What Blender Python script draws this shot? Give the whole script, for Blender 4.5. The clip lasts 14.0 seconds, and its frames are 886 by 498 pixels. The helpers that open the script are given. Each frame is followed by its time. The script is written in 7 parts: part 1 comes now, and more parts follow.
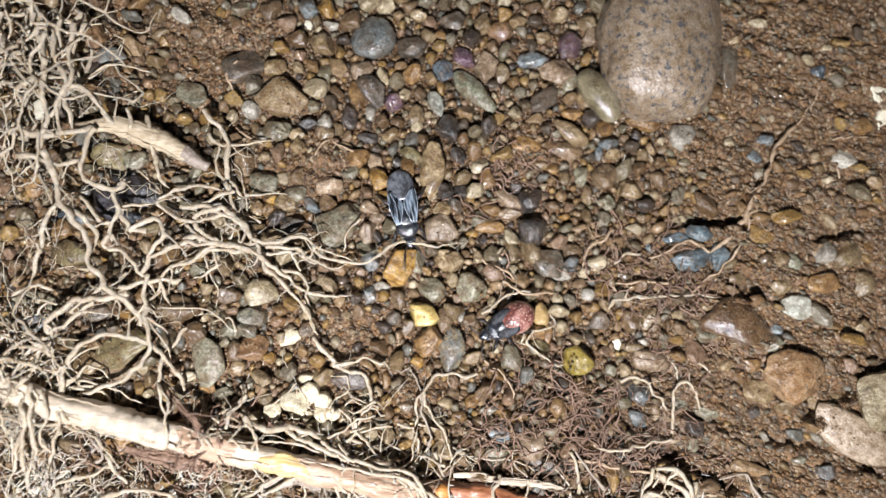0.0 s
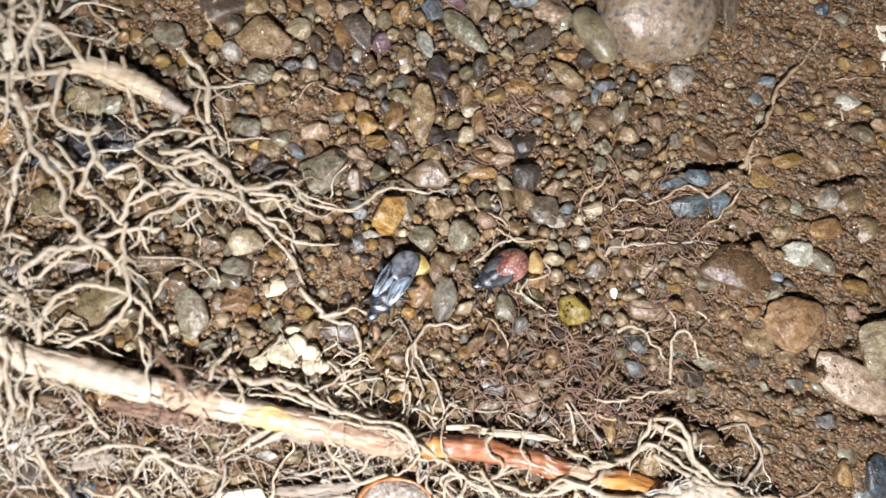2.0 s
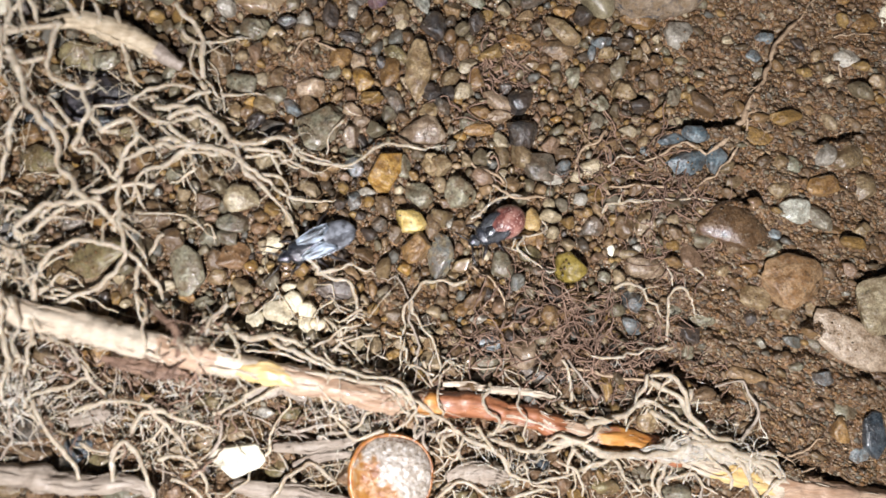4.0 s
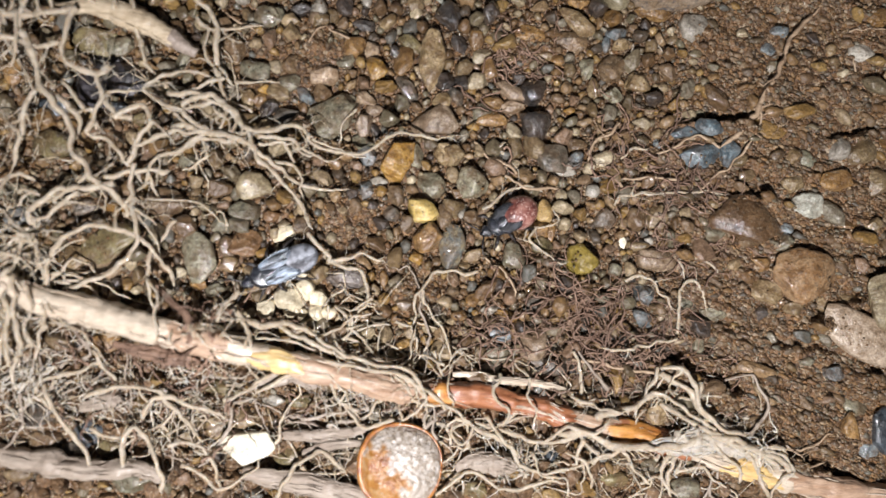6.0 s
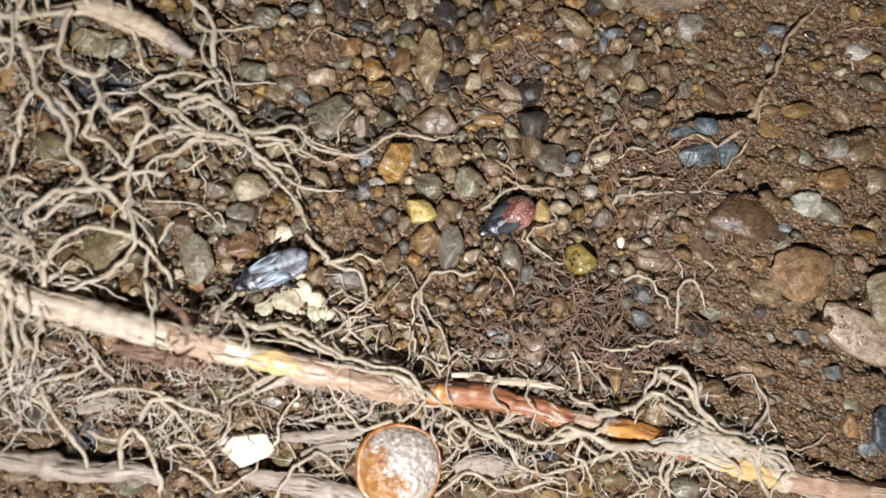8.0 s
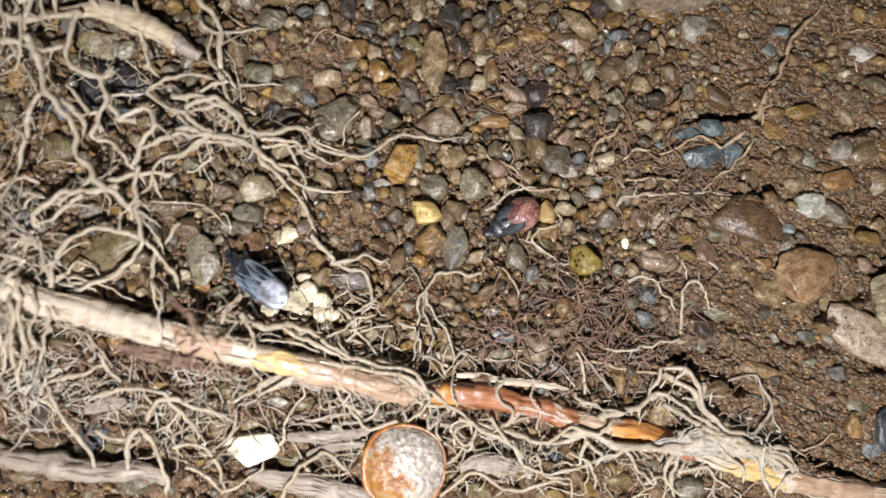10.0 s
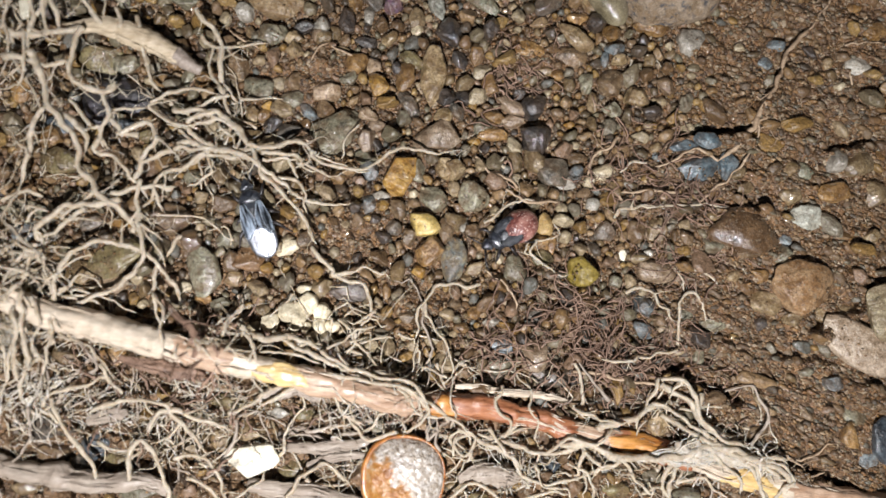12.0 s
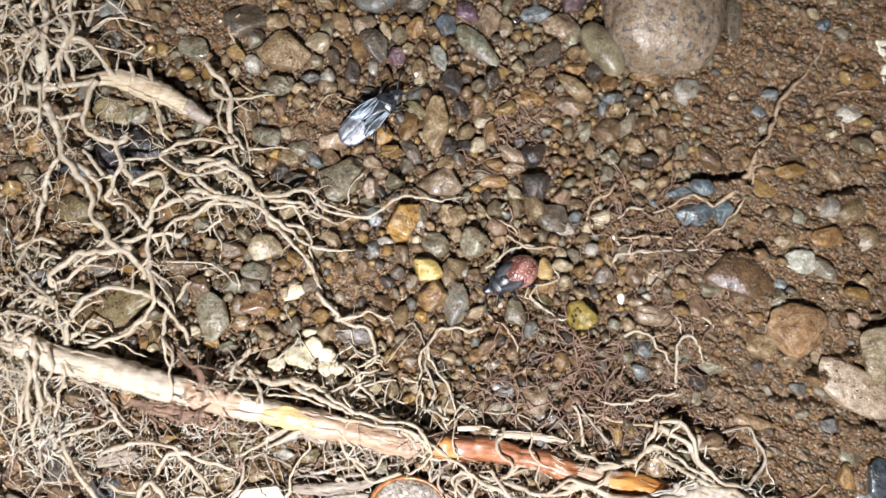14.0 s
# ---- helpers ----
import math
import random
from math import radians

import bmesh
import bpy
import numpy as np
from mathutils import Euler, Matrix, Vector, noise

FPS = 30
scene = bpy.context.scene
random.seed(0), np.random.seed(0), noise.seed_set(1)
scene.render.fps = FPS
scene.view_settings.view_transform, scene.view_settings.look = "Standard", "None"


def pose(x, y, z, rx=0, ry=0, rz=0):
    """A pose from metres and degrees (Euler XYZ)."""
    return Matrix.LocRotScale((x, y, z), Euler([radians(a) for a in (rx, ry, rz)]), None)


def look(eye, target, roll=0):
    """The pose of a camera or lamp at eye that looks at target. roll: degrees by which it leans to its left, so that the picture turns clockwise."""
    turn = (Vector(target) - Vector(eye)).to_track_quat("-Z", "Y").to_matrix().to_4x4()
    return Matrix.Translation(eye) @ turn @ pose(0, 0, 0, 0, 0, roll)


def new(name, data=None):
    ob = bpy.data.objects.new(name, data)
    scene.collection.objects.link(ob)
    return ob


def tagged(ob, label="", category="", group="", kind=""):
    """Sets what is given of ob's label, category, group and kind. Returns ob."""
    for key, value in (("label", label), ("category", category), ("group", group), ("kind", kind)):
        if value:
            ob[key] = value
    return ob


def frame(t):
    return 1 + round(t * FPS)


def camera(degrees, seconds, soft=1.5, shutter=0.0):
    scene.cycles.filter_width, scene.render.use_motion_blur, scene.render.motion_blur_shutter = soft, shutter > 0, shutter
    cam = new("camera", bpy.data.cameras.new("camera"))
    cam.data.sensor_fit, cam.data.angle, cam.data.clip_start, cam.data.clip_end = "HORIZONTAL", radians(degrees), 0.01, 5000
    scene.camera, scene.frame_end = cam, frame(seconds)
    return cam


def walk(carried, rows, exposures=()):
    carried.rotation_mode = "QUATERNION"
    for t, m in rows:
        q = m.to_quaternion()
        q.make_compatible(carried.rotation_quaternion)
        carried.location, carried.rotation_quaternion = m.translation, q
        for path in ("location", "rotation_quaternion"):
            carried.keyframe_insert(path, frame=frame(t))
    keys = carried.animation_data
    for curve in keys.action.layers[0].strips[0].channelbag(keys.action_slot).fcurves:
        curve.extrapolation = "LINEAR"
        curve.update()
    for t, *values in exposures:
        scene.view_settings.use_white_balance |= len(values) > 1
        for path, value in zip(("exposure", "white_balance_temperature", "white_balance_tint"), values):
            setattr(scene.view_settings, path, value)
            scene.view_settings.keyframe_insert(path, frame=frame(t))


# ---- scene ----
# A patch of wet gravel and roots at night, seen from a hand's width by the light of a phone torch. Lengths below are in mm.
MM = 0.001
SLOPE = -0.04            # the ground rises towards the roots
DEGREES = 66.0
cam = camera(DEGREES, 14.0)
cam.data.dof.use_dof, cam.data.dof.focus_distance, cam.data.dof.aperture_fstop = True, 0.0985, 5.4
walk(cam, [
    (0.0, pose(0.00062, 0.01069, 0.10050, 2.380, 0.433, -0.114)),
    (0.5, pose(0.00078, 0.01091, 0.10054, 2.203, 0.455, -0.161)),
    (1.0, pose(0.00058, 0.00994, 0.09973, 1.930, 0.318, -0.234)),
    (1.5, pose(0.00087, 0.00885, 0.09850, 1.640, 0.009, -0.408)),
    (2.0, pose(0.00091, 0.00604, 0.09695, 0.737, -0.111, -0.515)),
    (2.5, pose(0.00126, 0.00372, 0.09664, 0.456, -0.097, -0.618)),
    (3.0, pose(0.00159, 0.00253, 0.09686, 0.388, -0.144, -0.625)),
    (5.5, pose(0.00020, -0.00060, 0.09621, 0.096, -0.113, -0.220)),
    (6.0, pose(-0.00009, -0.00030, 0.09656, 0.051, 0.003, 0.091)),
    (6.5, pose(-0.00000, -0.00000, 0.09658, -0.000, -0.000, 0.000)),
    (7.0, pose(-0.00007, 0.00007, 0.09657, -0.025, -0.031, -0.035)),
    (7.5, pose(0.00002, -0.00040, 0.09647, 0.149, 0.038, -0.143)),
    (8.0, pose(0.00021, -0.00039, 0.09647, 0.148, 0.015, -0.146)),
    (10.5, pose(-0.00044, -0.00034, 0.09690, 0.238, 0.106, -0.118)),
    (11.0, pose(-0.00006, -0.00056, 0.09612, 0.357, 0.061, -0.159)),
    (11.5, pose(-0.00038, -0.00032, 0.09671, 0.265, 0.013, -0.164)),
    (12.0, pose(-0.00004, 0.00087, 0.09769, 0.480, 0.193, -0.182)),
    (12.5, pose(-0.00022, 0.00149, 0.09903, 0.677, 0.368, -0.156)),
    (13.0, pose(0.00003, 0.00304, 0.10000, 0.951, 0.530, -0.222)),
    (13.5, pose(-0.00013, 0.00497, 0.10035, 0.908, 0.459, -0.177)),
    (14.0, pose(0.00008, 0.00540, 0.10023, 1.597, 0.439, -0.226)),
], exposures=((0.0, 0.33, 6360, 10), (2.0, 0.36, 6430, 11), (3.0, 0.29, 6420, 10), (5.5, -0.06, 6560, 13), (6.5, -0.05, 6540, 11), (11.5, -0.05, 6510, 10), (12.5, -0.06, 6430, 10), (13.0, 0.13, 6400, 10), (14.0, 0.29, 6380, 10)))

# ---- light: the torch beside the lens, and almost nothing else ----
night = bpy.data.worlds.new("night")
night.use_nodes = True
night.node_tree.nodes["Background"].inputs[0].default_value = (0.55, 0.62, 0.75, 1)
night.node_tree.nodes["Background"].inputs[1].default_value = 0.025
scene.world = night
torch_data = bpy.data.lights.new("torch_light", "SPOT")
torch_data.energy = 2.5
torch_data.color = (1.0, 0.99, 1.02)
torch_data.shadow_soft_size = 1.6 * MM
torch_data.spot_size, torch_data.spot_blend = radians(130), 0.6
torch = new("torch_light", torch_data)
torch.matrix_world = look((-14 * MM, -77 * MM, 151 * MM), (-3 * MM, 14 * MM, 0))


# ---- materials ----
def nodes_of(name):
    m = bpy.data.materials.new(name)
    m.use_nodes = True
    t = m.node_tree
    return m, t, t.nodes["Principled BSDF"]


def node(t, kind, **values):
    n = t.nodes.new(kind)
    for k, v in values.items():
        n.inputs[k.replace("_", " ")].default_value = v
    return n


def ramp(t, source, stops, hard=False):
    n = t.nodes.new("ShaderNodeValToRGB")
    e = n.color_ramp.elements
    n.color_ramp.interpolation = "CONSTANT" if hard else "LINEAR"
    while len(e) < len(stops):
        e.new(0.5)
    for i, (at, c) in enumerate(stops):
        e[i].position, e[i].color = at, (*c, 1)
    t.links.new(source, n.inputs[0])
    return n.outputs[0]


def mix(t, factor, a, b, kind="MIX"):
    n = t.nodes.new("ShaderNodeMix")
    n.data_type, n.blend_type = "RGBA", kind
    for socket, v in ((n.inputs[0], factor), (n.inputs[6], a), (n.inputs[7], b)):
        if isinstance(v, (int, float)):
            socket.default_value = v
        elif isinstance(v, tuple):
            socket.default_value = (*v, 1)
        else:
            t.links.new(v, socket)
    return n.outputs[2]


def spread(t, source, a, b, c, d):
    n = t.nodes.new("ShaderNodeMapRange")
    for i, v in enumerate((a, b, c, d)):
        n.inputs[i + 1].default_value = v
    t.links.new(source, n.inputs[0])
    return n.outputs[0]


def coords(t, shift):
    """Object coordinates in mm, moved by a random value so that no two pieces share a grain."""
    tc = t.nodes.new("ShaderNodeTexCoord")
    s = t.nodes.new("ShaderNodeVectorMath")
    s.operation = "SCALE"
    s.inputs[3].default_value = 1000.0
    t.links.new(tc.outputs["Object"], s.inputs[0])
    a = t.nodes.new("ShaderNodeVectorMath")
    a.operation = "MULTIPLY_ADD"
    a.inputs[1].default_value = (1, 1, 1)
    t.links.new(s.outputs[0], a.inputs[0])
    if shift is not None:
        w = node(t, "ShaderNodeMath")
        w.operation = "MULTIPLY"
        w.inputs[1].default_value = 731.0
        t.links.new(shift, w.inputs[0])
        t.links.new(w.outputs[0], a.inputs[2])
    return a.outputs[0]


def grain(t, where, scale, detail=4.0, rough=0.6):
    n = node(t, "ShaderNodeTexNoise", Scale=scale, Detail=detail, Roughness=rough)
    t.links.new(where, n.inputs["Vector"])
    return n.outputs[0]


def relief(t, bsdf, height, strength, distance, film=0.75):
    """Relief of the solid, and a flatter one of the water film on it."""
    for socket, share in (("Normal", 1.0), ("Coat Normal", film)):
        b = node(t, "ShaderNodeBump", Strength=strength, Distance=distance * share * MM)
        t.links.new(height, b.inputs["Height"])
        t.links.new(b.outputs[0], bsdf.inputs[socket])


def scaled(t, colour, factor):
    g = t.nodes.new("ShaderNodeVectorMath")
    g.operation = "SCALE"
    t.links.new(colour, g.inputs[0])
    t.links.new(factor, g.inputs[3])
    return g.outputs[0]


def bumped(t, height, distance, before=None):
    b = node(t, "ShaderNodeBump", Strength=1.0, Distance=distance * MM)
    t.links.new(height, b.inputs["Height"])
    if before is not None:
        t.links.new(before, b.inputs["Normal"])
    return b.outputs[0]


def finish(t, bsdf, where, colour, rough=(0.22, 0.5), bump=0.5, wet=0.4, speckle=0.42, film=0.2):
    """Lumps and pits at two sizes, mineral speckle, uneven gloss and a thin rippled film of water over a colour."""
    fine = grain(t, where, 2.6, 3.0, 0.62)
    t.links.new(scaled(t, colour, spread(t, grain(t, where, 3.6, 3.0, 0.7), 0.32, 0.68, 1 - speckle, 1 + speckle)), bsdf.inputs["Base Color"])
    t.links.new(spread(t, grain(t, where, 1.3, 3.0), 0.35, 0.65, *rough), bsdf.inputs["Roughness"])
    lumpy = bumped(t, grain(t, where, 0.8, 3.0, 0.55), 0.75 * bump)
    t.links.new(bumped(t, fine, 0.32 * bump, lumpy), bsdf.inputs["Normal"])
    t.links.new(bumped(t, grain(t, where, 2.4, 2.0, 0.55), film, lumpy), bsdf.inputs["Coat Normal"])
    bsdf.inputs["Coat Weight"].default_value = wet
    bsdf.inputs["Coat Roughness"].default_value = 0.075
    bsdf.inputs["Coat IOR"].default_value = 1.62


def stone_material(name, a, b, fleck, flecks=0.3, rough=(0.3, 0.55), wet=1.0, depth=0.68, mud=0.5, size=2.6, bump=0.4, dusty=0.55):
    a, b = ((c[0], c[1], 0.95 * c[2]) for c in (a, b))
    m, t, bsdf = nodes_of(name)
    info = t.nodes.new("ShaderNodeObjectInfo")
    where = coords(t, info.outputs["Random"])
    broad = ramp(t, grain(t, where, 0.6, 7.0, 0.72), [(0.34, tuple(0.4 * c for c in a)), (0.45, a), (0.55, b), (0.66, tuple(1.35 * c for c in b))])
    specks = spread(t, grain(t, where, size, 3.0, 0.6), 0.60 - 0.12 * flecks, 0.64, 0.0, min(1.0, 0.45 + flecks))
    colour = mix(t, specks, broad, fleck)
    colour = mix(t, spread(t, grain(t, where, 3.0, 2.0, 0.6), 0.58, 0.70, 0.0, dusty), colour, (0.50, 0.43, 0.32))
    colour = mix(t, spread(t, grain(t, where, 0.55, 5.0, 0.72), 0.44, 0.58, 0.0, mud), colour, (0.15, 0.08, 0.035))
    shade = spread(t, info.outputs["Random"], 0, 1, 0.75 * depth, 1.25 * depth)
    finish(t, bsdf, where, scaled(t, colour, shade), rough, bump, wet, 0.3)
    return m


STONES = {
    "tan": stone_material("tan_stone", (0.25, 0.17, 0.08), (0.38, 0.28, 0.16), (0.10, 0.06, 0.03)),
    "ochre": stone_material("ochre_stone", (0.25, 0.13, 0.04), (0.36, 0.21, 0.08), (0.12, 0.06, 0.02)),
    "amber": stone_material("amber_stone", (0.36, 0.18, 0.03), (0.46, 0.27, 0.07), (0.22, 0.11, 0.03), 0.1),
    "amberpale": stone_material("pale_amber_stone", (0.37, 0.24, 0.09), (0.44, 0.31, 0.14), (0.30, 0.17, 0.07), 0.1, depth=0.85, mud=0.25, bump=0.3),
    "yellow": stone_material("yellow_stone", (0.52, 0.36, 0.10), (0.64, 0.48, 0.19), (0.42, 0.26, 0.06), 0.0, depth=0.92, mud=0.12, bump=0.3),
    "yellow2": stone_material("dull_yellow_stone", (0.34, 0.24, 0.04), (0.46, 0.34, 0.08), (0.30, 0.21, 0.04), 0.0, mud=0.0, dusty=0.1, bump=0.25),
    "brown": stone_material("brown_stone", (0.15, 0.095, 0.05), (0.24, 0.16, 0.09), (0.06, 0.03, 0.02)),
    "red": stone_material("red_brown_stone", (0.20, 0.105, 0.045), (0.28, 0.16, 0.08), (0.10, 0.05, 0.03)),
    "pink": stone_material("pinkish_stone", (0.30, 0.21, 0.13), (0.43, 0.32, 0.225), (0.16, 0.09, 0.06)),
    "grey": stone_material("grey_stone", (0.18, 0.16, 0.105), (0.31, 0.29, 0.21), (0.07, 0.06, 0.05)),
    "green": stone_material("grey_green_stone", (0.17, 0.17, 0.11), (0.27, 0.27, 0.20), (0.09, 0.09, 0.07)),
    "olive": stone_material("olive_stone", (0.14, 0.11, 0.05), (0.23, 0.19, 0.09), (0.07, 0.05, 0.03)),
    "slate": stone_material("slate_stone", (0.09, 0.075, 0.06), (0.17, 0.145, 0.12), (0.04, 0.035, 0.03)),
    "slate2": stone_material("brownish_slate_stone", (0.13, 0.11, 0.085), (0.2, 0.17, 0.13), (0.08, 0.06, 0.04)),
    "dark": stone_material("dark_stone", (0.035, 0.03, 0.03), (0.075, 0.065, 0.06), (0.02, 0.02, 0.02), mud=0.25, dusty=0.2),
    "black": stone_material("black_stone", (0.012, 0.011, 0.014), (0.04, 0.035, 0.045), (0.1, 0.09, 0.1), 0.1, mud=0.05, dusty=0.1),
    "navy": stone_material("blue_black_stone", (0.03, 0.045, 0.06), (0.08, 0.10, 0.12), (0.02, 0.02, 0.03), mud=0.1, dusty=0.15),
    "blue": stone_material("blue_grey_stone", (0.15, 0.18, 0.195), (0.26, 0.30, 0.32), (0.08, 0.08, 0.09), 0.4),
    "blue2": stone_material("blue_stone", (0.13, 0.18, 0.23), (0.20, 0.26, 0.32), (0.3, 0.34, 0.38), 0.2),
    "steel": stone_material("steel_blue_stone", (0.08, 0.115, 0.14), (0.18, 0.235, 0.27), (0.04, 0.05, 0.06), 0.3, mud=0.3, dusty=0.35),
    "palebl": stone_material("pale_blue_stone", (0.27, 0.32, 0.36), (0.42, 0.46, 0.50), (0.2, 0.21, 0.22), 0.2),
    "stonebl": stone_material("tan_and_blue_stone", (0.22, 0.25, 0.25), (0.31, 0.26, 0.17), (0.12, 0.11, 0.10), 0.2),
    "bluegrey": stone_material("round_blue_grey_stone", (0.17, 0.19, 0.19), (0.26, 0.28, 0.28), (0.12, 0.12, 0.12), 0.2),
    "purple": stone_material("purple_stone", (0.08, 0.045, 0.07), (0.14, 0.08, 0.12), (0.04, 0.03, 0.05), 0.2),
    "purplegrey": stone_material("mottled_purple_grey_stone", (0.17, 0.145, 0.135), (0.30, 0.27, 0.26), (0.10, 0.07, 0.06), 0.3, mud=0.4),
    "pale": stone_material("pale_grey_stone", (0.36, 0.33, 0.28), (0.50, 0.46, 0.40), (0.22, 0.18, 0.14), 0.2, depth=0.7, mud=0.25),
    "palegrey": stone_material("light_grey_stone", (0.26, 0.26, 0.22), (0.40, 0.40, 0.35), (0.18, 0.16, 0.13), 0.2, depth=0.85, mud=0.25),
    "palepink": stone_material("pale_slab_stone", (0.38, 0.27, 0.18), (0.52, 0.41, 0.31), (0.32, 0.21, 0.13), 0.0, depth=0.85, mud=0.2, dusty=0.25),
    "cream": stone_material("cream_stone", (0.64, 0.55, 0.40), (0.74, 0.66, 0.50), (0.45, 0.33, 0.19), 0.0, wet=0.5, depth=0.84, mud=0.06, bump=0.12),
    "cream3": stone_material("pale_cream_stone", (0.44, 0.35, 0.22), (0.58, 0.49, 0.34), (0.36, 0.25, 0.14), 0.05, depth=0.7, mud=0.35),
    "cream2": stone_material("dull_cream_stone", (0.34, 0.27, 0.16), (0.48, 0.40, 0.26), (0.22, 0.15, 0.08), 0.1),
    "creamgrey": stone_material("cream_grey_stone", (0.24, 0.20, 0.12), (0.31, 0.265, 0.17), (0.18, 0.145, 0.09), 0.0, (0.35, 0.5), mud=0.1, bump=0.12),
    "white": stone_material("white_stone", (0.76, 0.70, 0.55), (0.84, 0.79, 0.66), (0.6, 0.52, 0.4), 0.0, wet=0.3, depth=0.78, mud=0.0, bump=0.2),
    "bigtan": stone_material("red_tan_stone", (0.38, 0.20, 0.085), (0.52, 0.33, 0.18), (0.20, 0.15, 0.12), 0.2, depth=0.75, mud=0.3),
    "bigtan2": stone_material("mottled_tan_stone", (0.30, 0.19, 0.09), (0.38, 0.28, 0.17), (0.14, 0.11, 0.08), 0.3),
    "bigbrown": stone_material("streaky_brown_stone", (0.12, 0.065, 0.03), (0.19, 0.11, 0.055), (0.07, 0.04, 0.02), 0.4),
    "boulder": stone_material("speckled_boulder_stone", (0.35, 0.245, 0.155), (0.39, 0.305, 0.23), (0.09, 0.10, 0.115), 0.6, (0.35, 0.5), 0.8, depth=0.62, mud=0.15, size=1.0, bump=0.25),
}
LABELS = {
    "tan": "wet tan pebble lying in gravel", "ochre": "wet ochre-brown pebble lying in gravel", "amber": "glossy amber-orange translucent pebble in gravel",
    "amberpale": "pale honey-coloured rounded pebble beside the red bug", "yellow": "bright yellow angular pebble lying on gravel",
    "yellow2": "dull olive-yellow pointed pebble in gravel", "brown": "wet dark brown pebble in gravel", "red": "glossy red-brown rounded pebble in gravel",
    "pink": "pinkish tan pebble with fine grain", "grey": "wet grey-brown rounded pebble in gravel", "green": "grey-green smooth wet pebble in gravel",
    "olive": "olive-brown flat wet pebble in gravel", "slate": "dark slate-brown wet pebble in gravel", "slate2": "brown-grey wet stone bedded in gravel",
    "dark": "almost black wet pebble in the gravel", "black": "black shiny stone under tangled roots", "navy": "blue-black stone lying under roots",
    "blue": "blue-grey wet pebble bedded in gravel", "blue2": "clear blue wet pebble among dark ones", "steel": "steel-blue wet stone under a thin root", "palebl": "pale blue pebble among brown gravel", "stonebl": "long tan pebble with a blue end",
    "bluegrey": "large round blue-grey wet pebble in gravel", "purple": "dark purple wet pebble in the gravel", "purplegrey": "mottled purple-grey pebble under the roots",
    "pale": "pale grey pebble with a dull face",
    "palegrey": "light grey smooth pebble in the gravel", "palepink": "pale flat slab stone sunk in soil", "cream": "cream-coloured smooth pebble lying on gravel",
    "cream3": "pale cream pebble stained with mud", "cream2": "dull cream rounded stone in the gravel", "creamgrey": "long smooth cream-grey pebble beside the boulder", "white": "chalk-white pebble lying on brown gravel",
    "bigtan": "large red-tan stone sunk in soil", "bigtan2": "large mottled tan pebble in gravel", "bigbrown": "large dark brown streaky stone sunk in soil",
    "boulder": "large smooth tan stone with dark speckles",
}


def gravel_material(name, palette, rough=(0.3, 0.55), wet=1.0):
    """Every loose grain takes one colour of the palette."""
    m, t, bsdf = nodes_of(name)
    geo = t.nodes.new("ShaderNodeNewGeometry")
    lot = geo.outputs["Random Per Island"]
    where = coords(t, lot)
    base = ramp(t, lot, [(i / len(palette), (c[0], c[1], 0.93 * c[2])) for i, c in enumerate(palette)], True)
    dirt = spread(t, grain(t, where, 1.3, 8.0, 0.75), 0.42, 0.64, 0.0, 0.7)
    colour = mix(t, 0.36, mix(t, dirt, base, (0.10, 0.054, 0.023)), (0.02, 0.012, 0.006))
    finish(t, bsdf, where, colour, rough, 0.45, wet, 0.38)
    return m


WARM = [(0.30, 0.18, 0.08), (0.15, 0.09, 0.045), (0.40, 0.27, 0.15), (0.20, 0.18, 0.12), (0.32, 0.19, 0.06), (0.08, 0.065, 0.05), (0.46, 0.35, 0.22),
        (0.20, 0.115, 0.055), (0.37, 0.22, 0.07), (0.15, 0.16, 0.15), (0.55, 0.45, 0.30), (0.22, 0.15, 0.075), (0.26, 0.17, 0.10), (0.045, 0.04, 0.04), (0.36, 0.23, 0.12),
        (0.29, 0.26, 0.20), (0.42, 0.27, 0.10), (0.13, 0.10, 0.06), (0.33, 0.21, 0.14), (0.24, 0.20, 0.13)]
DULL = [(0.18, 0.105, 0.05), (0.25, 0.16, 0.085), (0.12, 0.068, 0.033), (0.21, 0.15, 0.095), (0.15, 0.105, 0.065), (0.32, 0.23, 0.15), (0.20, 0.10, 0.04), (0.10, 0.08, 0.06), (0.15, 0.14, 0.11), (0.26, 0.145, 0.06)]
GRAVEL = gravel_material("wet_gravel", WARM)
MUDDY = gravel_material("mud_coated_pebble", [(0.17, 0.10, 0.052), (0.21, 0.13, 0.07), (0.13, 0.075, 0.038), (0.25, 0.17, 0.10), (0.19, 0.125, 0.075), (0.16, 0.12, 0.085), (0.22, 0.12, 0.05)], (0.45, 0.7), 0.7)
CLOD = stone_material("wet_soil_clod", (0.10, 0.055, 0.027), (0.19, 0.115, 0.06), (0.05, 0.028, 0.014), 0.4, (0.5, 0.8), 0.5, depth=0.95, mud=0.5, size=1.6, bump=1.0)
SAND = gravel_material("wet_sand", [(1.32 * p[0], 1.27 * p[1], 1.15 * p[2]) for p in DULL], (0.4, 0.65), 0.9)
GRIT = gravel_material("wet_grit", DULL, (0.4, 0.65), 0.8)


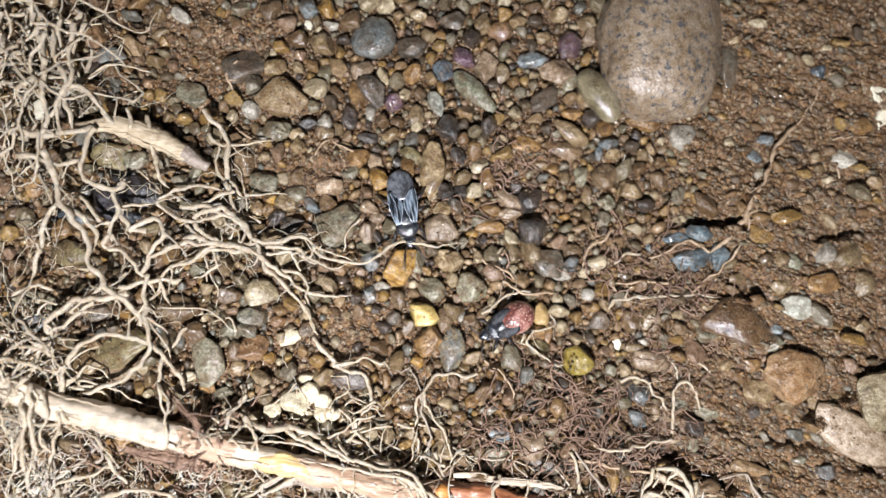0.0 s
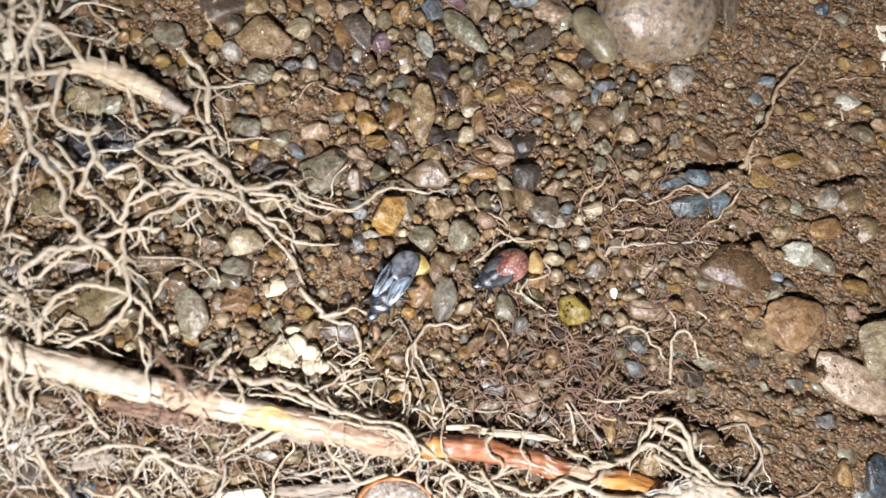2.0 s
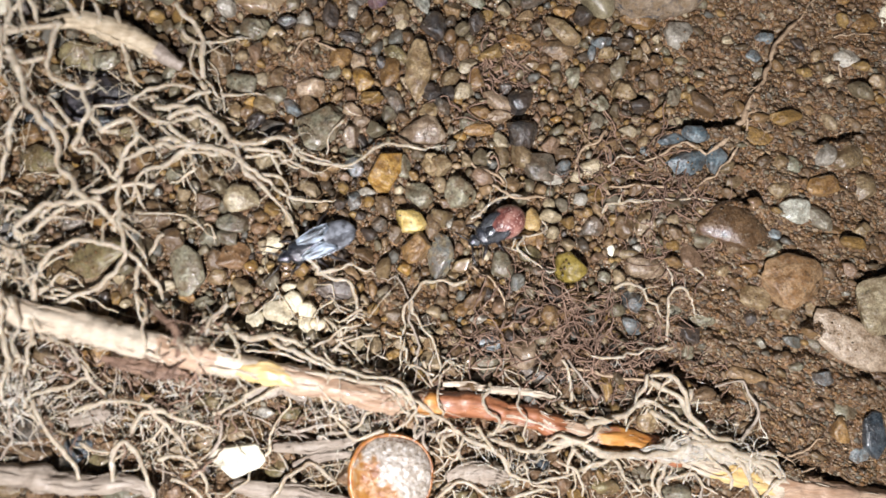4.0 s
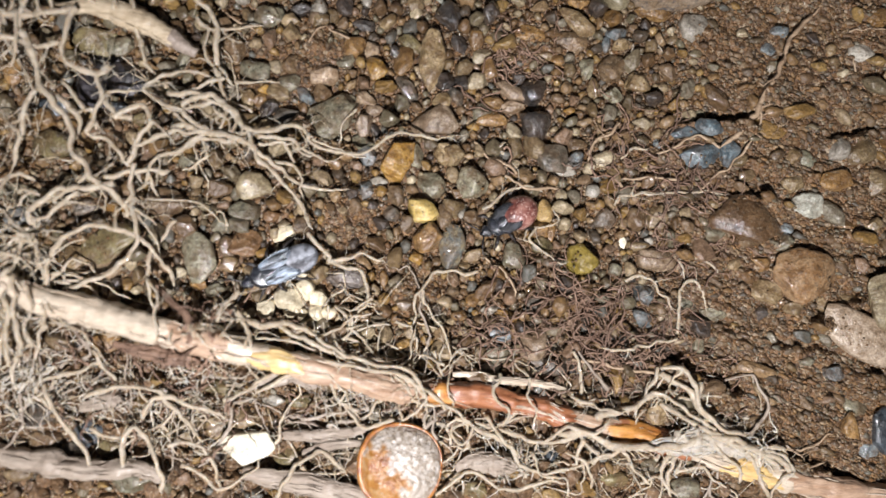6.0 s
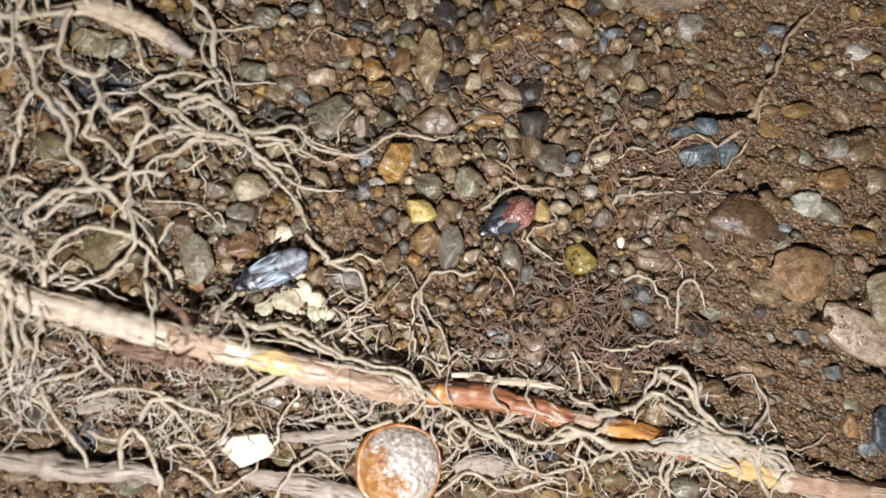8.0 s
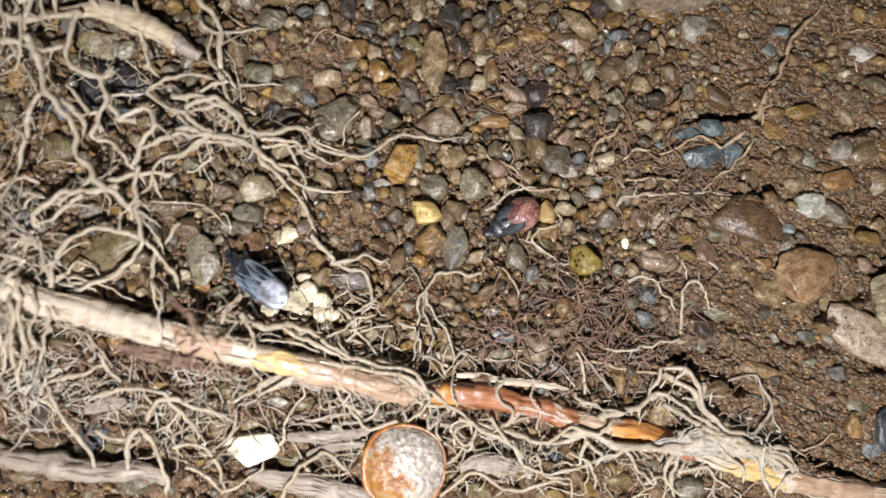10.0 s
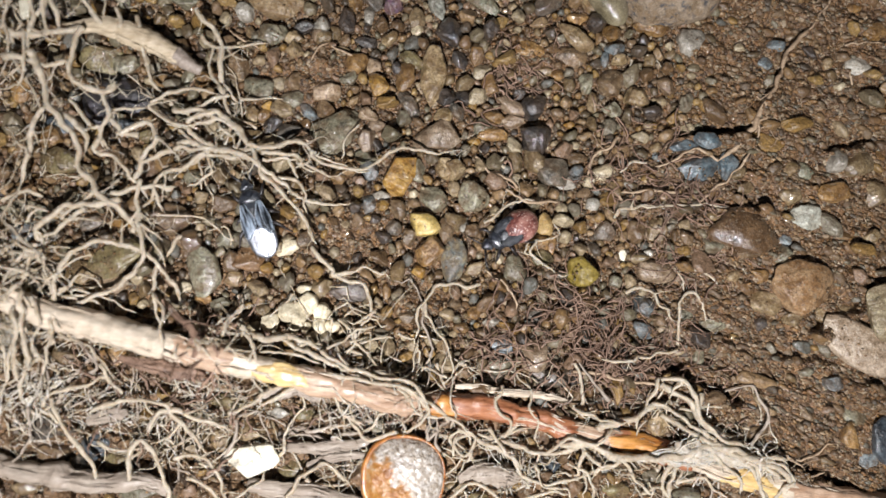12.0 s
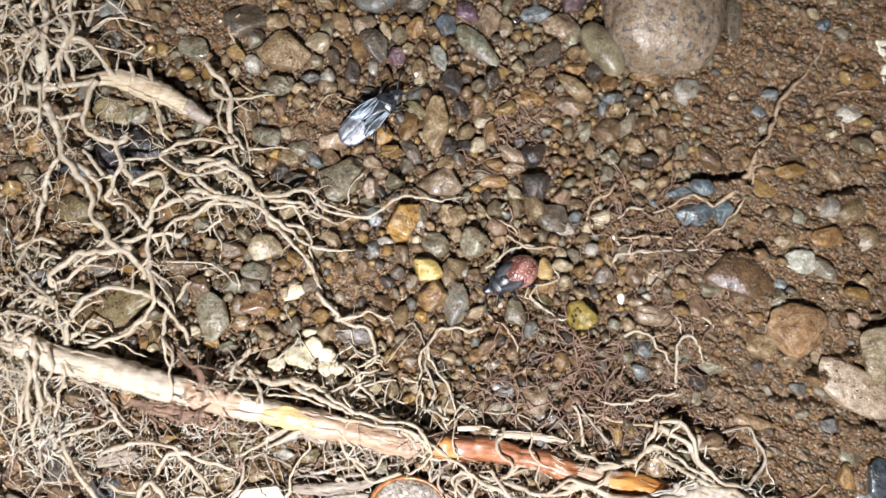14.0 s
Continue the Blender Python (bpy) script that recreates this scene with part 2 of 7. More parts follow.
def soil_material():
    """Packed wet sand: every grain its own shade, in broad stains of darker and redder mud."""
    m, t, bsdf = nodes_of("wet_soil")
    where = coords(t, None)
    a = ramp(t, grain(t, where, 0.11, 5.0, 0.65), [(0.3, (0.045, 0.022, 0.009)), (0.5, (0.10, 0.052, 0.022)), (0.72, (0.18, 0.10, 0.047))])
    b = ramp(t, grain(t, where, 0.9, 4.0, 0.7), [(0.3, (0.035, 0.018, 0.008)), (0.55, (0.12, 0.066, 0.028)), (0.8, (0.26, 0.165, 0.085))])
    cells = []
    for size in (1.1, 2.3):
        v = t.nodes.new("ShaderNodeTexVoronoi")
        v.inputs["Scale"].default_value = size
        t.links.new(where, v.inputs["Vector"])
        cells.append(v)
    tone = t.nodes.new("ShaderNodeSeparateColor")
    t.links.new(cells[1].outputs["Color"], tone.inputs[0])
    colour = scaled(t, mix(t, 0.5, a, b), spread(t, tone.outputs[0], 0, 1, 0.42, 1.8))
    colour = mix(t, spread(t, tone.outputs[1], 0.86, 0.9, 0.0, 0.7), colour, (0.34, 0.27, 0.18))
    t.links.new(colour, bsdf.inputs["Base Color"])
    t.links.new(spread(t, tone.outputs[2], 0, 1, 0.28, 0.7), bsdf.inputs["Roughness"])
    big = bumped(t, cells[0].outputs["Distance"], -0.35)
    lumpy = bumped(t, cells[1].outputs["Distance"], -0.22, big)
    t.links.new(bumped(t, grain(t, where, 3.0, 3.0, 0.6), 0.25, lumpy), bsdf.inputs["Normal"])
    t.links.new(bumped(t, grain(t, where, 3.0, 3.0, 0.6), 0.18, lumpy), bsdf.inputs["Coat Normal"])
    bsdf.inputs["Coat Weight"].default_value = 0.7
    bsdf.inputs["Coat Roughness"].default_value = 0.1
    bsdf.inputs["Coat IOR"].default_value = 1.5
    return m


SOIL = soil_material()


def root_material(name, a, b, c, rough=(0.45, 0.75), wet=0.05, stain=0.5, stretch=False, glow=0.0):
    m, t, bsdf = nodes_of(name)
    info = t.nodes.new("ShaderNodeObjectInfo")
    where = coords(t, info.outputs["Random"])
    if stretch:                                    # the grain runs along the root
        way = t.nodes.new("ShaderNodeMapping")
        way.inputs["Rotation"].default_value = (0, 0, radians(13))
        way.inputs["Scale"].default_value = (0.22, 1.3, 1.3)
        t.links.new(where, way.inputs["Vector"])
        where = way.outputs[0]
    broad = ramp(t, grain(t, where, 0.7 if stretch else 0.25, 7.0, 0.7), [(0.36, a), (0.62, b)])
    spots = spread(t, grain(t, where, 1.4, 7.0, 0.72), 0.48, 0.66, 0.0, stain)
    colour = mix(t, spots, broad, c)
    geo = t.nodes.new("ShaderNodeNewGeometry")      # every strand a little different
    own = t.nodes.new("ShaderNodeVectorMath")
    own.operation = "SCALE"
    t.links.new(colour, own.inputs[0])
    t.links.new(spread(t, geo.outputs["Random Per Island"], 0, 1, *((0.9, 1.0) if stretch else (0.76, 1.07))), own.inputs[3])
    finish(t, bsdf, where, own.outputs[0], rough, 0.35, wet, 0.18, 0.1)
    bsdf.inputs["Subsurface Weight"].default_value = glow
    bsdf.inputs["Subsurface Radius"].default_value = (1.0, 0.75, 0.5)
    bsdf.inputs["Subsurface Scale"].default_value = 0.4 * MM
    return m


ROOT = {
    "fine": root_material("pale_root", (0.365, 0.30, 0.215), (0.52, 0.45, 0.35), (0.23, 0.165, 0.10), wet=0.25, glow=0.6),
    "tan": root_material("tan_root", (0.32, 0.22, 0.135), (0.47, 0.35, 0.235), (0.18, 0.11, 0.06)),
    "brown": root_material("brown_rootlet", (0.17, 0.10, 0.068), (0.32, 0.205, 0.14), (0.09, 0.05, 0.03)),
    "wood": root_material("peeled_root_wood", (0.48, 0.385, 0.28), (0.68, 0.595, 0.475), (0.46, 0.27, 0.14), (0.28, 0.5), 0.7, 0.4, True),
    "bark": root_material("red_brown_root_bark", (0.20, 0.065, 0.026), (0.38, 0.15, 0.065), (0.40, 0.19, 0.10), (0.35, 0.6), 0.25, 0.5, True),
    "cream": root_material("cream_root_wood", (0.40, 0.31, 0.20), (0.60, 0.51, 0.37), (0.26, 0.17, 0.09), (0.45, 0.7), 0.1, 0.7, True),
    "skin": root_material("pinkish_root_skin", (0.36, 0.22, 0.135), (0.56, 0.41, 0.29), (0.20, 0.10, 0.06), (0.35, 0.6), 0.15, 0.7, True),
    "orange": root_material("orange_inner_root", (0.38, 0.13, 0.025), (0.58, 0.30, 0.08), (0.30, 0.10, 0.02), (0.25, 0.5), 0.4, 0.8, True),
    "yellow": root_material("yellow_inner_root", (0.52, 0.34, 0.12), (0.74, 0.56, 0.27), (0.40, 0.20, 0.06), (0.3, 0.55), 0.3, 0.6, True),
    "ash": root_material("grey_weathered_root", (0.26, 0.205, 0.155), (0.40, 0.34, 0.275), (0.22, 0.16, 0.12), (0.45, 0.75), 0.1, 0.7, True),
    "web": root_material("white_matted_root", (0.46, 0.40, 0.32), (0.64, 0.58, 0.49), (0.34, 0.26, 0.18), wet=0.2, glow=0.5),
    "end": root_material("shaded_root_end", (0.24, 0.19, 0.15), (0.34, 0.28, 0.23), (0.14, 0.10, 0.075)),
}


def plain(name, a, b, rough, scale=1.0, bump=0.3, coat=0.0, spec=0.5, metal=0.0, streaks=False, share=(0.4, 0.6)):
    m, t, bsdf = nodes_of(name)
    where = coords(t, None)
    if streaks:                                    # marks run along the body
        way = t.nodes.new("ShaderNodeMapping")
        way.inputs["Scale"].default_value = (1.6, 0.25, 1.0)
        t.links.new(where, way.inputs["Vector"])
        where = way.outputs[0]
    colour = ramp(t, grain(t, where, scale, 5.0, 0.65), [(share[0], a), (share[1], b)])
    t.links.new(colour, bsdf.inputs["Base Color"])
    t.links.new(spread(t, grain(t, where, scale * 2), 0.3, 0.7, rough * 0.75, rough * 1.25), bsdf.inputs["Roughness"])
    relief(t, bsdf, grain(t, where, scale * 3.5, 4.0, 0.6), bump, 0.12)
    bsdf.inputs["Coat Weight"].default_value = coat
    bsdf.inputs["Coat Roughness"].default_value = 0.1
    bsdf.inputs["Specular IOR Level"].default_value = spec
    bsdf.inputs["Metallic"].default_value = metal
    return m


SHELL_BLACK = plain("black_bug_shell", (0.004, 0.004, 0.006), (0.03, 0.034, 0.042), 0.22, 1.0, 0.9, 1.0, 0.9)
LEATHER = plain("blue_grey_forewing", (0.012, 0.015, 0.02), (0.46, 0.56, 0.68), 0.3, 1.0, 1.4, 0.6, 0.8, 0.4, True, (0.46, 0.66))
MEMBRANE = plain("smoky_wing_membrane", (0.12, 0.12, 0.13), (0.36, 0.38, 0.42), 0.42, 0.8, 0.3, 0.2, 1.0, 0.75)
VEIN = plain("pale_wing_vein", (0.30, 0.34, 0.40), (0.55, 0.62, 0.70), 0.3, 2.0, 0.3, 0.3, 0.8, 0.3)
LEG_BLACK = plain("black_bug_leg", (0.012, 0.010, 0.010), (0.035, 0.03, 0.03), 0.4, 3.0)
WING_PAD = plain("slate_wing_pad", (0.006, 0.007, 0.009), (0.025, 0.028, 0.036), 0.5, 1.2, 1.4, 0.15)
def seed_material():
    """A glossy amber shell; a pale, grainy patch on one side paints in its white glare."""
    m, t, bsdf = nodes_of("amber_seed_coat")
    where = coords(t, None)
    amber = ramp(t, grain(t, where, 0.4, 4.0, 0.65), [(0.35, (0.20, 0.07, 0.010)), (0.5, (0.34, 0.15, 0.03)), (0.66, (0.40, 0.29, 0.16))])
    # Pale grainy colour in place of the silvery glare on the dome.
    glare = ramp(t, grain(t, where, 1.6, 5.0, 0.75), [(0.36, (0.22, 0.17, 0.12)), (0.5, (0.40, 0.345, 0.285)), (0.66, (0.66, 0.62, 0.58))])
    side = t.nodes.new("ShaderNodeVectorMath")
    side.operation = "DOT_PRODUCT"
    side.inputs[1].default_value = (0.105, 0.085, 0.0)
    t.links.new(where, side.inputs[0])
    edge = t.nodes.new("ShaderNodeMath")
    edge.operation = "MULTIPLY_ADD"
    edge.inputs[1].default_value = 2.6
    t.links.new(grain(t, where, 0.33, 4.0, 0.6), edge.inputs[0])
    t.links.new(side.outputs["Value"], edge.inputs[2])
    t.links.new(mix(t, spread(t, edge.outputs[0], 1.08, 1.32, 0.0, 1.0), amber, glare), bsdf.inputs["Base Color"])
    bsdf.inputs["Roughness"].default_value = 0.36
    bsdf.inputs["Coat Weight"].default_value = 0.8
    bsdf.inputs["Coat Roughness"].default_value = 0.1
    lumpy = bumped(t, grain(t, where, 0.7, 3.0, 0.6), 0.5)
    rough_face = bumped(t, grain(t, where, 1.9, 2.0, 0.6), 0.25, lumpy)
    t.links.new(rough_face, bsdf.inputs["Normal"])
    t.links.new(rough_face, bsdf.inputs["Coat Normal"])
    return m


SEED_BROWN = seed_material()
RIM_AMBER = plain("amber_shell_rim", (0.22, 0.065, 0.008), (0.42, 0.17, 0.03), 0.35, 0.8, 0.5, 0.8)


def red_belly_material():
    m, t, bsdf = nodes_of("red_speckled_abdomen")
    where = coords(t, None)
    base = ramp(t, grain(t, where, 0.7, 4.0, 0.6), [(0.36, (0.07, 0.02, 0.018)), (0.5, (0.19, 0.065, 0.05)), (0.64, (0.34, 0.17, 0.135))])
    dots = t.nodes.new("ShaderNodeTexVoronoi")
    dots.inputs["Scale"].default_value = 2.6
    t.links.new(where, dots.inputs["Vector"])
    colour = mix(t, spread(t, dots.outputs[0], 0.16, 0.30, 0.85, 0.0), base, (0.72, 0.56, 0.48))
    t.links.new(colour, bsdf.inputs["Base Color"])
    bsdf.inputs["Roughness"].default_value = 0.38
    bsdf.inputs["Coat Weight"].default_value = 0.4
    relief(t, bsdf, dots.outputs[0], 0.5, 0.15)
    return m


BELLY = red_belly_material()


# ---- the shape of the ground ----
def lattice(x, y, seed):
    """Smooth random values over the plane, one cell to the mm, between -1 and 1."""
    xi, yi = np.floor(x), np.floor(y)
    u, v = x - xi, y - yi
    u, v = u * u * (3 - 2 * u), v * v * (3 - 2 * v)

    def at(i, j):
        h = np.sin(i * 127.1 + j * 311.7 + seed * 74.7) * 43758.5453
        return 2 * (h - np.floor(h)) - 1
    return (at(xi, yi) * (1 - u) + at(xi + 1, yi) * u) * (1 - v) + (at(xi, yi + 1) * (1 - u) + at(xi + 1, yi + 1) * u) * v


def soil_share(x, y):
    """0 in the loose gravel, 1 on the packed soil of the bank."""
    edge = 25 + 0.16 * y + 7 * lattice(x / 17, y / 17, 3) + 3 * lattice(x / 6, y / 6, 4)
    bank = np.clip((x - edge) / 10, 0, 1)
    for px, py, r in ((-13, 3.5, 6), (-21, 27, 6), (-3, -6, 4), (29, 13, 6), (12, 29, 5), (-36, 45, 13)):       # patches of mud in the gravel
        bank = np.maximum(bank, np.clip(1.5 - np.hypot(x - px, (y - py) * 1.3) / r + 0.4 * lattice(x / 3, y / 3, 8), 0, 1))
    below = np.clip((-8 - 0.24 * (x + 62) - y) / 5 + 0.5 * lattice(x / 4, y / 4, 13), 0, 0.85)
    under = np.clip((-38 - x) / 14, 0, 0.5)
    return np.maximum(bank, np.maximum(below, under))


LEDGES = ((31.5, -16.0, 41.8, -21.0, 1.5), (34.0, 17.7, 44.7, 17.8, 1.3), (56.3, 15.6, 62.1, 16.7, 1.0), (43.4, -26.5, 57.5, -34.0, 1.3),
          (54.2, -10.7, 64.6, -5.2, 1.2), (38.1, 7.5, 46.7, 7.2, 0.8), (48.8, -14.5, 55.9, -15.2, 0.6), (45.1, 21.2, 50.0, 27.7, 0.9), (60.0, -18.3, 64.6, -18.9, 0.8))


def ledge_height(x, y):
    """Small broken steps in the packed soil: they rise from below and drop at the crack."""
    out = 0 * x
    for x0, y0, x1, y1, high in LEDGES:
        dx, dy = x1 - x0, y1 - y0
        length = math.hypot(dx, dy)
        u = ((x - x0) * dx + (y - y0) * dy) / length
        v = ((y - y0) * dx - (x - x0) * dy) / length + 0.5 * lattice(u / 1.3, 0 * u, 61) + 0.25 * lattice(u / 0.5, 0 * u, 62)
        along = np.clip(np.minimum(u, length - u) / 1.5 + 1, 0, 1)
        out = out + 1.45 * high * along * np.where(v < 0, np.exp(v / 2.2), np.exp(-v / 0.12) - 0.9 * np.exp(-((v - 0.7) / 0.55) ** 2))
    return out


def ground_height(x, y):
    x, y = np.asarray(x, float), np.asarray(y, float)
    s = soil_share(x, y)
    low = 0.7 * lattice(x / 14, y / 14, 1) + 0.35 * lattice(x / 5, y / 5, 2)
    fine = 0.30 * s * lattice(x / 3.4, y / 2.6, 14) + 0.34 * lattice(x / 1.9, y / 1.9, 5) + 0.22 * lattice(x / 0.8, y / 0.8, 6)
    ledges = 0.5 * lattice(x / 12 + 3, (y + 0.25 * x) / 2.6, 7)
    u, v = 0.92 * x - 0.39 * y, 0.39 * x + 0.92 * y
    clods = 0.95 * np.abs(lattice(u / 4.6, v / 1.9, 71)) ** 0.8 + 0.5 * np.abs(lattice(u / 1.9, v / 1.0, 72)) + 0.22 * np.abs(lattice(u / 0.9, v / 0.7, 73)) - 0.5
    hollow = -1.1 * np.exp(-((x + 32) / 24) ** 2 - ((y + 32) / 12) ** 2) - 1.2 * np.exp(-((x + 48) / 12) ** 2 - ((y - 22) / 9) ** 2)
    return SLOPE * np.clip(x, -75, 75) + low * (1 - 0.4 * s) - 0.95 * (1 - s) + s * ledges + fine * (0.6 + 0.2 * s) + s * clods + hollow + ledge_height(x, y)


def mesh_of(name, verts, faces, material, smooth=True):
    me = bpy.data.meshes.new(name)
    verts, faces = np.asarray(verts, np.float32), np.asarray(faces, np.int32)
    me.vertices.add(len(verts))
    me.vertices.foreach_set("co", (verts * MM).ravel())
    k = faces.shape[1]
    me.loops.add(faces.size)
    me.loops.foreach_set("vertex_index", faces.ravel())
    me.polygons.add(len(faces))
    me.polygons.foreach_set("loop_start", np.arange(0, faces.size, k, dtype=np.int32))
    me.polygons.foreach_set("use_smooth", np.full(len(faces), smooth))
    me.update(calc_edges=True)
    me.materials.append(material)
    return me


def grid_sheet(x0, x1, y0, y1, step):
    xs, ys = np.arange(x0, x1 + step / 2, step), np.arange(y0, y1 + step / 2, step)
    gx, gy = np.meshgrid(xs, ys)
    n, m = len(xs), len(ys)
    i = (np.arange(m - 1)[:, None] * n + np.arange(n - 1)[None, :]).ravel()
    return gx.ravel(), gy.ravel(), np.stack([i, i + 1, i + n + 1, i + n], 1)


def build_ground():
    """One sheet: fine steps under the camera, ever wider ones out to the far rim."""
    def axis(a, b, step):
        inner = list(np.arange(a, b + step / 2, step))
        low, high, d = [], [], step
        x, y = inner[0], inner[-1]
        while x > -1500:
            d *= 1.45
            x, y = x - d, y + d
            low.insert(0, x)
            high.append(y)
        return np.array(low + inner + high)
    xs, ys = axis(-76, 76, 0.34), axis(-46, 66, 0.34)
    gx, gy = np.meshgrid(xs, ys)
    n, m = len(xs), len(ys)
    i = (np.arange(m - 1)[:, None] * n + np.arange(n - 1)[None, :]).ravel()
    faces = np.stack([i, i + 1, i + n + 1, i + n], 1)
    gx, gy = gx.ravel(), gy.ravel()
    ob = new("ground", mesh_of("ground", np.stack([gx, gy, ground_height(gx, gy)], 1), faces, SOIL))
    return tagged(ob, "wet brown gravelly soil of an eroded bank", "ground", kind="structure")


ground = build_ground()


# ---- pebbles ----
def ball(steps):
    bm = bmesh.new()
    bmesh.ops.create_icosphere(bm, subdivisions=steps, radius=1)
    v = np.array([p.co[:] for p in bm.verts])
    f = np.array([[q.index for q in p.verts] for p in bm.faces])
    bm.free()
    return v, f


BALLS = {k: ball(k) for k in (1, 2, 3, 4, 5)}
rng = np.random.default_rng(7)


def worn(v, facets, hardness, chips=0, low=0.48, lumps=0.15):
    """A ball broken flat by a few random planes, edges rounded, faces a little lumpy."""
    n = rng.normal(size=(facets, 3))
    n /= np.linalg.norm(n, axis=1)[:, None]
    n[: facets // 2, 2] *= 0.35
    n /= np.linalg.norm(n, axis=1)[:, None]
    d = rng.uniform(low, max(0.84, low + 0.1), facets)
    lean = np.clip(v @ n.T, 0, None) / d
    r = (1 + (lean ** hardness).sum(1)) ** (-1 / hardness)
    for k in (3.0, 5.0, 8.0, 13.0, 19.0):
        r = r * (1 + lumps / k * np.sin(v @ rng.normal(size=3) * k + rng.uniform(0, 6)) * np.sin(v @ rng.normal(size=3) * k * 0.7 + rng.uniform(0, 6)))
    v = v * r[:, None]
    for _ in range(chips):                          # broken corners
        n = rng.normal(size=3) * np.array([1, 1, 0.6])
        n /= np.linalg.norm(n)
        over = np.clip(v @ n - rng.uniform(0.45, 0.8), 0, None)
        v = v - n * (over * 0.85)[:, None]
    return v


ONE_OF_A_KIND = ("boulder", "bigtan", "bigtan2", "bigbrown", "bluegrey")
SET = []        # places already taken: x, y, half length, half width, angle


def pebble(x, y, w, h, angle, kind, rise=0.64, thick=None, cuts=()):
    size = math.sqrt(w * h)
    thick = thick or min(0.95, max(0.5, 1.12 - 0.09 * size))
    v, f = BALLS[5 if size > 6.5 else 4 if size > 2.3 else 3]
    sharp = kind in ("yellow", "yellow2", "white", "pale", "pink", "amber")
    if kind in ("boulder", "creamgrey", "bluegrey"):
        v = worn(v, 10, 7.0, 0, 0.86, 0.02 if kind == "creamgrey" else 0.07)
        if kind == "boulder":                      # fuller corners
            q = np.hypot(v[:, 0], v[:, 1]) + 1e-6
            v[:, :2] *= (1 / ((np.abs(v[:, 0]) / q) ** 2.7 + (np.abs(v[:, 1]) / q) ** 2.7 + 1e-3) ** (1 / 2.7))[:, None]
    elif kind in ("bigtan", "bigbrown", "palepink") or (kind == "cream2" and size > 6):
        v = worn(v, 9, 6.0, 1, 0.80, 0.10) if kind == "palepink" else worn(v, 9, 13.0, 1, 0.70, 0.10)
    else:
        long = max(w, h) / min(w, h) > 1.6
        v = worn(v, int(rng.integers(8, 12)) if sharp else int(rng.integers(9, 15)), rng.uniform(45, 90) if sharp else rng.uniform(20, 60), 2 if cuts or long else 4 if sharp else 3, 0.66 if long else 0.56)
    low, high = v.min(0), v.max(0)
    v = 2 * (v - low) / (high - low) - 1
    c = 0.5 * thick * min(w, h)
    v = v * np.array([w / 2, h / 2, c])
    a = radians(angle)
    turn = np.array([[math.cos(a), -math.sin(a), 0], [math.sin(a), math.cos(a), 0], [0, 0, 1]])
    v = v @ turn.T
    for toward, reach in cuts:                     # broken faces: direction and distance from the middle
        n = np.array([math.cos(radians(toward)), math.sin(radians(toward)), 0.22])
        over = np.clip(v @ n - reach, 0, None)
        v = v - n * (over * 0.88)[:, None]
    if kind == "white":                            # broken flat across the top
        v[:, 2] = np.where(v[:, 2] > 0.3 * c, 0.3 * c + 0.15 * (v[:, 2] - 0.3 * c), v[:, 2])
    tilt = rng.uniform(-0.12, 0.12, 2)
    v[:, 2] += v[:, 0] * tilt[0] + v[:, 1] * tilt[1]
    ob = new("boulder" if kind == "boulder" else "pebble", mesh_of("pebble", v, f, STONES[kind]))
    if size < 5:                                   # some lie deeper than others
        rise = rise + rng.uniform(-0.28, 0.2)
    base = float(ground_height(x, y)) - (0.3 if size > 6 else 0.75) * c * float(soil_share(x, y))
    ob.location = (x * MM, y * MM, (base + rise * c) * MM)
    SET.append((x, y, w / 2, h / 2, a, base + rise * c, c))
    label = ("" if kind in ONE_OF_A_KIND else "small " if size < 2.2 else "large " if size > 4.5 else "") + LABELS[kind]
    return tagged(ob, label, "stone" if size > 6 else "pebble", "pebbles bedded in the gravel")


pebble(32.3, 44.2, 18.6, 21.0, 0, "boulder", 0.45, 0.7, ((225, 9.9),))
pebble(51.5, -4.0, 9.8, 8.1, -25, "bigtan", cuts=((215, 3.5), (300, 3.5)))
pebble(43.0, 4.1, 10.5, 7.0, -8, "bigbrown", cuts=((60, 3.0), (250, 2.8)))
pebble(64.1, -7.4, 7.4, 8.8, 0, "cream2")
pebble(-16.1, 18.3, 9.2, 6.0, 32, "grey", cuts=((-20, 3.0), (115, 2.4), (215, 2.8)))
pebble(-23.7, 37.2, 7.6, 6.7, -18, "bigtan2", cuts=((45, 2.5), (135, 2.8), (270, 2.6)))
pebble(23.2, 37.7, 9.2, 4.5, -55, "creamgrey", 0.9, 0.9)
pebble(60.5, -12.9, 14.0, 6.4, -32, "palepink", 0.9, 0.4)
pebble(-46.0, 0.5, 9.3, 4.6, 25, "olive")
pebble(-6.2, 12.3, 6.0, 7.2, 0, "amber", cuts=((90, 2.6), (0, 2.2), (150, 2.1), (270, 2.9)))
pebble(-10.4, 46.4, 6.8, 6.4, 0, "bluegrey")
pebble(-1.3, 17.9, 7.2, 5.0, 8, "pink", cuts=((120, 1.7), (30, 2.7), (270, 2.0)))
pebble(-49.3, 21.9, 6.7, 5.1, -30, "black")
pebble(-33.9, -1.3, 4.6, 7.5, 12, "grey")
pebble(-1.7, 26.3, 3.8, 8.8, -10, "tan")
pebble(-38.7, 6.0, 6.8, 4.7, 0, "brown")
pebble(-44.7, 23.4, 6.9, 4.6, -20, "black")
pebble(-56.3, -23.2, 7.1, 4.2, 0, "slate")
pebble(1.1, 0.5, 4.0, 7.6, -12, "stonebl", cuts=((75, 2.9), (150, 1.9)))
pebble(-54.4, 14.2, 6.7, 4.2, 0, "olive")
pebble(57.5, -8.1, 7.9, 3.9, -10, "tan")
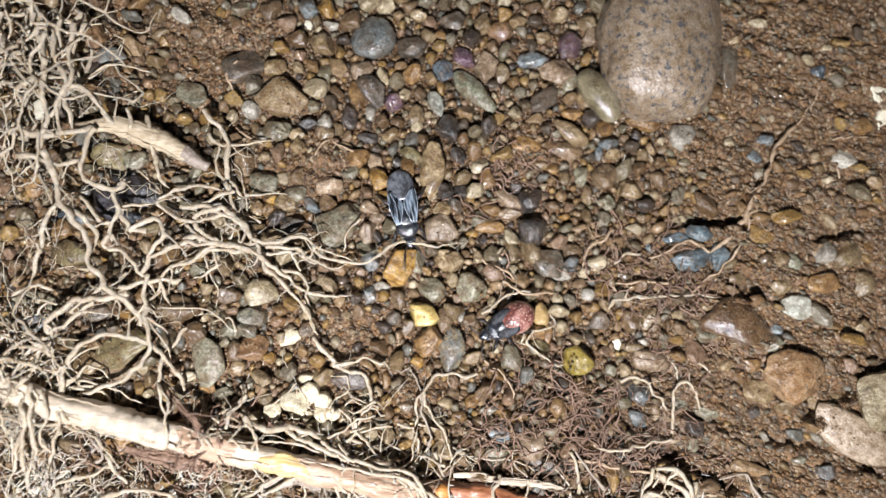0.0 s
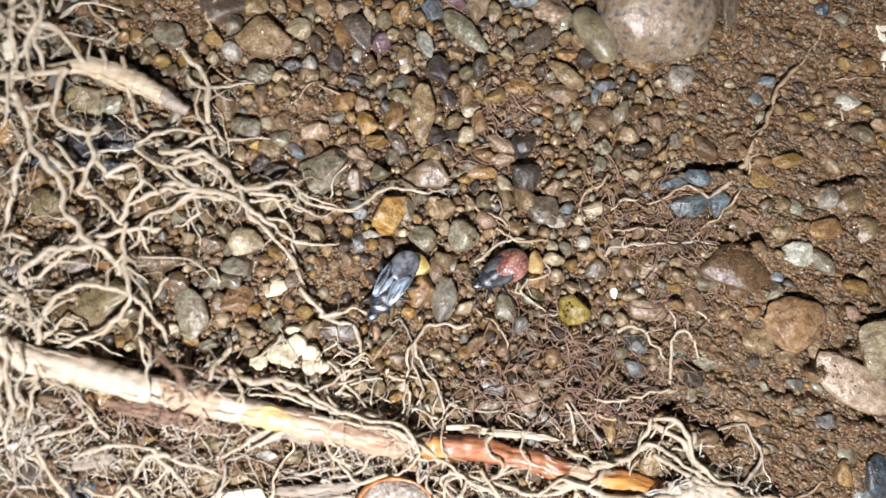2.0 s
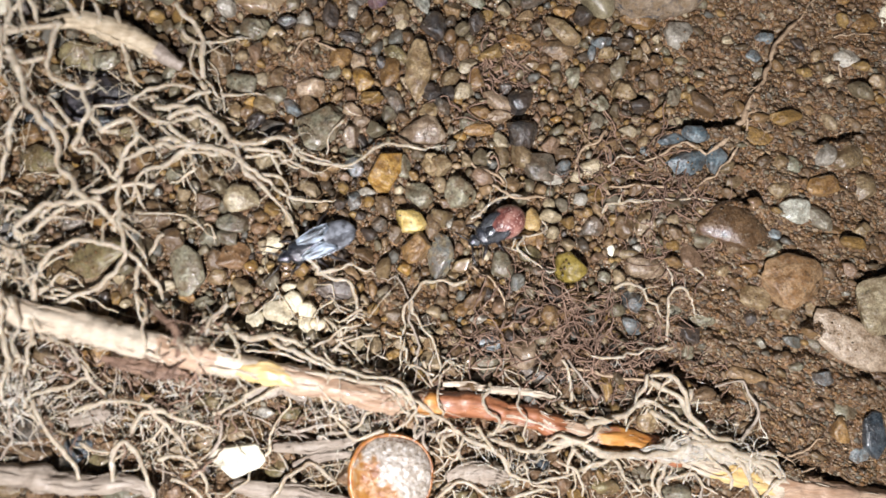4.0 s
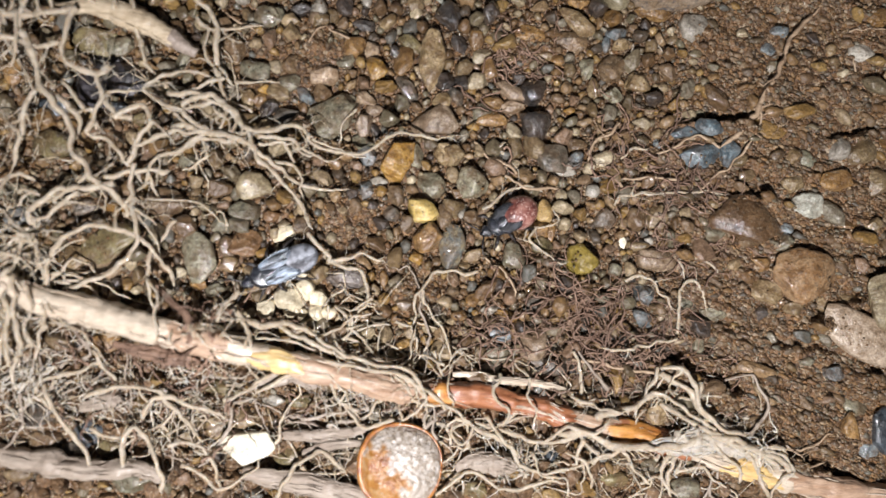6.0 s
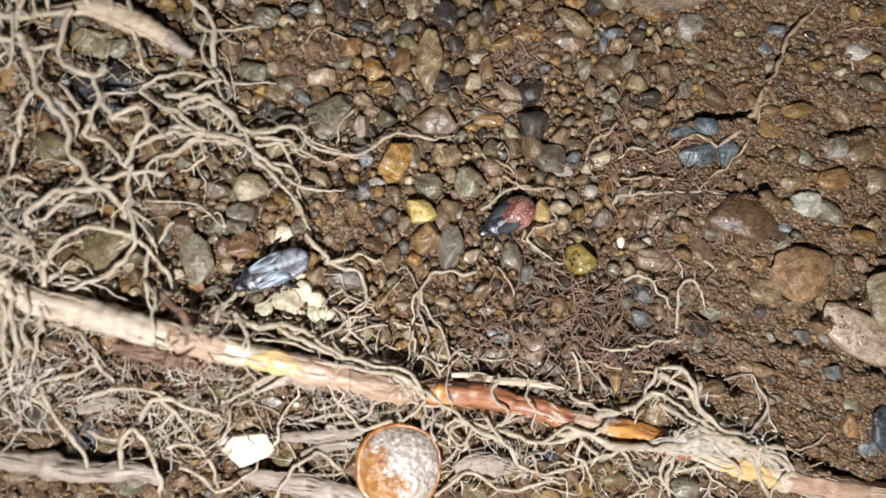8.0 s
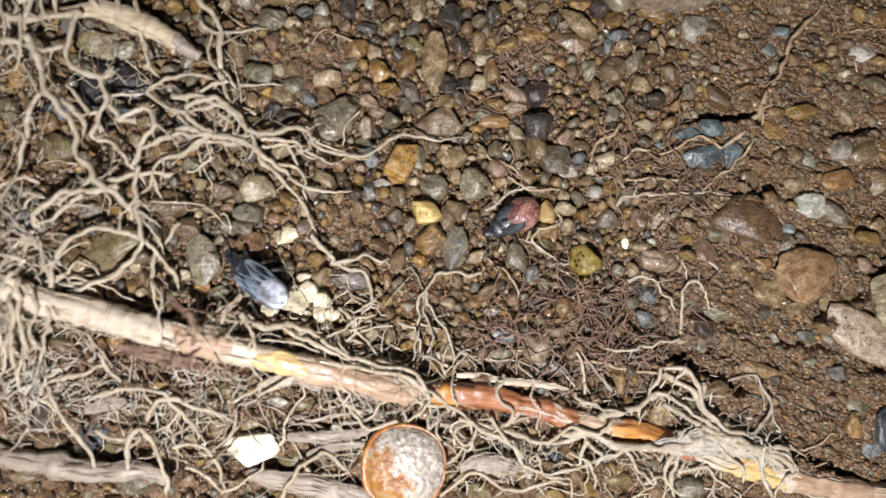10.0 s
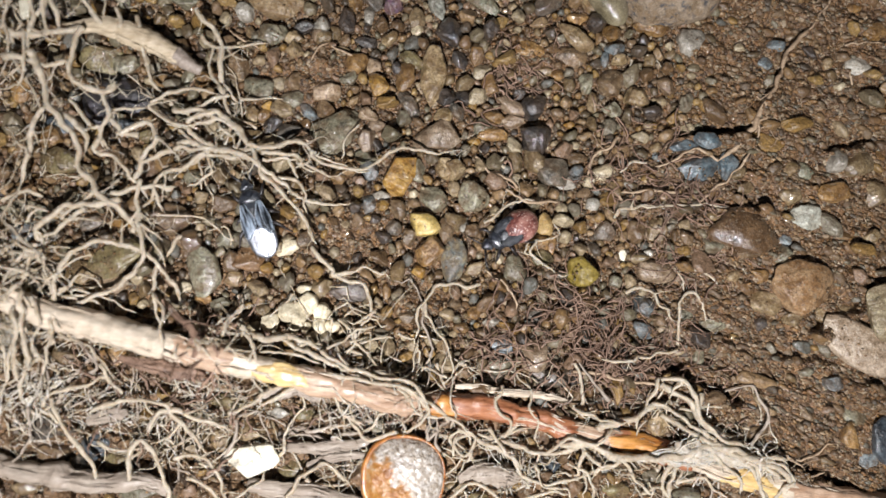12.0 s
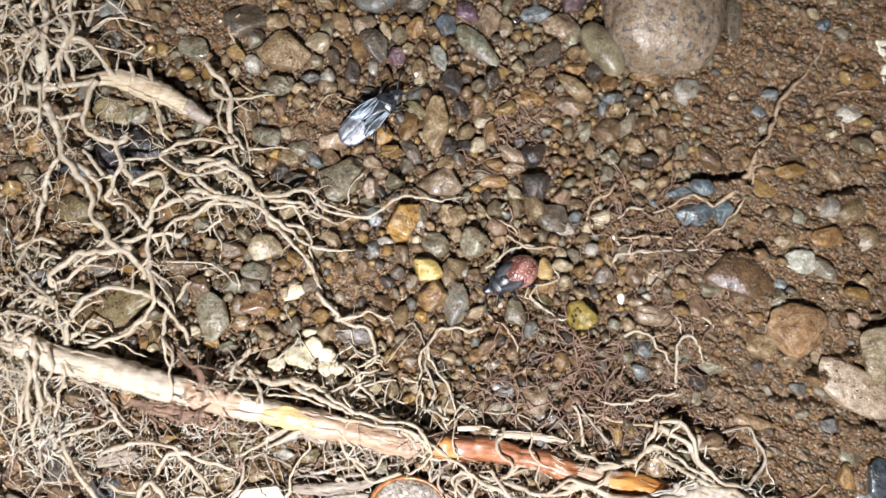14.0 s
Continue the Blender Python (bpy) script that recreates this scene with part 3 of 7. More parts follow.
pebble(-36.4, -25.4, 6.4, 4.4, 0, "tan")
pebble(63.9, -26.5, 4.1, 7.4, 0, "navy")
pebble(-29.5, 42.0, 6.0, 5.0, 20, "slate", cuts=((120, 2.0), (300, 2.1)))
pebble(4.6, 38.3, 8.6, 3.4, -47, "green")
pebble(-56.1, -2.3, 5.0, 5.0, 0, "slate")
pebble(-48.3, 28.5, 6.1, 4.0, -20, "olive")
pebble(19.7, -1.7, 5.2, 4.9, 0, "yellow2", cuts=((45, 1.8), (180, 1.9), (270, 2.1)))
pebble(36.8, 13.2, 6.6, 3.8, 10, "steel")
pebble(16.9, 41.7, 6.1, 4.3, -10, "pink", cuts=((90, 1.7), (200, 2.5)))
pebble(12.9, -13.8, 5.0, 4.8, -20, "pink")
pebble(60.2, 14.4, 4.9, 4.9, 0, "tan")
pebble(15.7, 12.6, 5.4, 4.3, 0, "slate2")
pebble(30.7, -1.9, 5.7, 4.0, 0, "pink")
pebble(35.6, 31.7, 4.9, 4.7, 0, "pale", cuts=((90, 1.8), (200, 1.9), (330, 1.8)))
pebble(-59.2, 7.5, 7.0, 3.0, -8, "grey")
pebble(-26.5, 8.7, 5.1, 4.3, 0, "cream2")
pebble(4.1, 9.2, 4.6, 4.6, 0, "grey")
pebble(13.1, 17.5, 4.5, 4.8, 10, "dark", cuts=((100, 1.9), (200, 1.8), (330, 2.0)))
pebble(-49.8, -26.1, 4.7, 4.4, 0, "navy")
pebble(-19.3, -24.2, 7.2, 2.9, 0, "brown")
pebble(-2.9, 5.2, 5.3, 3.9, -12, "yellow", cuts=((180, 2.1), (270, 1.7), (90, 1.7), (20, 2.1), (315, 2.1)))
pebble(-27.8, 0.5, 4.9, 4.1, 0, "red")
pebble(-51.3, -1.6, 5.0, 3.9, 0, "tan")
pebble(-2.3, 1.3, 4.5, 4.5, 35, "ochre", cuts=((135, 1.6), (320, 1.6)))
pebble(-49.0, 43.3, 5.0, 2.8, 0, "bluegrey")
pebble(-10.4, 38.3, 3.7, 5.5, 28, "slate")
pebble(46.3, -6.4, 4.9, 4.0, -20, "tan")
pebble(52.5, 6.1, 4.9, 4.0, 0, "palegrey")
pebble(-32.3, -25.0, 3.9, 4.7, 0, "tan")
pebble(-14.0, -4.3, 5.5, 3.4, -5, "purplegrey")
pebble(43.1, 42.0, 2.9, 7.3, -5, "slate2")
pebble(-55.1, -27.1, 4.7, 3.7, 0, "brown")
pebble(4.7, 53.8, 5.0, 3.9, 0, "grey")
pebble(-7.1, 53.6, 5.4, 3.6, 0, "tan")
pebble(-36.8, 37.5, 4.8, 3.9, 0, "grey")
pebble(18.3, 29.6, 5.0, 3.5, -10, "brown")
pebble(-4.8, 45.0, 5.2, 3.6, -10, "slate", cuts=((100, 1.4), (330, 2.0)))
pebble(19.1, 32.3, 6.2, 2.8, -42, "tan")
pebble(18.8, 45.6, 4.0, 4.7, 0, "purple", cuts=((180, 1.6), (60, 1.8)))
pebble(-26.3, 24.5, 4.6, 3.6, 10, "grey")
pebble(-34.8, -22.4, 5.6, 2.9, 0, "grey")
pebble(-43.3, -32.9, 5.6, 2.9, 0, "green")
pebble(0.5, 32.7, 3.8, 4.3, 0, "dark")
pebble(-29.4, 27.6, 3.6, 4.4, 0, "brown")
pebble(-47.1, -3.2, 5.1, 3.0, 10, "pink")
pebble(6.5, 42.3, 3.6, 4.8, 0, "pink")
pebble(12.6, 22.2, 4.0, 4.0, 0, "dark", cuts=((90, 1.6), (210, 1.8)))
pebble(24.0, 25.8, 4.0, 4.0, 0, "brown")
pebble(62.7, 9.5, 4.1, 4.1, 0, "tan")
pebble(-56.3, 17.8, 4.0, 3.7, 0, "ochre")
pebble(-1.7, 8.8, 4.1, 3.8, 0, "grey")
pebble(56.3, 9.7, 5.1, 3.2, 0, "ochre")
pebble(60.2, -22.9, 5.1, 3.2, 0, "grey")
pebble(-5.7, 26.4, 3.1, 4.8, -25, "ochre")
pebble(-54.9, 19.7, 4.7, 3.0, -10, "navy")
pebble(10.1, -1.0, 3.6, 4.1, 0, "grey")
pebble(-27.8, -24.1, 4.8, 3.1, 0, "tan")
pebble(-16.9, 24.2, 4.3, 3.4, 20, "pink")
pebble(-13.8, 53.5, 4.4, 3.6, 0, "brown")
pebble(-31.0, -19.7, 6.4, 2.2, 0, "olive")
pebble(14.9, 37.2, 4.7, 3.4, 15, "slate")
pebble(14.9, -17.1, 6.1, 2.4, -10, "slate")
pebble(-47.1, -13.3, 4.6, 3.0, 0, "ochre")
pebble(66.4, 38.9, 4.2, 3.9, 0, "white")
pebble(60.5, 28.5, 4.2, 3.5, 10, "pale")
pebble(-22.1, 53.9, 4.3, 3.5, 0, "pink")
pebble(-27.8, 5.3, 4.2, 3.2, 0, "grey")
pebble(-59.7, 24.5, 3.0, 4.4, 0, "ochre")
pebble(-22.0, -29.5, 4.1, 3.2, 0, "olive")
pebble(-59.2, 4.3, 4.2, 3.0, 0, "blue")
pebble(-47.5, 25.7, 5.1, 2.5, 0, "black")
pebble(-17.9, 45.4, 4.4, 3.2, -40, "tan")
pebble(12.3, 53.4, 4.5, 3.2, 0, "tan")
pebble(18.2, 53.9, 4.0, 3.6, 0, "slate")
pebble(28.7, -6.8, 4.0, 3.3, 0, "blue")
pebble(34.0, -34.0, 4.2, 3.1, 0, "grey")
pebble(-22.4, 18.4, 4.3, 2.9, 20, "slate")
pebble(-49.8, 5.5, 4.2, 2.9, 0, "slate")
pebble(-53.2, -13.3, 4.2, 2.9, 0, "tan")
pebble(9.7, 22.2, 5.2, 2.4, -35, "pink")
pebble(13.5, 43.2, 5.4, 2.5, 0, "blue")
pebble(27.9, 23.8, 3.8, 3.3, 0, "tan")
pebble(40.8, 13.7, 3.3, 3.8, 30, "steel")
pebble(12.9, 14.5, 3.1, 4.0, 10, "tan")
pebble(45.1, -25.2, 4.0, 3.2, 0, "brown")
pebble(58.8, -25.4, 3.2, 4.1, 0, "ochre")
pebble(29.1, -31.5, 4.0, 3.1, 0, "grey")
pebble(-16.9, -19.4, 3.9, 3.1, 0, "brown")
pebble(-45.2, 27.8, 4.0, 2.9, 0, "grey")
pebble(1.5, 48.8, 4.3, 3.0, 15, "slate")
pebble(56.9, 14.4, 3.3, 3.7, 20, "pale")
pebble(-24.7, 32.2, 3.7, 3.1, 0, "grey")
pebble(-28.8, 53.4, 3.9, 3.2, 0, "grey")
pebble(12.1, 30.5, 4.8, 2.4, -15, "ochre")
pebble(-13.6, -25.4, 3.9, 2.9, 0, "brown")
pebble(-51.7, -28.4, 3.9, 2.9, 0, "slate")
pebble(7.8, -15.3, 3.6, 3.1, 0, "grey")
pebble(2.9, 43.5, 3.2, 3.8, 20, "purple")
pebble(29.9, 33.8, 5.3, 2.4, -10, "ochre")
pebble(8.4, 47.4, 3.9, 3.1, -10, "red")
pebble(63.4, 33.4, 4.1, 2.8, 0, "ochre")
pebble(0.1, 13.2, 3.3, 3.3, 0, "tan")
pebble(1.3, 13.0, 3.3, 3.3, 0, "tan")
pebble(2.5, -16.0, 3.3, 3.3, 0, "brown")
pebble(-25.4, 50.0, 3.4, 3.4, 0, "brown")
pebble(-30.8, 3.1, 3.4, 3.1, 0, "grey")
pebble(8.0, -12.2, 3.4, 3.1, 0, "palebl")
pebble(13.9, 0.5, 3.6, 2.9, -20, "olive")
pebble(-0.1, 41.6, 3.0, 3.8, 10, "blue2")
pebble(6.9, 18.3, 4.7, 2.2, 0, "ochre")
pebble(-46.7, -28.0, 4.6, 2.2, 0, "olive")
pebble(37.7, 17.1, 4.4, 2.4, -10, "steel")
pebble(22.8, 12.8, 4.0, 2.6, 0, "cream3")
pebble(23.1, 4.3, 3.3, 3.1, 0, "slate")
pebble(50.2, 9.4, 3.3, 3.2, 0, "tan")
pebble(30.3, -23.5, 3.3, 3.1, 0, "tan")
pebble(-24.8, 41.6, 3.4, 3.2, 0, "tan")
pebble(-22.9, 21.8, 3.4, 2.9, -20, "tan")
pebble(-12.6, 28.2, 3.4, 2.9, 0, "ochre")
pebble(14.1, 5.3, 2.9, 3.5, 0, "amberpale")
pebble(27.7, 4.1, 3.0, 3.5, 0, "brown")
pebble(-12.1, 41.5, 3.6, 3.0, 0, "pink")
pebble(-9.4, 25.4, 2.7, 3.6, 20, "amber")
pebble(6.5, 25.3, 2.8, 3.6, 0, "ochre")
pebble(30.7, 4.5, 2.8, 3.7, 0, "tan")
pebble(24.2, -33.0, 4.2, 2.4, 0, "olive")
pebble(-24.0, 32.2, 3.7, 2.8, 0, "grey")
pebble(-12.9, 37.9, 2.5, 4.3, 15, "ochre")
pebble(-17.7, -3.9, 3.1, 3.1, 0, "tan")
pebble(1.4, 5.5, 3.3, 2.9, 0, "tan")
pebble(-20.0, 50.8, 3.0, 3.4, 0, "blue")
pebble(52.5, 12.9, 3.5, 2.8, 0, "green")
pebble(-11.4, 17.3, 2.6, 3.6, 0, "pink")
pebble(-20.4, -21.7, 4.1, 2.2, 0, "olive")
pebble(-1.1, 36.5, 2.3, 4.3, 25, "palegrey")
pebble(7.7, -3.3, 3.1, 2.9, 0, "ochre")
pebble(-13.8, 48.9, 3.2, 3.0, 0, "brown")
pebble(0.1, 23.2, 3.3, 2.8, 0, "dark")
pebble(-32.0, 12.5, 2.7, 3.2, 0, "tan")
pebble(6.0, 48.6, 2.9, 3.4, 0, "tan")
pebble(-5.2, 22.5, 2.1, 4.3, 35, "slate")
pebble(4.5, -34.2, 3.4, 2.6, 0, "olive")
pebble(1.3, -32.6, 3.4, 2.6, 0, "tan")
pebble(0.1, 4.2, 2.2, 4.0, 0, "brown")
pebble(-58.5, -31.4, 3.9, 2.2, 0, "tan")
pebble(66.7, 34.4, 2.4, 4.2, 0, "white")
pebble(28.5, -10.2, 3.7, 2.4, -35, "blue")
pebble(-17.1, 21.8, 2.9, 2.9, 0, "brown")
pebble(-11.0, 13.0, 2.9, 2.9, 0, "blue")
pebble(-7.5, 36.6, 3.0, 3.0, 0, "purple")
pebble(-21.4, 25.5, 3.1, 2.7, 0, "brown")
pebble(-28.6, 3.1, 3.1, 2.7, 0, "grey")
pebble(-4.6, 40.9, 2.9, 3.2, 0, "ochre")
pebble(34.6, 16.6, 4.5, 1.9, 15, "steel")
pebble(48.8, 0.7, 3.3, 2.6, 20, "grey")
pebble(50.5, -8.5, 3.3, 2.6, 0, "tan")
pebble(-30.2, 0.1, 2.4, 3.4, 0, "brown")
pebble(-24.0, -21.7, 3.6, 2.2, 0, "pale")
pebble(-17.4, 50.5, 2.8, 3.0, 0, "amber")
pebble(-21.6, 23.0, 3.1, 2.6, 0, "grey")
pebble(-11.4, 14.9, 3.3, 2.4, 0, "green")
pebble(-3.9, 34.6, 2.5, 3.4, -15, "tan")
pebble(-4.7, 28.8, 3.8, 2.1, -35, "olive")
pebble(38.9, -9.6, 4.2, 1.9, 0, "grey")
pebble(7.0, 20.6, 3.4, 2.2, 0, "ochre")
pebble(10.1, 14.3, 2.2, 3.5, 0, "tan")
pebble(-22.6, 1.9, 3.4, 2.2, 20, "cream")
pebble(17.3, 11.3, 3.5, 2.3, 0, "pale")
pebble(-30.6, -9.4, 3.4, 2.2, 0, "brown")
pebble(34.6, -31.1, 2.8, 2.8, 0, "grey")
pebble(-40.6, 16.4, 2.5, 2.9, 0, "grey")
pebble(61.7, -29.3, 3.0, 2.6, 0, "blue")
pebble(-8.6, 51.5, 3.0, 2.7, 0, "cream3")
pebble(-35.6, 11.7, 3.0, 2.4, 0, "grey")
pebble(-6.7, 7.2, 2.4, 3.1, 0, "brown")
pebble(21.6, 49.2, 3.2, 2.5, 0, "tan")
pebble(4.5, 29.6, 2.2, 3.3, 15, "ochre")
pebble(-19.6, 21.4, 3.8, 1.9, -40, "blue")
pebble(-21.2, 30.1, 2.7, 2.6, 0, "tan")
pebble(-3.9, 13.0, 2.1, 3.4, -10, "grey")
pebble(9.7, 20.1, 3.5, 2.1, 0, "pink")
pebble(4.1, 4.1, 2.8, 2.6, 0, "brown")
pebble(38.7, 2.1, 2.8, 2.6, 0, "grey")
pebble(58.4, 3.3, 3.5, 2.1, 0, "ochre")
pebble(2.9, 25.4, 2.9, 2.4, 0, "tan")
pebble(5.3, 19.4, 2.9, 2.4, 20, "grey")
pebble(24.2, 21.8, 3.0, 2.4, 0, "grey")
pebble(-0.3, 20.8, 2.9, 2.4, 0, "tan")
pebble(-30.0, 50.4, 3.0, 2.5, 0, "grey")
pebble(-21.6, 31.8, 3.1, 2.2, 0, "tan")
pebble(-11.0, 8.0, 2.2, 3.1, 0, "blue")
pebble(45.5, -2.4, 3.2, 2.3, 0, "ochre")
pebble(28.0, 0.4, 3.7, 1.9, 0, "tan")
pebble(19.0, 40.1, 2.0, 3.8, -15, "grey")
pebble(21.5, 36.8, 3.8, 2.0, -35, "tan")
pebble(-38.4, 49.0, 3.7, 1.9, -40, "pale")
pebble(-24.6, 19.4, 3.2, 2.0, 35, "dark")
pebble(13.7, 2.5, 2.6, 2.6, 0, "ochre")
pebble(-28.2, 35.3, 2.7, 2.7, 0, "pale")
pebble(1.6, 21.4, 2.4, 2.8, 0, "slate")
pebble(24.2, 32.9, 2.8, 2.4, 0, "ochre")
pebble(47.1, 26.2, 2.8, 2.5, 0, "grey")
pebble(-34.1, 25.8, 2.4, 2.7, 0, "ochre")
pebble(-30.0, -2.4, 2.7, 2.4, 0, "tan")
pebble(-7.5, 4.8, 2.7, 2.4, 0, "slate")
pebble(63.0, 33.1, 2.9, 2.6, 0, "ochre")
pebble(-27.5, 20.7, 2.2, 2.9, 0, "tan")
pebble(-10.2, 27.8, 2.2, 2.9, 0, "pink")
pebble(14.1, 27.3, 2.9, 2.2, 0, "tan")
pebble(10.6, -18.1, 2.9, 2.2, 0, "ochre")
pebble(15.1, -30.0, 2.9, 2.2, 0, "navy")
pebble(-30.8, 48.1, 3.0, 2.3, -20, "brown")
pebble(17.4, 50.1, 3.1, 2.3, 0, "tan")
pebble(-45.6, 5.7, 3.4, 1.9, 0, "amber")
pebble(-46.0, 19.6, 3.4, 1.9, 0, "navy")
pebble(43.8, 0.9, 3.5, 1.9, 0, "brown")
pebble(-20.0, 33.4, 3.1, 2.0, 0, "dark")
pebble(-11.0, 21.1, 3.1, 2.1, 0, "pink")
pebble(2.2, 28.6, 2.1, 3.1, 20, "dark")
pebble(5.3, 27.2, 3.1, 2.1, 30, "cream3")
pebble(24.6, 30.6, 3.1, 2.1, 0, "blue")
pebble(20.5, 25.6, 2.1, 3.1, 0, "grey")
pebble(-5.9, 20.6, 2.4, 2.6, 0, "grey")
pebble(-36.2, 25.9, 2.4, 2.5, 0, "grey")
pebble(-17.6, 33.8, 2.5, 2.7, 0, "pale")
pebble(-32.1, -6.0, 3.2, 1.9, 20, "grey")
pebble(4.1, -1.3, 3.3, 1.9, 20, "tan")
pebble(6.7, -17.3, 3.3, 1.9, 0, "pale")
pebble(19.3, 35.0, 3.4, 2.0, 0, "ochre")
pebble(9.9, 16.7, 2.2, 2.8, 20, "cream3")
pebble(18.9, 12.7, 2.3, 2.8, 0, "blue")
pebble(55.9, -18.0, 2.8, 2.3, 0, "blue")
pebble(-32.3, 21.7, 3.9, 1.5, 0, "slate")
pebble(-27.6, 32.3, 2.0, 2.9, 20, "tan")
pebble(-5.2, 3.3, 2.1, 2.9, 0, "brown")
pebble(-5.5, -7.9, 2.9, 2.1, 0, "brown")
pebble(22.0, 47.1, 2.2, 3.1, 0, "pink")
pebble(-11.4, 31.4, 3.4, 1.7, 0, "dark")
pebble(-34.4, -5.2, 3.0, 1.9, 0, "ochre")
pebble(-23.6, 25.5, 2.4, 2.4, 0, "cream3")
pebble(46.9, 28.9, 2.5, 2.5, 0, "blue")
pebble(-59.3, 27.1, 2.3, 2.3, 0, "pale")
pebble(-20.0, 3.1, 2.4, 2.4, 0, "brown")
pebble(36.5, -13.8, 2.4, 2.4, 0, "grey")
pebble(-13.8, 26.2, 2.6, 2.2, 0, "grey")
pebble(-42.5, 17.7, 2.5, 2.2, 0, "olive")
pebble(61.7, 3.3, 2.6, 2.3, 0, "tan")
pebble(9.1, -9.7, 4.1, 1.4, -18, "amber")
pebble(43.8, 10.6, 2.8, 2.1, 0, "tan")
pebble(34.8, -8.0, 2.8, 2.1, 0, "grey")
pebble(-17.4, 31.9, 2.8, 2.1, 0, "tan")
pebble(19.3, 14.7, 2.9, 1.9, 0, "brown")
pebble(8.8, 41.0, 2.0, 3.1, 0, "tan")
pebble(2.5, 23.3, 2.4, 2.2, 0, "dark")
pebble(18.1, 25.6, 2.3, 2.4, 0, "tan")
pebble(-3.9, -1.5, 2.2, 2.4, 0, "amber")
pebble(-7.9, 31.8, 2.6, 2.1, 0, "tan")
pebble(12.9, -7.9, 2.1, 2.6, 0, "slate")
pebble(-3.8, 49.8, 2.7, 2.1, 0, "tan")
pebble(11.0, 49.1, 2.7, 2.2, 0, "tan")
pebble(-9.2, 40.6, 2.0, 2.9, 20, "cream3")
pebble(15.7, -2.2, 3.3, 1.6, 0, "slate")
pebble(-17.9, 32.0, 2.2, 2.2, 0, "pink")
pebble(42.8, 12.7, 2.4, 2.1, 0, "tan")
pebble(-6.7, -4.8, 2.4, 2.1, 0, "grey")
pebble(56.6, 41.6, 2.6, 2.2, 0, "navy")
pebble(-2.1, 46.9, 2.5, 2.1, 0, "tan")
pebble(28.3, 17.8, 2.6, 1.9, 0, "cream3")
pebble(63.4, 15.2, 2.6, 1.9, 0, "ochre")
pebble(49.6, 2.9, 2.6, 1.9, 0, "blue")
pebble(41.8, -2.3, 2.6, 1.9, 0, "tan")
pebble(15.2, 46.6, 2.7, 2.0, 0, "tan")
pebble(21.5, 23.0, 1.6, 3.1, 0, "tan")
pebble(-25.9, 20.7, 2.2, 2.0, 0, "ochre")
pebble(25.4, 29.2, 2.4, 1.9, 0, "tan")
pebble(50.2, 13.2, 1.9, 2.5, 0, "tan")
pebble(-37.0, -3.6, 2.4, 1.9, 0, "cream3")
pebble(-24.1, 4.3, 2.4, 1.9, 0, "red")
pebble(-25.5, -0.9, 2.4, 1.9, 0, "amber")
pebble(-14.2, -0.9, 2.4, 1.9, 0, "brown")
pebble(2.2, -9.6, 2.4, 1.9, 0, "ochre")
pebble(48.4, 31.2, 3.0, 1.6, 0, "blue")
pebble(-13.8, -7.2, 2.9, 1.5, 0, "brown")
pebble(-8.6, -4.4, 1.5, 2.9, 0, "ochre")
pebble(-41.8, 46.7, 3.0, 1.6, 20, "tan")
pebble(-15.7, 32.5, 1.7, 2.6, 0, "tan")
pebble(-9.8, 19.5, 2.6, 1.7, 0, "pink")
pebble(-36.8, 17.2, 2.5, 1.7, 0, "blue")
pebble(6.5, -8.9, 2.6, 1.7, 0, "pale")
pebble(-9.2, 9.4, 2.7, 1.5, 0, "pale")
pebble(15.4, 2.3, 1.4, 3.1, 0, "ochre")
pebble(4.1, -7.5, 2.1, 2.1, 0, "ochre")
pebble(-10.8, 35.2, 1.6, 2.9, 0, "pale")
pebble(-3.9, 33.1, 1.9, 2.2, 0, "cream3")
pebble(48.0, 13.2, 2.3, 1.9, 0, "brown")
pebble(16.1, 26.9, 2.1, 1.9, 0, "ochre")
pebble(-23.6, 2.0, 2.0, 1.9, 50, "cream3")
pebble(24.6, -3.1, 2.1, 1.9, 0, "grey")
pebble(21.4, 8.1, 2.1, 1.9, 0, "pale")
pebble(45.7, -9.4, 1.9, 2.1, 0, "dark")
pebble(-14.6, 30.1, 2.2, 1.7, 0, "tan")
pebble(56.3, 28.6, 2.3, 1.8, 0, "tan")
pebble(-22.4, 3.1, 2.2, 1.7, 0, "cream3")
pebble(-26.7, 31.9, 1.8, 2.3, 0, "grey")
pebble(-36.1, 46.5, 2.3, 1.8, 0, "brown")
pebble(52.5, -16.3, 2.5, 1.6, 0, "grey")
pebble(-16.7, 48.2, 2.5, 1.6, 0, "pale")
pebble(60.3, 36.9, 2.6, 1.6, 0, "ochre")
pebble(-29.0, 7.4, 1.9, 1.9, 0, "grey")
pebble(-16.0, 1.2, 1.9, 1.9, 0, "cream3")
pebble(5.1, -10.7, 1.9, 1.9, 0, "brown")
pebble(12.3, -17.7, 1.9, 1.9, 0, "cream3")
pebble(5.3, -14.9, 1.9, 1.9, 0, "tan")
pebble(-3.6, 37.9, 2.0, 2.0, 0, "brown")
pebble(-45.3, 36.7, 1.9, 1.9, 0, "grey")
pebble(-6.7, -10.1, 2.1, 1.7, 0, "ochre")
pebble(1.3, -6.3, 2.1, 1.7, 0, "brown")
pebble(-5.8, 37.9, 2.1, 1.8, 0, "cream3")
pebble(-0.4, 46.9, 2.1, 1.8, 0, "ochre")
pebble(-9.7, 16.5, 1.4, 2.4, 20, "dark")
pebble(23.3, 29.2, 1.4, 2.4, -10, "blue")
pebble(30.8, 14.9, 1.4, 2.4, 0, "blue")
pebble(-6.7, 27.5, 1.7, 1.9, 0, "dark")
pebble(30.7, 16.5, 1.9, 1.7, 0, "tan")
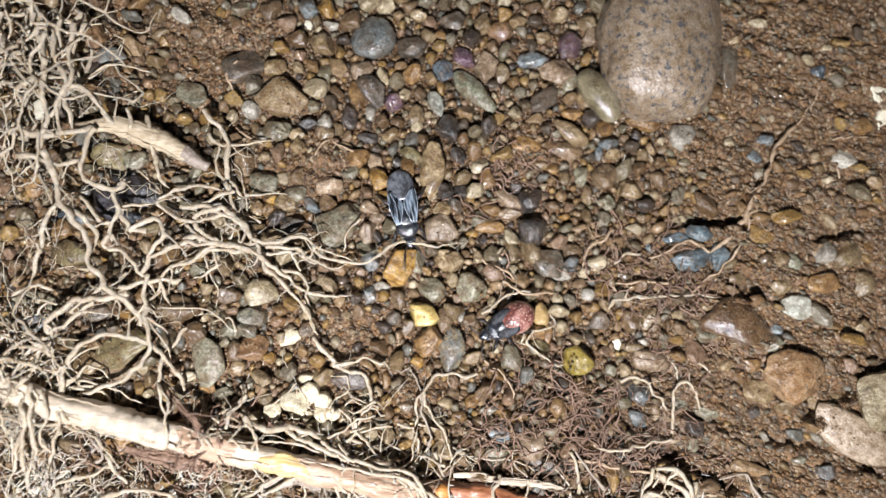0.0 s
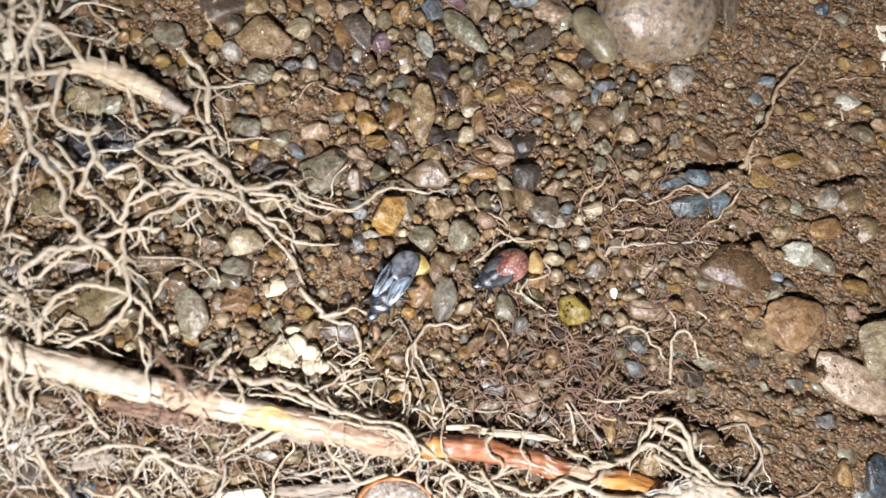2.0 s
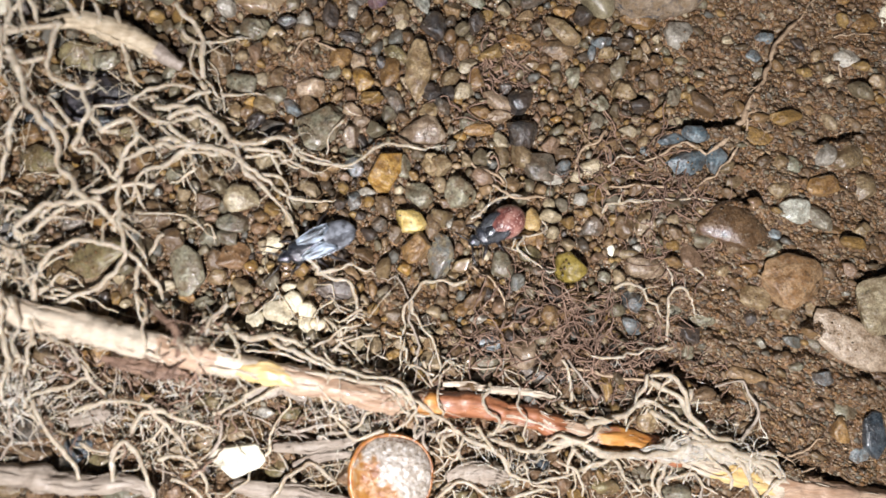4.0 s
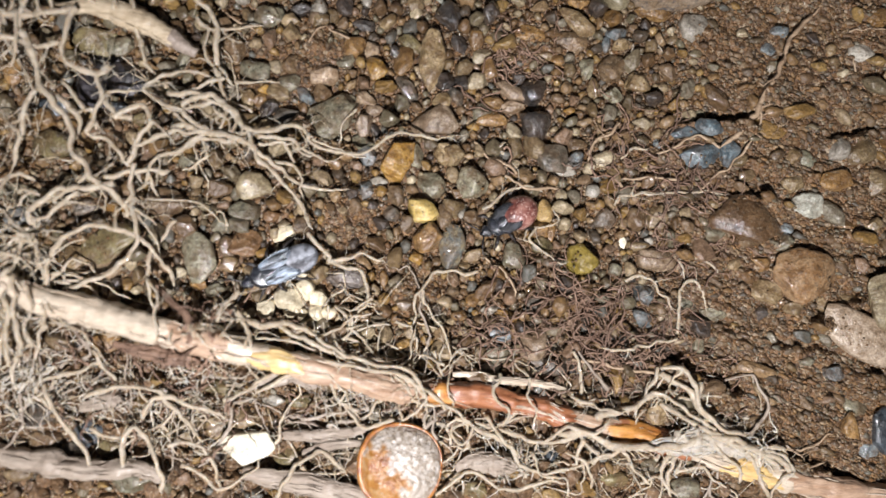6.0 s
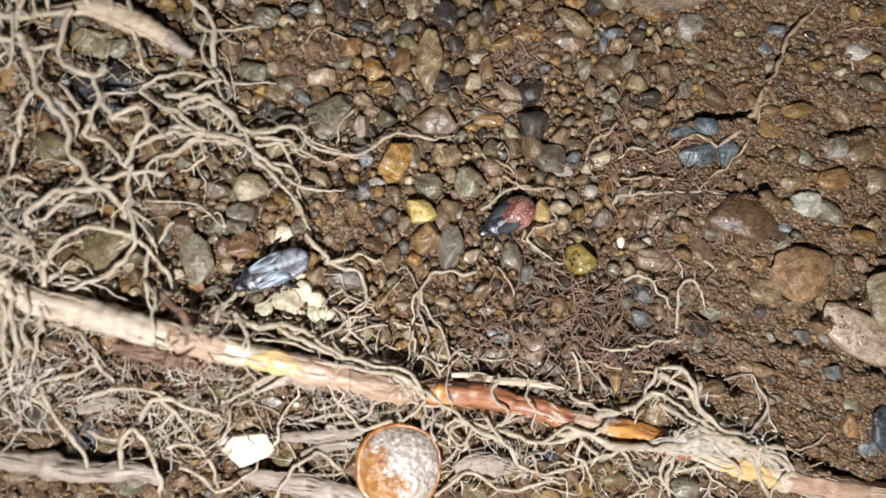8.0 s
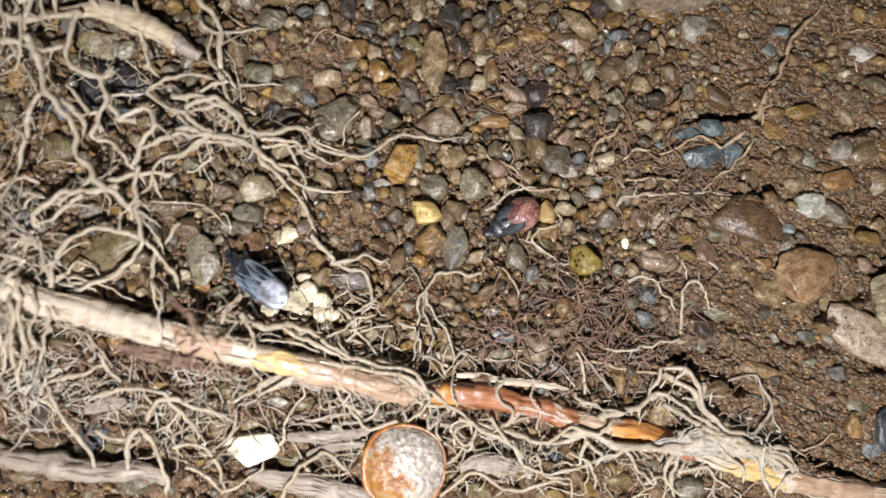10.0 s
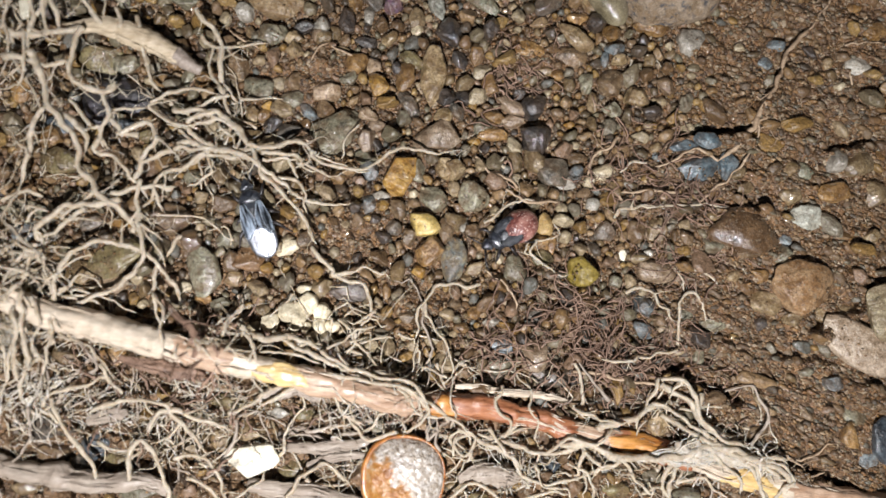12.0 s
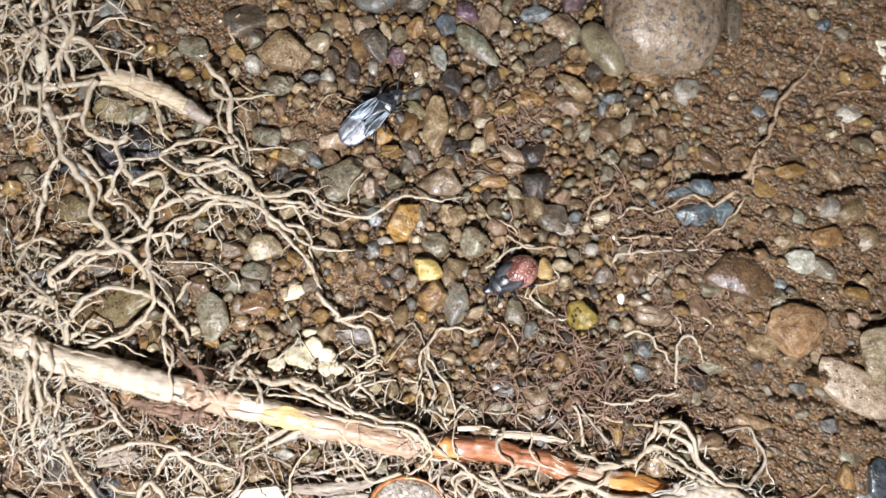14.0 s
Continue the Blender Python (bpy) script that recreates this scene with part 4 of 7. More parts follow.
pebble(-9.0, 8.0, 1.9, 1.7, 0, "amber")
pebble(2.9, -2.7, 1.9, 1.7, 0, "tan")
pebble(4.1, 17.2, 2.1, 1.5, 0, "amber")
pebble(-4.6, 8.2, 2.1, 1.5, 0, "brown")
pebble(19.3, -8.6, 2.1, 1.6, 0, "ochre")
pebble(38.9, 6.4, 2.1, 1.6, 0, "tan")
pebble(-25.1, 21.9, 1.9, 1.5, 30, "amber")
pebble(43.0, 30.9, 1.9, 1.6, 0, "cream3")
pebble(43.9, 46.4, 2.0, 1.6, 0, "tan")
pebble(7.8, 0.5, 1.4, 2.1, 0, "cream3")
pebble(-11.4, -6.3, 1.7, 1.5, 0, "cream3")
pebble(2.9, -11.9, 1.7, 1.5, 0, "tan")
pebble(5.7, 16.2, 1.6, 1.6, 0, "dark")
pebble(-1.0, -2.1, 1.5, 1.5, 0, "brown")
pebble(57.5, 25.2, 1.8, 1.4, 0, "cream3")
pebble(18.1, 19.7, 1.9, 1.2, 0, "amber")
pebble(38.7, 24.5, 1.9, 1.2, 0, "ochre")
pebble(25.8, 0.7, 1.3, 1.7, 0, "white")
pebble(-4.6, 9.7, 1.5, 1.4, 0, "cream3")
pebble(2.7, 4.9, 1.7, 1.2, 30, "pale")
pebble(29.6, 1.0, 1.4, 1.4, 0, "pale")
pebble(-20.2, 48.4, 1.3, 1.4, 0, "white")


# a broken cream pebble: its pieces lie close together
for x, y, w, h, angle, kind in ((-21.6, -7.2, 4.2, 3.1, -8, "cream"), (-19.3, -5.9, 2.8, 3.1, 30, "cream"), (-24.7, -8.6, 2.8, 2.5, 15, "cream"), (-17.6, -7.1, 2.6, 2.4, 5, "cream"),
                               (-21.2, -9.0, 2.6, 1.8, 0, "cream"), (-17.9, -9.2, 2.3, 2.2, 80, "cream"), (-16.2, -9.1, 2.1, 2.0, 40, "cream"), (-22.0, -5.5, 1.7, 1.7, 20, "palegrey"),
                               (-19.9, -9.4, 1.5, 2.0, 0, "cream3"), (-20.1, -4.0, 2.4, 1.6, 10, "cream"), (-19.3, -10.9, 2.1, 1.9, 0, "cream2"), (-25.9, -6.9, 2.0, 1.7, 0, "cream2")):
    w, h = 1.12 * w, 1.12 * h
    pebble(x, y, w, h, angle, kind, 0.9, 0.9, ((angle + 4, 0.46 * w), (angle + 95, 0.46 * h), (angle + 182, 0.46 * w), (angle + 268, 0.46 * h)))


# ---- loose gravel and grit between the pebbles ----
CELL = 0.16
WIDE, HIGH = int(152 / CELL), int(112 / CELL)
taken = np.zeros((HIGH, WIDE), bool)
cy, cx = np.mgrid[0:HIGH, 0:WIDE]
cx, cy = -76 + (cx + 0.5) * CELL, -46 + (cy + 0.5) * CELL
for sx, sy, sa, sb, ang, _, _ in SET:
    ca, sn = math.cos(ang), math.sin(ang)
    dx, dy = cx - sx, cy - sy
    taken |= ((dx * ca + dy * sn) / (sa * 0.93)) ** 2 + ((-dx * sn + dy * ca) / (sb * 0.93)) ** 2 < 1


def settle(low, high, tries, share):
    """Throw grains at random; each stays where it finds room."""
    got = []
    px, py = rng.uniform(-75, 75, tries), rng.uniform(-45, 65, tries)
    rr = low + (high - low) * rng.random(tries) ** 1.6
    keep = rng.random(tries) < share(px, py)
    ring = np.linspace(0, 2 * math.pi, 9)[:-1]
    for x, y, r in zip(px[keep], py[keep], rr[keep]):
        i, j = int((y + 46) / CELL), int((x + 76) / CELL)
        k = max(1, int(r * 0.76 / CELL))
        if i - k < 0 or j - k < 0 or i + k >= HIGH or j + k >= WIDE or taken[i, j]:
            continue
        if any(taken[int(i + k * math.sin(q)), int(j + k * math.cos(q))] for q in ring):
            continue
        a, b = np.ogrid[-k:k + 1, -k:k + 1]
        taken[i - k:i + k + 1, j - k:j + k + 1] |= (a * a + b * b) <= k * k
        got.append((x, y, r))
    return np.array(got)


def scatter(name, spots, steps, material, label, category, rise):
    v, f = BALLS[steps]
    n = len(spots)
    shapes = np.stack([worn(v, int(rng.integers(8, 14)), rng.uniform(20, 70), int(rng.integers(2, 5)), 0.52) for _ in range(60)])[rng.integers(0, 60, n)]
    r = spots[:, 2]
    bank = np.clip(2 * soil_share(spots[:, 0], spots[:, 1]) - 1, 0, 1) * (spots[:, 0] > 15)
    scale = np.stack([r * rng.uniform(1.0, 1.35, n) * (1 + 0.5 * bank), r * rng.uniform(0.85, 1.1, n), r * rng.uniform(0.75, 1.05, n)], 1)
    p = shapes * scale[:, None, :]
    a, b = rng.uniform(0, 2 * math.pi, n), rng.uniform(-0.5, 0.5, n)
    a = np.where(bank > 0.3, -0.42 + rng.normal(size=n) * 0.35, a)
    ca, sa, cb, sb = np.cos(a)[:, None], np.sin(a)[:, None], np.cos(b)[:, None], np.sin(b)[:, None]
    x, y, z = p[..., 0], p[..., 1], p[..., 2]
    x, z = x * cb + z * sb, -x * sb + z * cb
    x, y = x * ca - y * sa, x * sa + y * ca
    q = np.stack([x + spots[:, 0:1], y + spots[:, 1:2], z + (ground_height(spots[:, 0], spots[:, 1]) + r * (rise + rng.uniform(-0.18, 0.25, n) - 0.5 * soil_share(spots[:, 0], spots[:, 1])))[:, None]], 2)
    faces = (f[None] + (np.arange(n) * len(v))[:, None, None]).reshape(-1, 3)
    ob = new(name, mesh_of(name, q.reshape(-1, 3), faces, material))
    return tagged(ob, label, category, kind="stuff")


def dust(amount):
    """Grains of sand that cling to the tops of the pebbles."""
    v, f = BALLS[1]
    p, q = [], []
    for sx, sy, sa, sb, ang, mid, c in SET:
        for _ in range(int(amount * sa * sb * rng.uniform(0, 1) ** 2)):
            rho, phi = math.sqrt(rng.random()) * 0.86, rng.uniform(0, 2 * math.pi)
            dx, dy = sa * rho * math.cos(phi), sb * rho * math.sin(phi)
            r = 0.07 + 0.16 * rng.random() ** 2
            z = mid + c * (0.93 * math.sqrt(1 - rho * rho) - 0.02)
            p.append(v * r * rng.uniform(0.8, 1.2, 3) + np.array([sx + dx * math.cos(ang) - dy * math.sin(ang), sy + dx * math.sin(ang) + dy * math.cos(ang), z]))
    n = len(p)
    faces = (f[None] + (np.arange(n) * len(v))[:, None, None]).reshape(-1, 3)
    tagged(new("sand_grains", mesh_of("sand_grains", np.concatenate(p), faces, SAND)), "scattered wet sand grains clinging to the pebbles", "sand", kind="stuff")


def loose(x, y):
    return 1 - soil_share(x, y) * 0.985


clods = settle(0.9, 2.3, 5000, lambda x, y: (y < -14 - 0.24 * (x + 30)) * (x < 46) * 0.5 + (x < -40) * 0.12)
coarse = settle(1.1, 1.75, 14000, lambda x, y: loose(x, y) * 0.8)
middle = settle(0.6, 1.1, 60000, loose)
small = settle(0.30, 0.6, 90000, lambda x, y: 1 - 0.86 * soil_share(x, y))
lumps = settle(0.35, 1.0, 16000, lambda x, y: soil_share(x, y) * 0.75)
scatter("muddy_pebbles", lumps, 2, MUDDY, "pebbles sunk in the bank and coated in brown mud", "pebbles", 0.12)
forms = [mesh_of("clod", worn(BALLS[4][0], 11, 24, 4, 0.5, 0.3) * np.array([1.2, 1.0, 0.8]), BALLS[4][1], CLOD) for _ in range(14)]
for k, (x, y, r) in enumerate(clods):
    ob = new("soil_clod", forms[k % 14])
    ob.matrix_basis = pose(x * MM, y * MM, (float(ground_height(x, y)) + 0.2 * r) * MM, rng.uniform(-20, 20), rng.uniform(-20, 20), rng.uniform(0, 360)) @ Matrix.Scale(float(r), 4)
    tagged(ob, "brown clod of wet soil between the roots", "soil clod", "clods of soil between the roots")
large = coarse[:, 2] > 1.38
scatter("gravel", coarse[large], 4, GRAVEL, "loose wet brown and grey gravel", "gravel", 0.66)
scatter("gravel", coarse[~large], 3, GRAVEL, "loose wet brown and grey gravel", "gravel", 0.66)
large = middle[:, 2] > 0.8
scatter("fine_gravel", middle[large], 3, GRAVEL, "fine wet gravel filling the gaps between pebbles", "gravel", 0.66)
scatter("fine_gravel", middle[~large], 2, GRAVEL, "fine wet gravel filling the gaps between pebbles", "gravel", 0.66)
large = small[:, 2] > 0.44
scatter("grit", small[large], 2, GRIT, "small wet grit between the pebbles", "grit", 0.42)
scatter("grit", small[~large], 1, GRIT, "small wet grit between the pebbles", "grit", 0.42)
crumbs = np.stack([rng.uniform(-74, 74, 48000), rng.uniform(-45, 65, 48000), 0.12 + 0.34 * rng.random(48000) ** 1.8], 1)
crumbs = crumbs[rng.random(48000) < 0.34 + 0.66 * soil_share(crumbs[:, 0], crumbs[:, 1])]
scatter("coarse_sand", crumbs, 1, SAND, "coarse wet sand strewn over the soil", "sand", 0.35)
dust(2.0)


# ---- roots ----
def smooth_path(points, per=7):
    """A curve through the points (Catmull-Rom), evenly cut."""
    p = np.array(points, float)
    p = np.concatenate([[2 * p[0] - p[1]], p, [2 * p[-1] - p[-2]]])
    t = np.linspace(0, 1, per, endpoint=False)[:, None]
    out = []
    for i in range(1, len(p) - 2):
        a, b, c, d = p[i - 1:i + 3]
        out.append(0.5 * (2 * b + (c - a) * t + (2 * a - 5 * b + 4 * c - d) * t * t + (3 * b - a - 3 * c + d) * t ** 3))
    return np.concatenate(out + [p[-2:-1]])


def tube(path, radius, sides=7, rough=0.12, flat=1.0, seed=0.0, mask=None, start=0):
    """A round rod along a path with uneven, ridged girth; mask swells or shrinks it."""
    path, radius = np.asarray(path, float), np.asarray(radius, float)
    n = len(path)
    way = np.gradient(path, axis=0)
    way /= np.linalg.norm(way, axis=1)[:, None] + 1e-9
    side = np.cross(way, (0, 0, 1.0))
    side /= np.linalg.norm(side, axis=1)[:, None] + 1e-9
    up = np.cross(side, way)
    q = np.linspace(0, 2 * math.pi, sides, endpoint=False)
    s = np.arange(n) + start
    girth = radius[:, None] * (1 + rough * ((0.5 if sides < 12 else 0.15) * lattice(s[:, None] * 0.7 + seed, q[None] * 1.1 + 5, 9) + 0.6 * lattice(s[:, None] * 0.31 + seed, q[None] * 0.4, 11)
                                            + 0.7 * lattice(s[:, None] * 0.10 + seed, q[None] * 4.0, 12)))
    if mask is not None:
        girth = girth * mask(np.linspace(0, 1, n)[:, None], q[None])
    v = path[:, None] + girth[..., None] * (np.cos(q)[None, :, None] * side[:, None] + flat * np.sin(q)[None, :, None] * up[:, None])
    v = v.reshape(-1, 3)
    i, j = np.meshgrid(np.arange(n - 1), np.arange(sides), indexing="ij")
    a, b = i * sides + j, i * sides + (j + 1) % sides
    f = np.stack([a, b, b + sides, a + sides], -1).reshape(-1, 4)
    e = len(v)
    v = np.concatenate([v, path[:1], path[-1:]])
    k = np.arange(sides)
    cap0 = np.stack([np.full(sides, e), (k + 1) % sides, k, np.full(sides, e)], 1)
    cap1 = np.stack([np.full(sides, e + 1), (n - 1) * sides + k, (n - 1) * sides + (k + 1) % sides, np.full(sides, e + 1)], 1)
    return v, f, np.concatenate([cap0, cap1])[:, :3]


def tube_mesh(name, tubes, material):
    """Tubes joined into one mesh, all faces as triangles."""
    vs, fs, at = [], [], 0
    for v, f, caps in tubes:
        vs.append(v)
        fs.append(np.concatenate([f[:, [0, 1, 2]], f[:, [0, 2, 3]], caps]) + at)
        at += len(v)
    return mesh_of(name, np.concatenate(vs), np.concatenate(fs), material)


def lifted(points):
    """Heights over the slope become heights in the world."""
    return [(x, y, z + SLOPE * x) for x, y, z in points]


ROOT_LABELS = {"fine": "thin pale cream root lying over the gravel", "tan": "thin tan root creeping over the soil"}
count = [0]


def kinked(arc, seed, step):
    """Random values along a length, straight from knot to knot, so that a path built from them has kinks."""
    k = np.arange(int(arc[-1] / step) + 3)
    h = np.sin(k * 127.1 + seed * 311.7) * 43758.5453
    return np.interp(arc / step, k, 2 * (h - np.floor(h)) - 1)


def strand(p, heading, length, sink, kink=0.35, step=0.55):
    """Points of a branch that leaves p: straight runs between sudden small turns, sinking towards the ground."""
    out, a, p = [], heading, np.array(p, float)
    for _ in range(max(3, int(length / step))):
        out.append(p.copy())
        a += rng.normal() * kink * (2.2 if rng.random() < 0.25 else 0.5)
        p = p + np.array([math.cos(a) * step, math.sin(a) * step, -sink * step + rng.normal() * 0.06])
    return np.array(out)


def branch_tubes(path, r, arc, rate, hairs, sink=0.14):
    """Side roots, each swollen where it leaves its root, with side hairs of their own; and loose hairs."""
    tubes, n = [], len(path)
    way = np.gradient(path, axis=0)
    for _ in range(int(arc[-1] * rate + rng.random())):
        i = int(rng.integers(1, n - 1))
        a = math.atan2(way[i, 1], way[i, 0]) + rng.choice((-1, 1)) * rng.uniform(0.4, 1.3)
        q = strand(path[i], a, rng.uniform(1.5, 6.0), sink)
        own = max(0.07, r[i] * rng.uniform(0.4, 0.75))
        girth = own * np.linspace(1, 0.35, len(q)) * rng.uniform(0.8, 1.2, len(q))
        girth[0] *= 1.7
        tubes.append(tube(q, girth, 6, 0.15))
        for _ in range(int(rng.integers(0, 3))):
            j = int(rng.integers(1, len(q)))
            tubes.append(hair_tube(q[j], a + rng.uniform(-1.5, 1.5), own * 0.4, sink))
    for _ in range(int(arc[-1] * hairs)):
        i = int(rng.integers(0, n))
        tubes.append(hair_tube(path[i], rng.uniform(0, 2 * math.pi), r[i] * 0.2, sink * 0.5))
    return tubes


def hair_tube(p, heading, r, sink):
    q = strand(p, heading, rng.uniform(2.0, 5.0), sink, 0.5)
    return tube(q, np.linspace(min(0.075, max(0.045, r)), 0.025, len(q)), 4, 0.1)


def rootlet(kind, r0, r1, *points):
    count[0] += 1
    path = smooth_path(lifted(points), 9)
    n = len(path)
    s = np.linspace(0, 1, n)
    arc = np.concatenate([[0], np.cumsum(np.linalg.norm(np.diff(path, axis=0), axis=1))])
    for axis, amount in ((0, 0.34), (1, 0.34), (2, 0.2)):
        path[:, axis] += amount * kinked(arc, count[0] * 3 + axis, 1.5) + 0.35 * amount * kinked(arc, count[0] * 5 + axis, 0.6)
    r = 0.74 * (r0 + (r1 - r0) * s)
    r = r * np.clip((1 - s) * 14, 0.25, 1) * (1 + 0.24 * lattice(arc * 0.8, 0 * s + count[0], 23) + 0.16 * lattice(arc * 2.2, 0 * s + count[0], 24))
    tubes = [tube(path, r, 8, 0.22, 1.0, count[0] * 3.1)]
    tubes += branch_tubes(path, r, arc, 0.14 if kind == "fine" else 0.05, 0.12 if kind == "fine" else 0.08)
    ob = new("root", tube_mesh("root", tubes, ROOT[kind]))
    return tagged(ob, ROOT_LABELS[kind], "root", "thin roots over the gravel")


def part(name, mesh, parent, label=""):
    ob = new(name, mesh)
    ob.parent = parent
    return tagged(ob, label)


def fibres(path, r, amount, flat, fine=0.07):
    """Lengthwise fibres that lie on the skin of a thick root, some with a frayed end that lifts off."""
    out, n = [], len(path)
    way = np.gradient(path, axis=0)
    way /= np.linalg.norm(way, axis=1)[:, None] + 1e-9
    side = np.cross(way, (0, 0, 1.0))
    side /= np.linalg.norm(side, axis=1)[:, None] + 1e-9
    up = np.cross(side, way)
    for _ in range(amount):
        i = int(rng.integers(0, max(1, n - 12)))
        m = min(n - i, int(rng.integers(8, 30)))
        q = rng.uniform(0.15, 3.0) + rng.normal() * 0.012 * np.arange(m)
        lift = r[i:i + m] * (1.0 + 0.05 * rng.random()) + np.clip(np.arange(m) - 0.75 * m, 0, None) * 0.08 * (rng.random() < 0.35)
        line = path[i:i + m] + lift[:, None] * (np.cos(q)[:, None] * side[i:i + m] + flat * np.sin(q)[:, None] * up[i:i + m])
        out.append(tube(line, fine * rng.uniform(0.6, 2.0) * np.sin(np.linspace(0.25, 2.9, m)), 5, 0.2))
    return out


def big_root(name, kind, radii, points, label, flat=0.9, sides=26, rough=0.3, seed=0.0, fray=26):
    path = smooth_path(lifted(points), 18)
    n = len(path)
    s = np.arange(n)
    path[:, 1] += 0.22 * lattice(s * 0.09, 0 * s + seed, 41) + 0.10 * lattice(s * 0.35, 0 * s + seed, 45)
    path[:, 2] += 0.18 * lattice(s * 0.11, 0 * s + seed, 42)
    r = np.interp(np.linspace(0, 1, n), np.linspace(0, 1, len(radii)), radii)
    r = r * (1 + 0.13 * lattice(s * 0.12, 0 * s + seed, 43) + 0.07 * lattice(s * 0.5, 0 * s + seed, 44))
    ob = new(name, tube_mesh(name, [tube(path, r, sides, rough, flat, seed)], ROOT[kind]))
    tagged(part("fibre_skin", tube_mesh("fibre_skin", fibres(path, r, fray, flat), ROOT[kind]), ob, "loose lengthwise fibres"), kind="stuff")
    tagged(ob, label, "root")
    return ob, path, r


main_root, main_path, main_r = big_root("main_root", "wood", [1.7, 1.8, 1.8, 1.75, 1.6, 1.55, 1.5, 1.45, 1.5, 1.9, 1.8, 1.5], [
    (-61.3, -4.1, 3.2), (-54.7, -6.6, 3.2), (-48.0, -8.6, 3.2), (-42.1, -10.2, 3.2), (-36.2, -11.8, 3.0), (-29.5, -13.7, 2.8), (-21.9, -15.4, 2.4), (-14.3, -17.7, 2.0), (-7.4, -19.5, 1.6),
    (-0.3, -20.2, 1.3), (6.8, -21.1, 1.2), (13.2, -22.5, 1.1), (19.6, -24.5, 1.0), (26.9, -26.2, 1.0), (34.1, -28.0, 1.2), (41.4, -30.2, 1.3), (48.9, -32.8, 1.2),
    (55.6, -34.4, 1.0), (63.2, -35.7, 0.8), (71.9, -38.1, 0.4)], "long peeled root of pale wood with torn red-brown bark", rough=0.2, fray=90)


def sleeve(name, kind, a, b, thick, label, seed, middle=1.57, width=9.0):
    """A torn skin round a stretch of the root: it sinks out of sight where it is missing."""
    i, j = int(a * len(main_path)), int(b * len(main_path))

    def torn(s, q):
        off = np.abs((q - middle + math.pi) % (2 * math.pi) - math.pi) / width
        m = np.minimum(s, 1 - s) * 7 - off + 0.7 * lattice(s * (j - i) * 0.1 + seed, q * 1.6, 51) + 0.6 * lattice(s * (j - i) * 0.3 + seed, q * 4.0, 52)
        return 0.86 + (thick - 0.86) * np.clip(m * 1.6, 0, 1)
    skin = [tube(main_path[i:j], main_r[i:j], 40, 0.2, 0.9, 0.0, torn, i)]
    part(name, tube_mesh(name, skin, ROOT[kind]), main_root, label)


sleeve("outer_skin", "skin", 0.31, 0.47, 1.05, "pinkish-tan outer skin of the root", 9.0)
sleeve("outer_skin", "skin", 0.61, 0.69, 1.04, "pinkish-tan outer skin of the root", 11.0)
sleeve("outer_skin", "skin", 0.83, 1.0, 1.04, "pinkish-tan outer skin of the root", 12.0)
sleeve("bark", "bark", 0.445, 0.625, 1.09, "red-brown bark with lengthwise cracks", 4.0)
sleeve("bark", "bark", 0.66, 0.745, 1.06, "torn brown bark", 14.0)
sleeve("outer_skin", "skin", 0.20, 0.275, 1.05, "brownish outer skin of the root", 15.0, 2.2, 1.3)
sleeve("inner_wood", "yellow", 0.28, 0.345, 1.09, "bare orange-yellow inner wood", 17.0, 1.3, 0.6)
sleeve("inner_wood", "orange", 0.45, 0.50, 1.16, "bare orange-yellow inner wood", 23.0, 1.0, 0.5)
sleeve("inner_wood", "orange", 0.645, 0.73, 1.12, "bare orange inner wood", 29.0, 1.5, 0.9)
sleeve("inner_wood", "yellow", 0.765, 0.84, 1.07, "bare orange inner wood", 31.0, 0.9, 0.6)

cut, cut_path, cut_r = big_root("cut_root", "cream", [0.7, 1.1, 1.5, 1.6, 1.35, 0.7], [(-52.4, 31.9, 2.6), (-46.8, 32.3, 2.6), (-42.1, 30.9, 2.4), (-38.1, 29.2, 2.0), (-34.0, 26.7, 1.2)],
                                "short thick pale root with painted shading at its end", rough=0.07, seed=40.0, fray=10)
# Darker grey sleeve: the shading of the lower end is put into its colour.
part("root_end", tube_mesh("root_end", [tube(cut_path[-16:], cut_r[-16:] * 1.03 + 0.06, 16, 0.15, 0.95, 44.0)], ROOT["end"]), cut, "lower root end with shading painted grey")
big_root("grey_root", "ash", [1.3, 1.6, 1.6, 1.5, 1.1, 0.6], [(-62.4, -27.5, 1.6), (-55.5, -29.2, 1.8), (-48.8, -30.4, 1.8), (-42.0, -30.2, 1.6), (-38.1, -32.0, 1.0)], "thick pale grey weathered root", seed=50.0)
big_root("grey_root", "ash", [0.9, 1.4, 1.5, 1.3, 0.8], [(-27.8, -31.4, 0.8), (-20.7, -32.5, 1.0), (-14.5, -33.9, 1.0), (-7.4, -36.3, 0.8)], "split pale grey dead root", flat=0.6, seed=55.0)
big_root("grey_root", "ash", [0.5, 0.9, 0.8, 0.4], [(-22.2, -26.1, 1.2), (-18.3, -25.9, 1.4), (-14.0, -25.8, 1.4), (-10.6, -25.0, 1.0)], "pale dry root splinter", flat=0.6, seed=60.0)
big_root("grey_root", "ash", [0.4, 0.7, 0.6, 0.3], [(-19.5, -28.3, 1.2), (-16.0, -27.5, 1.4), (-11.3, -27.4, 1.2)], "pale dry root splinter", flat=0.6, seed=63.0)
big_root("grey_root", "ash", [0.6, 1.3, 1.4, 0.7], [(1.7, -30.8, 1.2), (4.8, -29.9, 1.4), (8.4, -30.3, 1.4), (11.6, -31.6, 1.0)], "short pale grey root piece", flat=0.7, seed=66.0)
